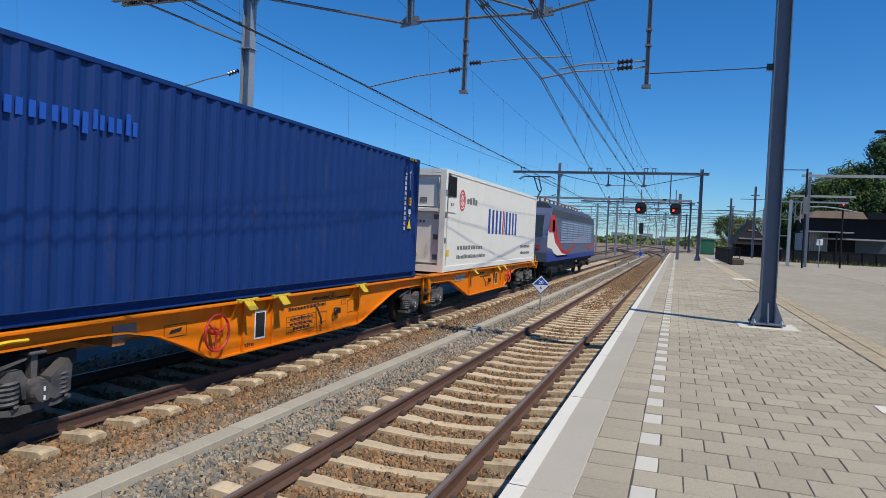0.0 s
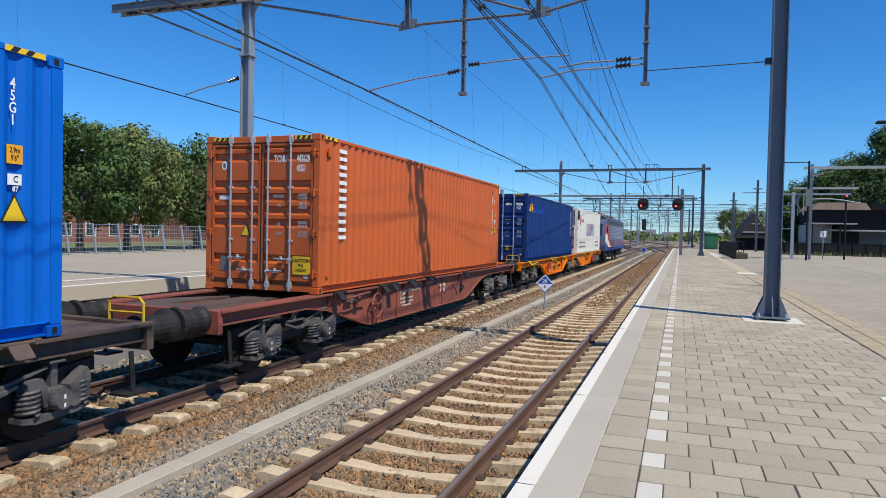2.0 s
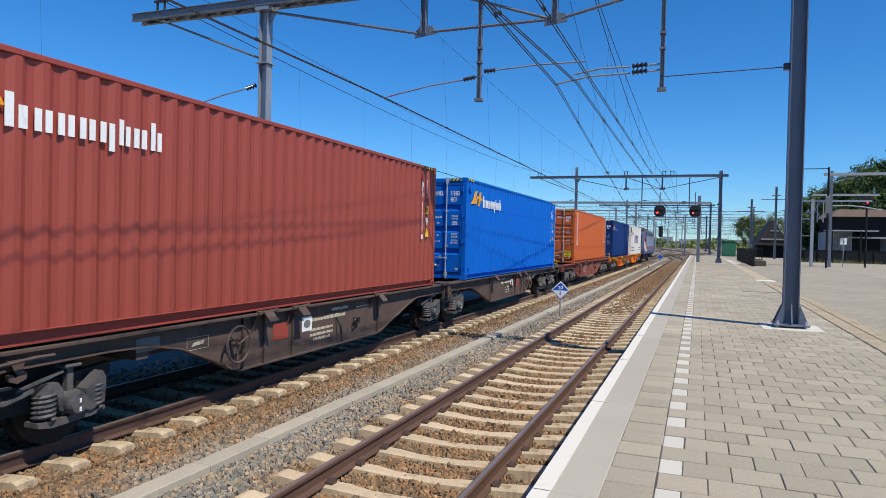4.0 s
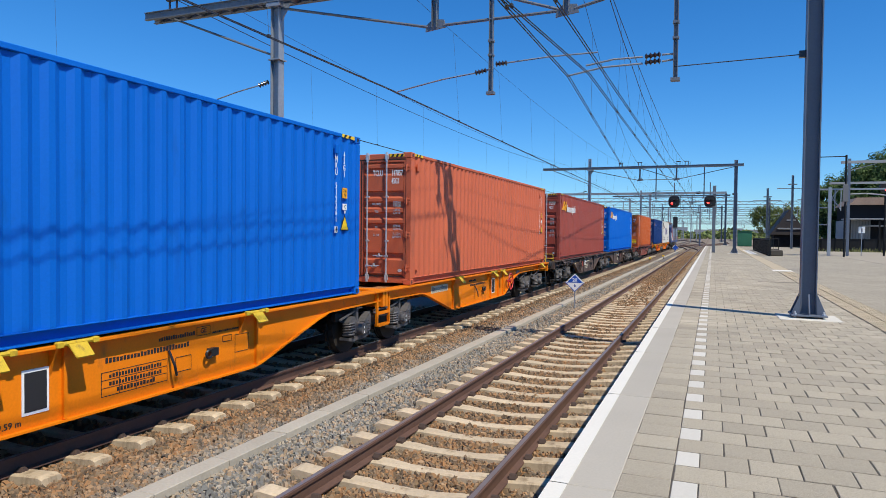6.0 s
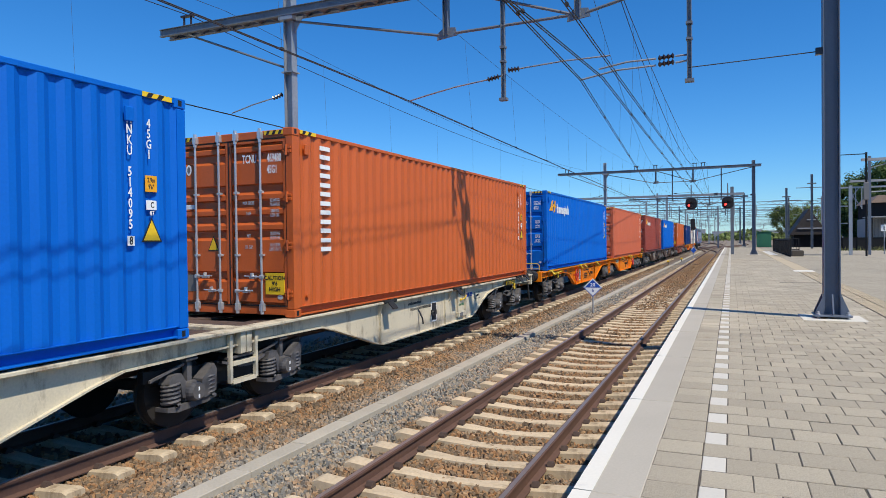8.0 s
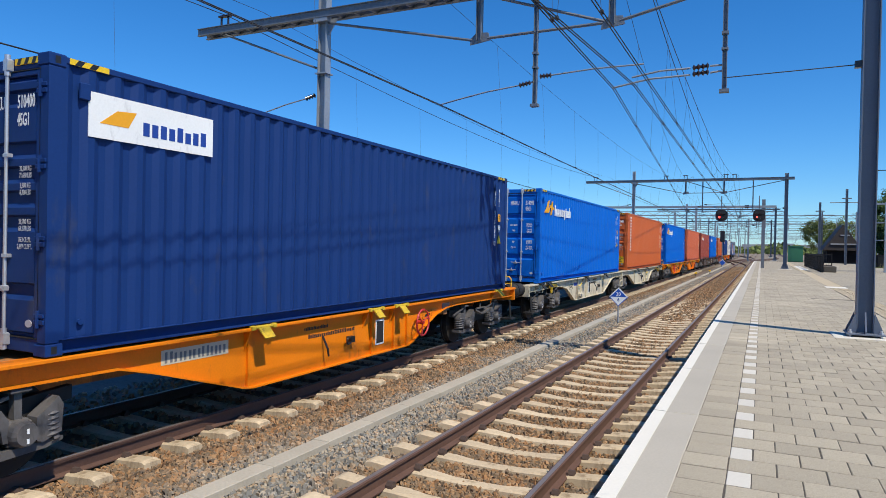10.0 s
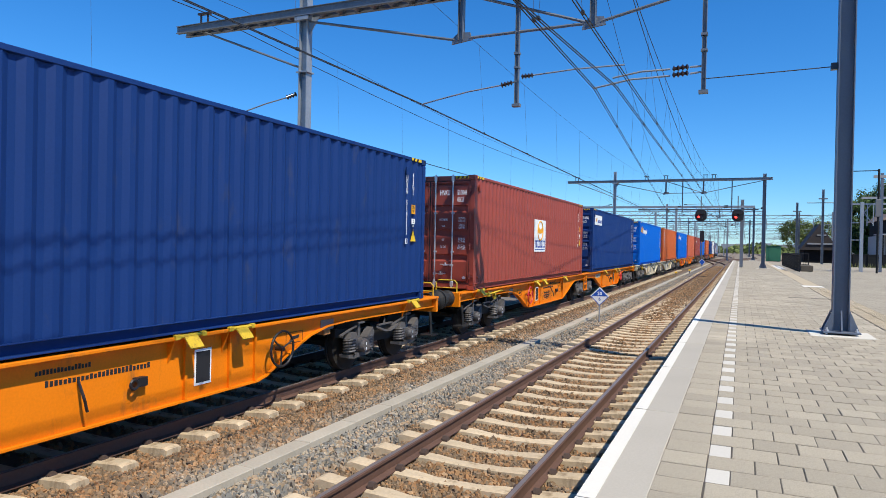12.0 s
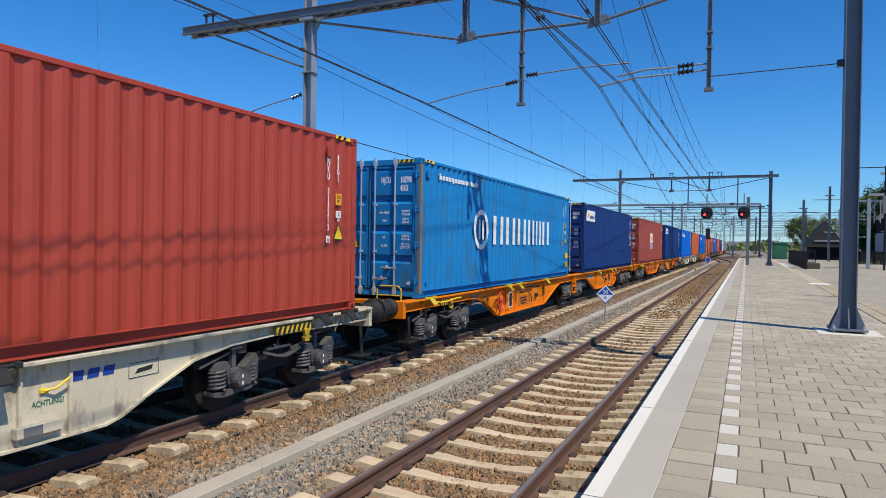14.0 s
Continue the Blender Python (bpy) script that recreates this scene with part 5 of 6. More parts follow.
        if not joint_rear and not cream:
            hr = Geo().line([(1.20, off + .72, 1.02), (1.28, off + .85, .995), (1.29, off + 1.2, 1.0), (1.29, off + 1.7, 1.035), (1.29, off + 1.90, 1.03)], .019)
            part("hand_rail", hr, "yellow" if not dark else paint, o, "painted hand rail")
            sp = part("striped_plate", Geo().box(1.16, 1.18, off + 1.12, off + 1.42, .90, 1.04, bevel=.004), "stop_yellow" if not dark else paint, o, "striped plate behind the hand rail")
            if not dark:
                g = Geo()
                for k in range(3):
                    a = off + 1.14 + k * .10
                    g.prism([(a, .902), (a + .045, .902), (a + .065, 1.038), (a + .02, 1.038)], "x", 1.18, 1.184)
                part("stripe", g, "black", sp)
            q = off + 1.58
            part("rope_hook", Geo().prism([(q - .08, 1.02), (q + .08, 1.02), (q + .05, .90), (q + .10, .90), (q + .09, .83), (q + .0, .80), (q - .08, .83), (q - .09, .89), (q - .05, .89), (q - .02, .86), (q + .02, .87), (q - .03, .93)], "x", 1.17, 1.21), "stop_yellow" if not dark else paint, o, "rope hook")
    for a, b in ((y0 + .06, y0 + .8), (y1 - .8, y1 - .06)):
        part("end_plate", Geo().box(-.99, .99, a, b, 1.03, 1.07, bevel=.004), deck, o, "dusty deck plate")
    for s in (-1, 1):
        q = [(s * .99, y0 + .82), (s * .45, y0 + .82), (s * .36, y0 + 2.2), (s * .99, y0 + 1.3)]
        part("corner_plate", Geo().prism(q, "z", 1.03, 1.068), deck, o, "dusty deck plate")
        q = [(s * .99, y1 - .82), (s * .45, y1 - .82), (s * .36, y1 - 2.2), (s * .99, y1 - 1.3)]
        part("corner_plate", Geo().prism(q, "z", 1.03, 1.068), deck, o, "dusty deck plate")
    part("centre_sill", Geo().box(-.35, .35, y0 + .06, y1 - .06, .62, 1.025), deck, o, "dusty centre sill")
    for k in range(6):
        y = ca + (cb - ca) * k / 5
        for s in (-1, 1):
            a, b = sorted((s * .352, s * 1.045))
            part("cross_member", Geo().box(a, b, y - .09, y + .09, .75, 1.02), deck, o)
    for end, y, jt in ((-1, y0, joint_rear), (1, y1, joint_front)):
        if jt:
            y -= end * .06
        part("end_beam", Geo().box(-1.17, 1.17, y - .05, y + .05, .78, 1.118, bevel=.01), paint, o)
        if jt:
            if end < 0:
                for ys in (-.28, .22):
                    part("step_upright", Geo().box(1.09, 1.14, ys, ys + .05, .42, 1.05), paint, o)
                for z in (.42, .66):
                    part("step_tread", Geo().box(1.05, 1.15, -.23, .22, z - .02, z + .03), paint, o)
            continue
        for s in (-1, 1):
            b = Geo().lathe((s * .875, y + end * .05, .98), (s * .875, y + end * .60, .98), [.19, .19, .16, .16, .17, .17, .16, .16, .16, .23, .22], 18)
            part("buffer", b, "bogie", o, "dark steel buffer")
            st = Geo().line([(s * 1.12, y - end * .25, .8), (s * 1.15, y - end * .25, .45), (s * 1.15, y - end * .25, .32)], .03)
            st.box(s * 1.1 - .14, s * 1.1 + .14, y - end * .25 - .16, y - end * .25 + .16, .30, .33)
            part("step", st, "bogie", o, "hanging step")
            if paint not in ("wagon_red", "wagon_white"):
                part("shunter_rail", Geo().line([(s * 1.08, y - end * .02, 1.1), (s * 1.08, y - end * .02, 1.34), (s * 1.02, y - end * .02, 1.40), (s * .62, y - end * .02, 1.40), (s * .55, y - end * .02, 1.34), (s * .55, y - end * .02, 1.1)], .017).line([(s * 1.08, y - end * .02, 1.22), (s * .55, y - end * .02, 1.22)], .014), "stop_yellow", o, "bent yellow shunter's handrail")
        a, b = sorted((y, y + end * .5))
        part("coupling", Geo().box(-.04, .04, a, b, .9, 1.0).ring((0, y + end * .5, .85), "x", .12, .03, 12, 6), "bogie", o, "screw coupling")
    bogie(o, y0 if joint_rear else y0 + 2.1)
    if not joint_front:
        bogie(o, y1 - (2.35 if cream else 2.1))
    moving.append((o, rear, 0.0))
    return o


BACKS = [17.01, 2.87, -13.85, -31.11, -45.55, -60.38, -74.74, -89.43, -103.67, -118.70, -132.95, -147.88, -162.58, -177.13]  # rear end of each box at the start
C = ["white", "navy", "orange", "blue", "brick", "salmon", "blue", "orange", "blue", "navy", "brick", "navy", "lightblue", "red"]
LABELS = {
    "navy": "dark navy-blue corrugated steel container on a wagon",
    "orange": "bright orange corrugated steel container on a wagon",
    "blue": "bright blue corrugated steel container with amber emblem",
    "brick": "brick-red corrugated steel container on a wagon",
    "salmon": "faded orange corrugated steel container, lightly rusted",
    "lightblue": "worn light-blue corrugated container with chipped rusty corners",
    "red": "clean red corrugated steel container on a cream wagon",
}
HONEY = (.30, .25, .25, .25, .25, .20, .25, .22)
for i, back in enumerate(BACKS):
    if i == 0:
        o = reefer("white refrigerated container with dark blue block mark")
    else:
        o = box_container(C[i], LABELS[C[i]], {"fields": MANY if i in (1, 2, 4, 5, 7, 9, 11) else FOUR, "stagger": C[i] != "navy", "code": CODES.get(i), "board": C[i] == "blue", "triangle": (.38, .45) if C[i] == "navy" else (-.32, 1.0)})
        X = BW / 2 - .006
        if i in (3, 6, 8):
            emblem(o, .40, 2.12, .80, "logo")
            word(o, 1.50, 2.07, .34, HONEY, "mark")
        elif i == 1:
            emblem(o, .30, 2.10, .68, "logo")
            word(o, 1.35, 2.05, .24, HONEY, "logomid", label="row of plain mid-blue bars")
        elif i == 4:
            emblem(o, .40, 2.12, .80, "logo")
            word(o, 1.42, 2.07, .32, HONEY, "mark")
        elif i == 5:
            bd = part("door_board", Geo().box(-.50, -.22, -.001, .0055, 2.08, 2.42), "redmark", o, "red square board")
            part("board_line", Geo().box(-.47, -.25, -.004, -.001, 2.26, 2.34).box(-.49, -.23, -.004, -.001, 2.09, 2.14), "mark", bd)
        elif i in (9, 11):
            part("name_board", Geo().box(X, X + .008, .40, 2.02, 2.10, 2.54), "mark", o, "white board on the side")
            g = Geo().prism([(.52, 2.25), (.85, 2.25), (.95, 2.42), (.72, 2.40)], "x", X + .008, X + .011)
            part("board_emblem", g, "logo", o, "amber shape on the board")
            g = Geo()
            bars(g, X + .008, 1.02, 1.93, 2.20, 2.37, 8, 81, .003)
            part("board_bars", g, "logoblue", o, "blue bars on the board")
        elif i in (2, 7):
            g = Geo()
            for k in range(6):
                z = 2.42 - k * .29
                a = .72
                g.box(X, X + .010, a, a + .28, z + .14, z + .21)
                g.box(X, X + .010, a, a + .28, z, z + .07)
            part("upright_mark", g, "mark", o, "upright column of plain white blocks", kind="stuff")
            lettering("height_note", "CAUTION\n9'6\nHIGH", .085, "black", o, pose(.85, -.0125, .50, 90, 0, 0))
            part("height_plate", Geo().box(.68, 1.02, -.010, .006, .34, .66), "yellow", o, "yellow height warning plate")
        elif i == 10:
            part("poster", Geo().box(X, X + .008, 5.19, 6.5, .93, 1.95), "mark", o, "white square poster")
            part("poster_ring", Geo().ring((X + .01, 5.85, 1.60), "x", .30, .022, 26, 5), "logo", o, "amber ring")
            part("poster_shape", Geo().prism([(5.6, 1.54), (5.8, 1.50), (6.12, 1.54), (6.1, 1.72), (5.9, 1.64), (5.62, 1.74)], "x", X + .009, X + .014), "logo", o)
            g = Geo()
            for k in range(4):
                y = 5.27 + k * .30
                part("poster_block", Geo().box(X + .008, X + .012, y, y + .05, 1.06, 1.30).box(X + .008, X + .012, y + .09, y + .25, 1.24, 1.29).box(X + .008, X + .012, y + .09, y + .25, 1.06, 1.11).box(X + .008, X + .012, y + .15, y + .20, 1.11, 1.24), "logoblue", o, "dark blue block")
            bars(g, X + .008, 5.27, 6.42, .98, 1.02, 18, 84, .004)
            part("poster_line", g, "logoblue", o, "row of small dark blue bars", kind="stuff")
        elif i == 12:
            n = 36
            v = [(xx, 3.36 + r * math.cos(k * math.tau / n), 1.46 + r * math.sin(k * math.tau / n)) for xx in (X, X + .008) for r in (.49, .36) for k in range(n)]
            flat = [q for k in range(n) for q in ((2 * n + k, 2 * n + (k + 1) % n, 3 * n + (k + 1) % n, 3 * n + k), (k, (k + 1) % n, 2 * n + (k + 1) % n, 2 * n + k), (n + k, 3 * n + k, 3 * n + (k + 1) % n, n + (k + 1) % n))]
            part("emblem_ring", Geo().add(v, flat), "mark", o, "white ring emblem")
            g = Geo().box(X, X + .01, 3.19, 3.29, 1.22, 1.70).box(X, X + .01, 3.43, 3.53, 1.22, 1.70)
            part("emblem_strokes", g, "mark", o)
            word(o, 4.16, 1.10, .74, (1.0, 1.0, 1.0, .8, .7, 1.0), "mark", .20)
            word(o, .88, 2.46, .13, (.16,) * 14, "mark")
            part("height_plate", Geo().box(-.98, -.48, -.010, .006, 1.52, 1.78), "yellow", o, "yellow height warning plate")
            lettering("height_note", "9'6 HIGH", .13, "black", o, pose(-.73, -.0125, 1.65, 90, 0, 0))
            for s in (-1, 1):
                part("rusty_post", Geo().box(s * BW / 2 - .06 if s > 0 else -BW / 2 - .002, s * BW / 2 + .002 if s > 0 else -BW / 2 + .06, -.004, .1, .12, BH - .12), "tarp", o, "chipped rusty corner post")
            part("yellow_label", Geo().box(X, X + .008, BL - .5, BL - .15, .62, .82).box(X, X + .008, BL - .5, BL - .15, .32, .5), "yellow", o, "yellow labels")
    moving.append((o, back, BZ))

K = [(b, b + BL) for b in BACKS]
mid = lambda i: (K[i][0] + K[i + 1][1]) / 2
OR, BR, WH, RD = "orange-painted flat wagon with deep belly side sills", "dirty brown flat wagon with deep belly side sills", "dirty cream flat wagon with deep belly side sills", "faded red flat wagon with deep belly side sills"
wagon("wagon_orange", "wagon_deck", OR, K[0][0], mid(0), K[0][1] + 1.5, True, False, "redmark", "stop_yellow")
wagon("wagon_orange", "wagon_deck", OR, K[1][0], K[1][0] - 1.45, mid(0), False, True, "redmark", "stop_yellow")
wagon("wagon_red", "wagon_brown", RD, K[2][0], K[2][0] - 3.2, K[1][0] - 1.5, False, False, "wagon_red", "bogie", True)
wagon("wagon_brown", "wagon_brown", BR, K[3][0], mid(3), K[2][0] - 3.25, True, False, "wagon_brown", "wagon_brown", True)
wagon("wagon_brown", "wagon_brown", BR, K[4][0], (K[4][0] + K[5][1]) / 2, mid(3), False, True, "wagon_brown", "wagon_brown", True)
wagon("wagon_orange", "wagon_deck", OR, K[5][0], mid(5), (K[4][0] + K[5][1]) / 2 - .03, True, False, "redmark", "stop_yellow")
wagon("wagon_orange", "wagon_deck", OR, K[6][0], (K[6][0] + K[7][1]) / 2, mid(5), False, True, "redmark", "stop_yellow")
wagon("wagon_white", "wagon_brown", WH, K[7][0], mid(7), (K[6][0] + K[7][1]) / 2 - .03, True, False, None, "bogie")
wagon("wagon_white", "wagon_brown", WH, K[8][0], (K[8][0] + K[9][1]) / 2, mid(7), False, True, None, "bogie")
wagon("wagon_orange", "wagon_deck", OR, K[9][0], mid(9), (K[8][0] + K[9][1]) / 2 - .03, True, False, "redmark", "stop_yellow")
wagon("wagon_orange", "wagon_deck", OR, K[10][0], (K[10][0] + K[11][1]) / 2, mid(9), False, True, "redmark", "stop_yellow")
wagon("wagon_orange", "wagon_deck", OR, K[11][0], mid(11), (K[10][0] + K[11][1]) / 2 - .03, True, False, "black", "stop_yellow")
wagon("wagon_orange", "wagon_deck", OR, K[12][0], (K[12][0] + K[13][1]) / 2, mid(11), False, True, "redmark", "stop_yellow")
wagon("wagon_white", "wagon_brown", WH, K[13][0], K[13][0] - 1.5, (K[12][0] + K[13][1]) / 2 - .03, True, False, None, "bogie")


def locomotive(rear):
    L = 18.7
    o = thing("electric_locomotive", "electric locomotive with white, red and blue wave livery", "locomotive")
    X = 1.45
    b = Geo()
    prof = [(0.05, 1.05), (0.0, 1.5), (.12, 2.2), (.75, 3.35), (1.1, 3.62), (L - 1.1, 3.62), (L - .75, 3.35), (L - .12, 2.2), (L, 1.5), (L - .05, 1.05)]
    b.prism(prof, "x", -X, X)
    part("body", b, "loco_silver", o)
    part("roof", Geo().prism([(-X + .05, 3.62), (X - .05, 3.62), (X - .3, 3.88), (-X + .3, 3.88)], "y", 1.2, L - 1.2), "loco_grey", o, "dark grey roof")
    for s in (-1, 1):
        x = s * (X + .002)
        e = x + s * .006
        lo, hi = min(x, e), max(x, e)
        part("upper_band", Geo().prism([(.9, 3.2), (L - .9, 3.2), (L - 1.15, 3.6), (1.15, 3.6)], "x", lo, hi), "loco_grey", o, "dark upper band")
        part("white_field", Geo().prism([(.08, 1.75), (1.3, 1.65), (2.6, 1.22), (6.4, 1.20), (4.6, 1.45), (2.9, 2.0), (1.9, 2.6), (.15, 2.5)], "x", lo, hi), "white", o, "white livery field")
        part("blue_field", Geo().prism([(.05, 1.05), (L - .05, 1.05), (L - .05, 1.35), (3, 1.3), (1.9, 1.45), (.02, 1.6)], "x", lo, hi), "loco_blue", o, "blue livery field")
        part("red_wave", Geo().prism([(.72, 3.30), (2.0, 3.30), (2.7, 2.45), (4.4, 1.62), (6.2, 1.48), (8.0, 1.75), (10.5, 2.45), (12.0, 2.45), (14.5, 1.75), (16.5, 1.6), (18.3, 1.95), (18.3, 1.80), (16.5, 1.48), (14.5, 1.62), (12.0, 2.30), (10.5, 2.30), (8.0, 1.58), (6.2, 1.32), (4.4, 1.40), (2.2, 1.95), (1.5, 2.45), (.30, 2.45)], "x", e if s > 0 else e - .006, e + .006 if s > 0 else e), "loco_red", o, "red wave stripe")
        part("side_window", Geo().box(min(e, e + s * .006), max(e, e + s * .006), 1.25, 1.85, 2.5, 3.05), "glass", o, "dark cab window")
        for k in range(6):
            gr = Geo()
            for j in range(9):
                gr.box(min(e, e + s * .02), max(e, e + s * .02), 3.7 + k * 2.13, 5.75 + k * 2.13, 1.95 + j * .13, 2.03 + j * .13)
            part("side_grille", gr, "loco_pale", o, "pale blue horizontal side louvres")
    ws = Geo().add([(-1.2, .12 + .01, 2.25), (1.2, .13, 2.25), (1.15, .68, 3.25), (-1.15, .68, 3.25), (-1.2, .11, 2.25), (1.2, .11, 2.25), (1.15, .66, 3.25), (-1.15, .66, 3.25)], [(0, 1, 2, 3), (7, 6, 5, 4), (0, 4, 5, 1), (2, 6, 7, 3), (1, 5, 6, 2), (3, 7, 4, 0)])
    part("windscreen", ws, "glass", o, "sloped windscreen")
    for s in (-1, 1):
        part("tail_lamp", Geo().tube((s * 1.05, .03, 1.75), (s * 1.05, -.02, 1.75), .1, 12), "redmark", o)
        bf = Geo().tube((s * .875, .1, 1.0), (s * .875, -.5, 1.0), .11, 12).tube((s * .875, -.5, 1.0), (s * .875, -.53, 1.0), .24, 16)
        part("buffer", bf, "bogie", o)
    f = Geo().box(-1.3, 1.3, .2, L - .2, .85, 1.06)
    f.box(-1.1, 1.1, 7, L - 7, .35, .85, bevel=.05)
    part("underframe", f, "bogie", o)
    for yc in (3.6, L - 3.6):
        g = Geo()
        for s in (-1, 1):
            g.prism([(yc - 2.2, .5), (yc - .9, .4), (yc + .9, .4), (yc + 2.2, .5), (yc + 2.2, .85), (yc - 2.2, .85)], "x", s * 1.15 - .08, s * 1.15 + .08)
            for q in (-1.45, 1.45):
                g.tube((s * 1.15, yc + q, .58), (s * 1.35, yc + q, .58), .2, 12)
                g.ring((s * 1.25, yc + q + .45, .7), "z", .12, .03, 12, 5)
                g.ring((s * 1.25, yc + q - .45, .7), "z", .12, .03, 12, 5)
        part("bogie_frame", g, "bogie", o)
        for q in (-1.45, 1.45):
            w = Geo().tube((-.85, 0, 0), (.85, 0, 0), .1, 10)
            for s in (-1, 1):
                w.tube((s * .68, 0, 0), (s * .82, 0, 0), .46, 26)
                w.box(s * .825 - .006, s * .825 + .006, -.03, .03, .2, .36)
            wsx = part("wheelset", w, "wheel", o)
            wsx.matrix_basis = pose(0, yc + q, .46)
            spinning.append(wsx)
    eq = Geo()
    for y in (3.2, 7.5, 11, 15):
        eq.box(-.7, .7, y - .6, y + .6, 3.88, 4.02, bevel=.03)
    for y in np.arange(2.2, 16.5, 1.3):
        eq.tube((.6, y, 3.88), (.6, y, 4.2), .05, 8)
    eq.tube((.6, 2.2, 4.2), (.6, 16.4, 4.2), .025, 6)
    part("roof_equipment", eq, "brickwall", o, "red-brown roof insulators and bars")
    pg = Geo()
    yb = 4.2
    pg.line([(.0, yb - .3, 4.0), (.0, yb + .9, 4.62)], .05)
    pg.line([(.0, yb + .9, 4.62), (.1, yb + .75, 4.75), (.12, yb - .2, 5.30)], .035)
    pg.line([(.0, yb + .9, 4.62), (-.1, yb + .75, 4.75), (-.12, yb - .2, 5.30)], .035)
    pg.tube((-.35, yb - .3, 4.0), (.35, yb - .3, 4.0), .05).tube((-.6, yb - .05, 5.36), (.6, yb - .05, 5.36), .025)
    for d in (0, .3):
        pg.line([(-.95, yb - .2 + d, 5.22), (-.7, yb - .2 + d, 5.38), (.7, yb - .2 + d, 5.38), (.95, yb - .2 + d, 5.25)], .022)
    part("pantograph", pg, "loco_grey", o, "raised pantograph touching the wire")
    moving.append((o, rear, 0.0))


locomotive(K[0][1] + 1.55)


# ---- trackside things ----
def diamond_sign(x, y, z, s, letters, full=False):
    o = thing("speed_sign", "blue and white diamond speed sign on a thin post", "railway sign", "diamond signs", pose(x, y, 0, 0, 0, 8))
    part("post", Geo().tube((0, .03, -.3), (0, .03, z), .022, 8), "galv", o)
    part("board", Geo().prism([(-s, z), (0, z - s), (s, z), (0, z + s)], "y", -.008, .012), "mark", o, "white diamond board")
    q = s * .86
    part("blue_field", Geo().prism([(-q, z), (0, z - q), (q, z), (0, z + q)] if full else [(-q, z), (q, z), (0, z + q)], "y", -.012, -.008), "logomid", o, "blue field")
    if letters:
        lettering("number", "20", s * .52, "mark", o, pose(0, -.0135, z + s * .28, 90, 0, 0))
        lettering("number", "6", s * .48, "logoblue", o, pose(0, -.010, z - s * .32, 90, 0, 0))
    e = Geo().prism([(-s, z), (0, z - s), (0, z - s + .03), (-s + .03, z)], "y", -.0105, -.008).prism([(s, z), (0, z - s), (0, z - s + .03), (s - .03, z)], "y", -.0105, -.008)
    part("border", e, "logomid", o)


diamond_sign(-4.13, 21.7, .655, .30, True)
diamond_sign(-3.72, 76.0, .84, .34, False, True)

for k, (x, lit) in enumerate(((-3.11, True), (-.26, True))):
    o = thing("railway_signal", "black round-shielded railway signal hung from a gantry", "railway signal", "hanging signals", pose(x, 60.2, 5.07))
    out = [(.46 * math.copysign(abs(math.cos(a)) ** .6, math.cos(a)), .46 * math.copysign(abs(math.sin(a)) ** .6, math.sin(a))) for a in [i * math.tau / 24 for i in range(24)]]
    part("shield", Geo().prism(out, "y", -.03, .0), "signal", o, "black rounded shield")
    h = Geo()
    for dx, dz in ((-.16, .2), (.16, .2), (0, -.2)):
        h.tube((dx, -.03, dz), (dx, -.28, dz + .02), .14, 14)
    part("lamp_hood", h, "signal", o, "black lamp hoods")
    part("lamp", Geo().tube((-.16, -.285, .2 - .35), (-.16, -.292, .2 - .35), .085, 14), "red_lamp", o, "lit red lamp")
    part("bracket", Geo().box(-.04, .04, .0, .08, -.3, 1.6).box(-.5, .5, .0, .06, .5, .56), "darkgalv", o)
    part("ladder_cage", Geo().line([(-.4, .1, -.45), (.4, .1, -.45), (.4, .5, -.45), (-.4, .5, -.45), (-.4, .1, -.45)], .02), "darkgalv", o)

o = thing("signal_beam", "pale steel signal gantry across the tracks", "signal gantry")
part("beam", Geo().box(-16, 1.0, 60.5, 60.9, 5.72, 5.9), "galv", o)
part("column", Geo().box(-.06, .20, 60.55, 60.85, PZ, 6.4), "darkgalv", o)
part("far_column", Geo().box(-16, -15.7, 60.55, 60.85, PZ, 6.4), "galv", o)

# small yellow ground markers
for x, y in ((-5.15, 62), (-4.54, 70)):
    o = thing("ground_marker", "small yellow marker post beside the track", "marker post", "ground markers", pose(x, y, -.2))
    part("post", Geo().tube((0, 0, 0), (0, 0, .3), .03, 8), "black", o)
    part("head", Geo().box(-.10, .10, -.06, .06, .24, .39, bevel=.02), "yellow", o)

# low signal at the train's far side
o = thing("track_signal", "dark narrow signal on a post beside the track", "railway signal", m=pose(-4.75, 96, 0))
part("post", Geo().tube((0, 0, -.3), (0, 0, 3.6), .07, 10), "darkgalv", o)
part("head", Geo().box(-.28, .28, -.12, .12, 3.2, 4.7, bevel=.08), "signal", o)

# more tracks and overhead portals towards the junction
jr = thing("junction_rails", "rusty rails fanning out at the far junction", "rail", kind="structure")
g = Geo()


def bent(x0, y0, x1, y1, n=14):
    pts = []
    for i in range(n + 1):
        u = i / n
        s = u * u * (3 - 2 * u)
        pts.append((x0 + (x1 - x0) * s, y0 + (y1 - y0) * u))
    return pts


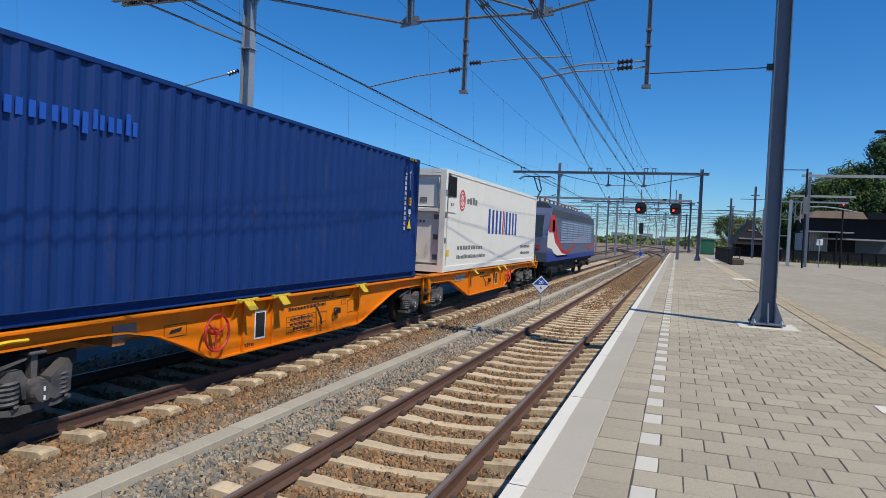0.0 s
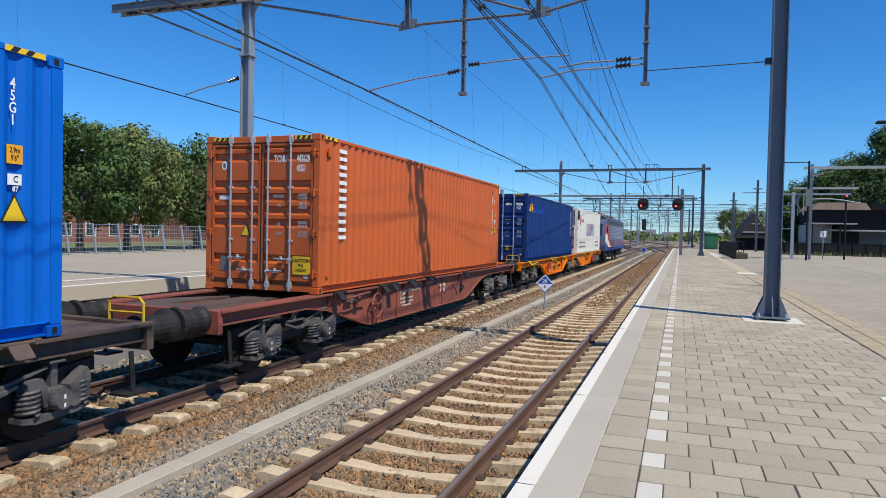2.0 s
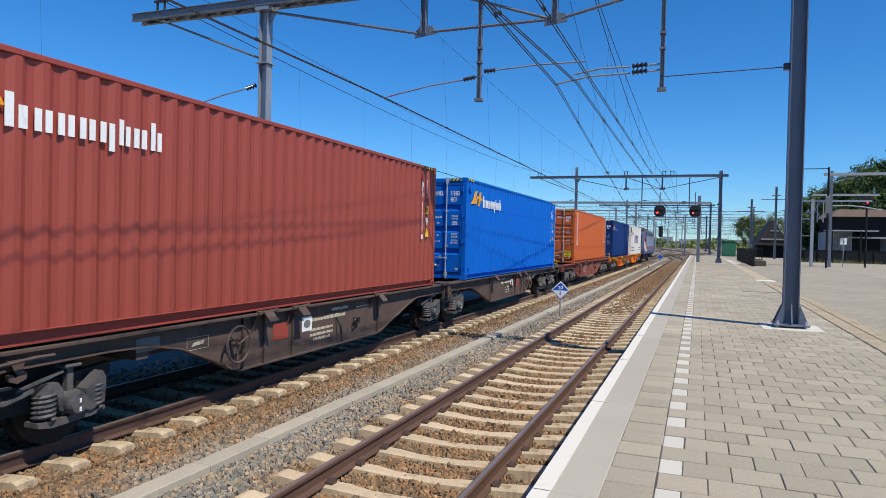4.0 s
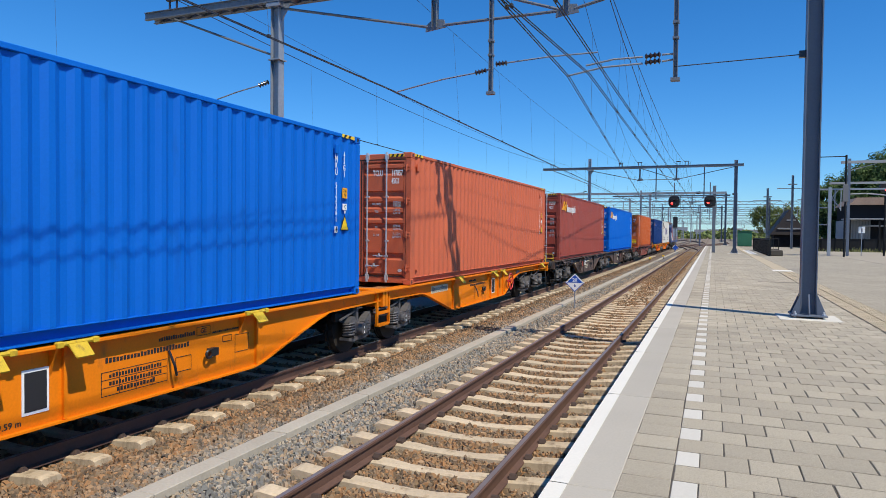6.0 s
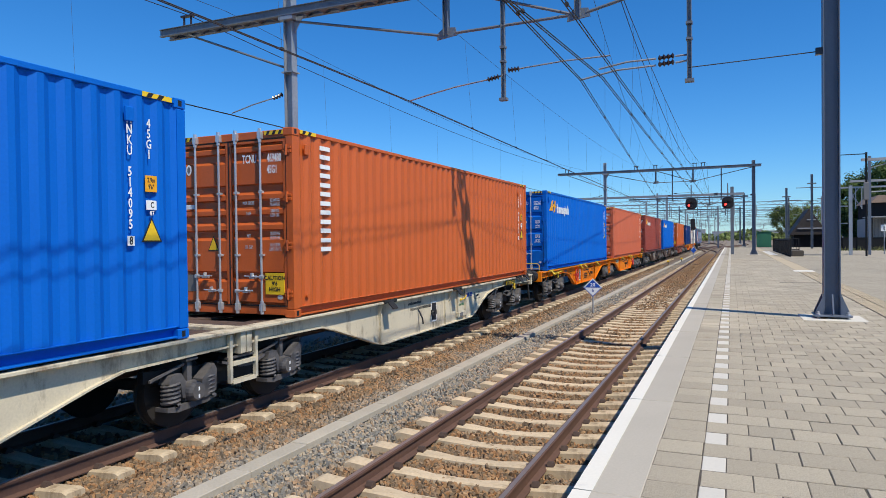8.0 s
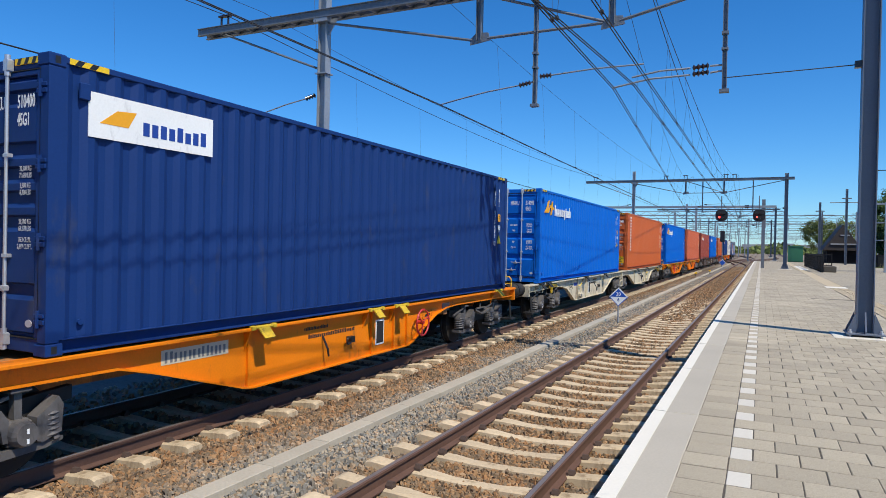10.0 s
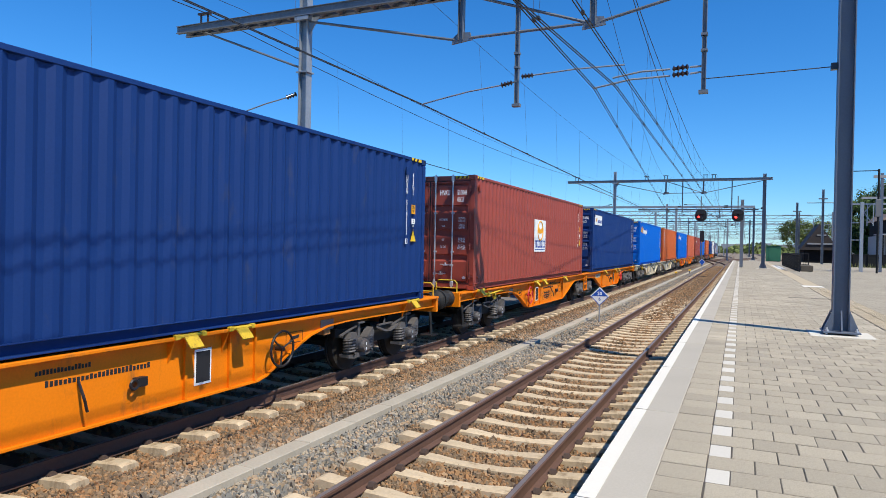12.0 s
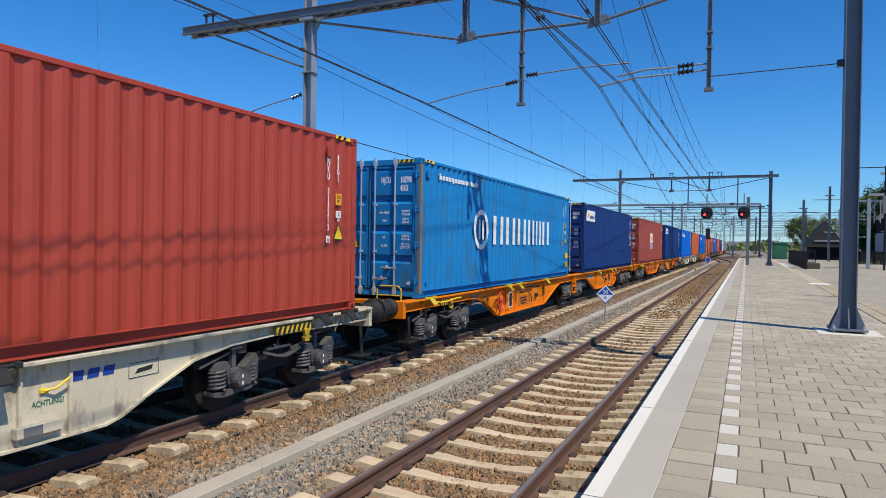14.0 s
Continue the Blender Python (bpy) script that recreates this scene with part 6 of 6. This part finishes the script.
for a, b, y0, y1 in ((NEAR, TRACK, 100, 165), (TRACK, NEAR, 118, 185), (NEAR, 3.5, 130, 220), (TRACK, -17, 110, 200), (-17, -17, 200, 430), (3.5, 3.5, 220, 430), (NEAR, -28, 190, 420), (8, 8, 160, 430), (-22, -22, 150, 430)):
    for s in (-HALF, HALF):
        p = bent(a + s, y0, b + s, y1)
        for (xa, ya), (xb, yb) in zip(p, p[1:]):
            g.prism([(xa - .04, ya), (xa + .04, ya), (xb + .04, yb), (xb - .04, yb)], "z", -.17, 0.0)
part("rail", g, "rail", jr)
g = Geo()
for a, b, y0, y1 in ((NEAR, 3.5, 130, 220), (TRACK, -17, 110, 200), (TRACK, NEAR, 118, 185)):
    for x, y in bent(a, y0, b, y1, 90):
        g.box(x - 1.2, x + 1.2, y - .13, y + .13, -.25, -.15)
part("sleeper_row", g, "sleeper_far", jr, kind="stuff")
solid("junction_bed", Geo().box(-34, 14, 98, 430, -.4, -.21), "earth", "wide bed of crushed stone at the junction", kind="structure")


def wide_portal(y, x0, x1, h, seed):
    r = random.Random(seed)
    o = thing("wide_portal", "distant grey lattice portal over many tracks", "catenary portal", "distant portals", pose(0, y, 0))
    g = Geo()
    for x in (x0, x1, (x0 + x1) / 2 + r.uniform(-6, 6)):
        g.box(x - .16, x + .16, -.16, .16, -.3, h + 1.2)
    for z in (h, h + .55):
        g.box(x0, x1, -.06, .06, z, z + .1)
    n = int((x1 - x0) / 1.1)
    for k in range(n):
        a = x0 + (x1 - x0) * k / n
        b = x0 + (x1 - x0) * (k + 1) / n
        g.tube((a, 0, h + (.05 if k % 2 else .6)), (b, 0, h + (.6 if k % 2 else .05)), .03, 4)
    for k in range(7):
        x = x0 + (x1 - x0) * (k + .5) / 7 + r.uniform(-1, 1)
        g.box(x - .05, x + .05, -.05, .05, h - 1.9, h)
        g.tube((x, 0, h - 1.6), (x - 1.5, 0, h - 1.8), .03, 4)
    part("frame", g, "galv", o)


for k, (y, x0, x1, h) in enumerate(((110, -30, 3.2, 7.4), (128, -34, 14, 7.6), (150, -36, 20, 7.4), (172, -36, 22, 7.8), (198, -40, 24, 7.5), (228, -42, 26, 7.8), (262, -44, 26, 7.6), (300, -48, 28, 7.8), (345, -50, 30, 7.6), (400, -54, 34, 8))):
    wide_portal(y, x0, x1, h, k)
o = thing("far_wires", "many thin overhead wires above the junction", "overhead wire")
g = Geo()
for k, x in enumerate((-40, -30, -24, -19, -13, -7.1, -2.6, 3.5, 8, 14, 20)):
    for z in (5.5, 6.9):
        g.tube((x, 110, z), (x, 420, z), .014, 4)
tagged(part("wire", g, "wire", o), kind="stuff")

# ---- right-hand side of the platform ----
o = thing("stair_railing", "black steel railing round the stairs in the platform", "railing")
for (xa, ya), (xb, yb) in (((3.82, 53), (3.82, 74)), ((3.82, 74), (6.1, 74))):
    n = max(2, int(math.hypot(xb - xa, yb - ya) / .22))
    for k in range(n + 1):
        u = k / n
        x, y = xa + (xb - xa) * u, ya + (yb - ya) * u
        big = k % 7 == 0 or k == n
        part("post" if big else "baluster", Geo().box(x - (.04 if big else .016), x + (.04 if big else .016), y - (.04 if big else .016), y + (.04 if big else .016), PZ, PZ + (1.25 if big else 1.15)), "fence", o)
    part("top_bar", Geo().tube((xa, ya, PZ + 1.18), (xb, yb, PZ + 1.18), .04, 8), "fence", o)
    part("bottom_bar", Geo().tube((xa, ya, PZ + .12), (xb, yb, PZ + .12), .03, 8), "fence", o)
solid("stair_wall", Geo().box(3.98, 4.75, 54, 56.5, PZ, PZ + .42, bevel=.04), "joint", "low grey wall beside the stairs", "wall")
o = thing("equipment_container", "green steel equipment cabinet at the platform's end", "cabinet", m=pose(4.5, 98, PZ))
part("body", Geo().box(-1.4, .3, -1, 1, 0, 2.0, bevel=.04), "green", o)
part("roof", Geo().box(-1.5, .4, -1.1, 1.1, 2.0, 2.08), "green", o)
part("door", Geo().box(-1.1, -.2, -1.03, -1.0, .1, 1.85), "green", o)
for x, y, h in ((6.1, 90, 8.0), (8.4, 86, 9.2), (12.8, 108, 9.0), (17.5, 112, 9.5), (9.3, 132, 9)):
    o = thing("line_mast", "slim grey steel overhead-line mast", "catenary mast", "line masts", pose(x, y, 0))
    g = Geo()
    h_column(g, 0, 0, -.4 if y > 96 else PZ, h, .24, .24, .03)
    part("mast", g, "darkgalv", o)
    part("arm", Geo().tube((-1.6, 0, h - 1.5), (1.5, 0, h - 1.5), .05, 6).box(-.45, .45, -.15, .15, h - 1.1, h - .98), "darkgalv", o)
o = thing("lineside_notice", "small white notice on a thin grey post", "notice sign", m=pose(10.7, 60, PZ))
part("post", Geo().tube((0, 0, 0), (0, 0, 2.2), .03, 8), "galv", o)
part("board", Geo().box(-.22, .22, -.02, .01, 1.75, 2.25, bevel=.008), "mark", o)
part("board_mark", Geo().box(-.05, .05, -.025, -.02, 1.85, 2.12), "tarp", o)
o = thing("platform_lamp", "dark lamp post with a flat lamp head", "street lamp", "platform lamps", pose(9.0, 31, PZ))
part("post", Geo().tube((0, 0, 0), (0, 0, 6.1), .07, 10, .045), "fence", o)
part("arm", Geo().tube((0, 0, 6.1), (-1.1, 0, 6.25), .03, 8), "fence", o)
part("lamp_head", Geo().box(-1.75, -.95, -.14, .14, 6.2, 6.32, bevel=.05), "fence", o)
o = thing("signal_post", "dark signal post with a narrow grey box", "railway signal", m=pose(8.75, 55, PZ))
part("post", Geo().tube((0, 0, 0), (0, 0, 7.3), .07, 8), "fence", o)
part("box", Geo().box(-.16, .16, -.1, .1, 3.95, 5.2, bevel=.04), "tarp", o)
part("arm", Geo().tube((-1.7, 0, 7.2), (0, 0, 7.2), .035, 6), "fence", o)
o = thing("hooded_signal", "black hooded signal on a dark post", "railway signal", m=pose(12.2, 60, 0))
part("post", Geo().tube((0, 0, PZ), (0, 0, 5.8), .07, 8), "fence", o)
part("head", Geo().tube((0, -.15, 6.05), (0, .15, 6.05), .42, 20), "signal", o)
part("lamp", Geo().tube((0, -.155, 5.8), (0, -.16, 5.8), .06, 12), "red_lamp", o)

o = thing("yard_portal", "pale steel beams and columns of a yard portal", "portal frame", m=pose(0, 58, 0))
part("pale_column", Geo().box(8.1, 8.32, -.11, .11, PZ, 5.96), "galv", o)
part("dark_column", Geo().box(9.34, 9.52, -.1, .1, PZ, 8.1), "pole", o)
part("far_column", Geo().box(21.0, 21.2, -.1, .1, PZ, 8.1), "pole", o)
part("top_beam", Geo().box(8.9, 30, -.12, .12, 7.74, 7.94), "greybuild", o)
part("middle_beam", Geo().box(8.3, 12.8, .9, 1.05, 6.26, 6.42), "greybuild", o)
part("thin_beam", Geo().box(7.4, 12.2, .35, .45, 5.78, 5.9), "galv", o)
for a, b in (((8.2, .4, 5.5), (9.0, .4, 4.3)), ((8.2, .4, 4.9), (8.8, .4, 5.78)), ((9.45, 0, 7.2), (11.2, 0, 7.7))):
    part("brace", Geo().tube(a, b, .035, 6), "galv", o)
part("bent_pipe", Geo().line([(9.4, .4, 5.45), (10.6, .4, 5.5), (11.6, .4, 5.4), (12.9, .4, 5.15)], .05, 6), "greybuild", o, "pale bent pipe")
for z in (3.1, 4.4):
    part("cable_tray", Geo().box(7.2, 8.1, .3, .5, z, z + .08), "galv", o)
for x in (13.6, 14.2, 15.1):
    part("pin_insulator", Geo().tube((x, 0, 7.94), (x, 0, 8.35), .04, 6), "insul", o)
for x in (7.3, 8.6, 9.0):
    part("hanger", Geo().box(x - .03, x + .03, .37, .43, 4.2, 5.78), "galv", o)

o = thing("goods_shed", "dark goods shed with grey lower wall and tan roof", "shed", m=pose(0, 82, 0))
part("grey_wall", Geo().box(13.4, 15.4, 0, 8, -.4, 4.0), "greybuild", o, "grey boarded lower wall")
part("dark_wall", Geo().box(15.4, 60, .01, 8, -.4, 4.0), "shed", o, "dark lower wall")
for k in range(7):
    part("board_rib", Geo().box(13.5 + k * .28, 13.54 + k * .28, -.04, 0, .6, 3.9), "tarp", o)
part("upper_wall", Geo().box(13.5, 60, -.02, 8, 4.0, 5.6), "shed", o, "dark upper wall")
part("roof", Geo().prism([(13.3, 5.6), (18.9, 5.6), (18.4, 6.35), (14.0, 6.35)], "y", -.6, 8.6), "tan_roof", o, "tan tiled roof")
# roof length under the trees: their shade is painted in as a dark colour
part("dark_roof", Geo().prism([(18.9, 5.6), (60, 5.6), (58, 6.3), (18.9, 6.3)], "y", -.6, 8.6), "shed", o)
part("canopy", Geo().box(12.7, 17.2, -3, 0, 4.0, 4.12), "greybuild", o, "pale canopy edge")
part("lower_canopy", Geo().box(14.6, 21, -2, 0, 3.3, 3.45), "greybuild", o, "pale canopy edge")
for k in range(2):
    part("canopy_post", Geo().box(13 + k * 2.6, 13.14 + k * 2.6, -2.9, -2.75, -.4, 4.0), "fence", o)
part("blue_door", Geo().box(18.0, 28, -.06, -.02, -.2, 3.4), "loco_grey", o, "dark blue door")
o = thing("cabin", "dark gabled cabin with pale window bands", "cabin", m=pose(1.2, 112, 0))
part("wall", Geo().box(7.4, 11.4, 0, 7, -.4, 3.0), "shed", o)
part("roof", Geo().prism([(6.8, 2.4), (11.9, 2.4), (9.35, 6.2)], "y", -.5, 7.4), "tiles", o)
part("window_band", Geo().box(7.8, 12.2, -.62, -.5, 3.2, 3.42), "greybuild", o, "pale window band")
part("gable_window", Geo().box(9.0, 10.2, -.56, -.5, 4.5, 4.68), "greybuild", o)
o = thing("yard_fence", "dark wire fence along the yard", "fence")
for k in range(26):
    x = 8.8 + k * 1.2
    part("post", Geo().box(x - .03, x + .03, 74.9, 74.96, PZ - .1, PZ + 1.3), "fence", o)
part("rail", Geo().box(8.8, 38.8, 74.92, 74.94, PZ + 1.2, PZ + 1.24).box(8.8, 38.8, 74.92, 74.94, PZ + .2, PZ + .24), "fence", o)
part("mesh_panel", Geo().box(8.8, 38.8, 74.97, 74.98, PZ, PZ + 1.2), "fence", o)
g = Geo()
rr = random.Random(8)
for k in range(900):
    x, y = rr.uniform(8.6, 36), rr.uniform(72.8, 74.8)
    h = rr.uniform(.15, .55)
    a = rr.uniform(0, math.pi)
    g.add([(x - .03 * math.cos(a), y - .03 * math.sin(a), PZ), (x + .03 * math.cos(a), y + .03 * math.sin(a), PZ), (x + rr.uniform(-.1, .1), y, PZ + h)], [(0, 1, 2)])
solid("weeds", g, "grass", "tufts of dry weeds along the fence", "weeds", kind="stuff")


# ---- trees ----
def tree(x, y, h, r, seed, mat, z0=-.4, clumps=95, label="broad leafy tree with a dense dark green crown"):
    q = np.random.RandomState(seed)
    o = thing("tree", label, "tree", "trees", pose(x, y, z0))
    g = Geo().tube((0, 0, 0), (0, 0, h * .45), r * .07, 9, r * .045)
    for k in range(7):
        a = q.uniform(0, math.tau)
        g.tube((0, 0, h * q.uniform(.25, .45)), (math.cos(a) * r * .55, math.sin(a) * r * .55, h * q.uniform(.5, .8)), r * .035, 6, r * .012)
    part("trunk", g, "bark", o, "grey-brown trunk and limbs")
    v, f = [], []
    for c in range(clumps):
        a, u = q.uniform(0, math.tau), q.uniform(-1, 1)
        rad = q.uniform(.45, 1) ** .5
        cx, cy, cz = math.cos(a) * math.sqrt(1 - u * u) * rad * r, math.sin(a) * math.sqrt(1 - u * u) * rad * r, h * .62 + u * rad * h * .36
        s = r * q.uniform(.16, .34)
        n = 190
        d = q.normal(size=(n, 3))
        d /= np.linalg.norm(d, axis=1)[:, None]
        ctr = np.array((cx, cy, cz)) + d * s * q.uniform(.5, 1.05, (n, 1))
        t1 = np.cross(d, q.normal(size=(n, 3)))
        t1 /= np.linalg.norm(t1, axis=1)[:, None]
        t2 = np.cross(d, t1) + q.normal(size=(n, 3)) * .35
        w = q.uniform(.09, .19, (n, 1)) * max(.8, r / 4.6)
        for p, e1, e2 in zip(ctr, t1 * w, t2 * w):
            b = len(v)
            v += [tuple(p - e1), tuple(p - e2 * .6), tuple(p + e1), tuple(p + e2 * .6)]
            f.append((b, b + 1, b + 2, b + 3))
    me = bpy.data.meshes.new("crown")
    me.from_pydata(v, [], f)
    me.materials.append(M[mat])
    cr = new("crown", me)
    cr.parent = o
    return o


for k, (x, y, h, r) in enumerate(((14.2, 96, 9.6, 2.9), (17.2, 97, 11.8, 3.9), (21.5, 98, 13.6, 4.7), (26.5, 99, 18, 5.4), (32, 100, 19, 6), (38, 100, 19.5, 6.5), (45, 100, 19, 6.5), (14.6, 93.5, 6.6, 2.6), (18.6, 93.6, 8.6, 3.4), (24, 94, 10, 4), (30, 94.5, 11, 4.5), (36.5, 95, 12, 4.5))):
    tree(x, y, h, r, 20 + k, "leaf" if k < 3 else "leaf3", clumps=130, label="tall leafy tree behind the yard, dense dark crown")
for k, (x, y, h, r) in enumerate(((10.6, 150, 9.4, 3.6), (13.6, 152, 9.2, 3.5), (-34, 215, 8, 6), (-44, 250, 9, 7))):
    tree(x, y, h, r, 40 + k, "leaf2", clumps=70, label="olive-green leafy tree beyond the tracks")
for k, (x, y, h, r) in enumerate(((-37.5, 33.5, 9.6, 4.0), (-40, 40, 10.0, 4.3), (-41, 49, 10.2, 4.4), (-43, 58, 9.5, 4.2), (-50, 76, 8.5, 4.0), (-52, 90, 9, 4.2))):
    tree(x, y, h, r, 60 + k, "leaf2" if k % 2 else "leaf", label="round leafy street tree behind the far platform")

# fence, verge and houses behind the far platform
solid("verge", Geo().box(-75, -30.02, -60, 160, -.41, .3), "grass", "dry grass verge behind the far platform", kind="structure")
o = thing("mesh_fence", "pale steel mesh fence behind the far platform", "fence")
for k in range(60):
    y = 2 + k * 1.6
    part("post", Geo().prism([(-28.0, PZ), (-27.92, PZ), (-28.2, PZ + 1.6), (-28.28, PZ + 1.6)], "y", y - .04, y + .04), "galv", o)
g = Geo()
for k in range(7):
    g.tube((-28.05 - k * .03, 2, PZ + .15 + k * .23), (-28.05 - k * .03, 98, PZ + .15 + k * .23), .014, 4)
for k in range(480):
    g.box(-28.2, -28.19, 2 + k * .2, 2.012 + k * .2, PZ + .1, PZ + 1.55)
part("mesh", g, "galv", o)


def house(x, y, w, d, h, wall, roof, floors, bays, label):
    o = thing("house", label, "house", "houses behind the trees", pose(x, y, 0))
    part("wall", Geo().box(-d, 0, 0, w, -.4, h), wall, o)
    if roof:
        part("roof", Geo().prism([(-d - .4, h), (.4, h), (-d / 2, h + d * .38)], "y", -.3, w + .3), roof, o)
    else:
        part("roof", Geo().box(-d - .2, .2, -.2, w + .2, h, h + .4), "tiles", o)
    for i in range(floors):
        for j in range(bays):
            yy = (j + .5) * w / bays
            z = 1.0 + i * h / floors
            win = part("window", Geo().box(.0, .05, yy - .7, yy + .7, z, z + 1.5), "mark", o)
            part("pane", Geo().box(.05, .06, yy - .6, yy + .6, z + .1, z + 1.4), "glass", win)
    return o


house(-68, 84, 40, 12, 12.5, "brickwall", None, 4, 12, "long flat-roofed red-brick building behind trees")
house(-62, 30, 9, 9, 5.5, "plaster", "tiles", 2, 3, "pale plastered house with a dark tiled roof")
house(-62, 41, 9, 9, 5.5, "brickwall", "tiles", 2, 3, "red-brick house with a dark tiled roof")
house(-64, 14, 12, 9, 6.5, "plaster", "tiles", 2, 4, "pale plastered house with a dark tiled roof")
house(-62, 52, 16, 9, 5.5, "brickwall", "tiles", 2, 5, "red-brick terrace with a dark tiled roof")
for k, y in enumerate((8, 38, 68)):
    o = thing("street_lamp", "slim street lamp behind the far platform", "street lamp", "street lamps", pose(-30.6, y, .3))
    part("post", Geo().tube((0, 0, 0), (0, 0, 6), .06, 8, .04), "darkgalv", o)
    part("lamp_head", Geo().box(-.2, .9, -.1, .1, 5.95, 6.05, bevel=.03), "darkgalv", o)

# far town and woods on the horizon
g = Geo()
rr = random.Random(3)
for k in range(46):
    x = -330 + k * 13 + rr.uniform(-4, 4)
    y = 520 + rr.uniform(0, 220)
    g.box(x, x + rr.uniform(6, 22), y, y + 12, -.4, rr.uniform(3, 10))
solid("far_town", g, "greybuild", "far low grey buildings on the horizon", "buildings", kind="stuff")
v, f = [], []
q = np.random.RandomState(9)
for k in range(9000):
    x = q.uniform(-260, 200)
    y = q.uniform(440, 500)
    z = q.uniform(0, 1) ** 1.4 * (5 + 3 * noise.noise((x * .05, 0, 0)))
    b = len(v)
    a, s = q.uniform(0, math.tau), q.uniform(.6, 1.5)
    c, d = math.cos(a) * s, math.sin(a) * s
    v += [(x - c, y - d, z - .3 * s), (x + d * .4, y, z - s * .7), (x + c, y + d, z + .2 * s), (x, y - c * .4, z + s * .8)]
    f.append((b, b + 1, b + 2, b + 3))
me = bpy.data.meshes.new("far_woods")
me.from_pydata(v, [], f)
me.materials.append(M["leaf2"])
tagged(new("far_woods", me), "far strip of olive-green woods on the horizon", "woods", kind="stuff")


def motions():
    """The train runs away along its track; its wheelsets roll."""
    for ob, y, z in moving:
        walk(ob, [(t, pose(TRACK, y + d, z)) for t, d in TRAIN])
    steps = [k / 30 for k in range(421)]
    for ws in spinning:
        at = ws.matrix_basis.translation.copy()
        walk(ws, [(t, pose(at.x, at.y, at.z, -math.degrees(travelled(t) / .46))) for t in steps])


motions()
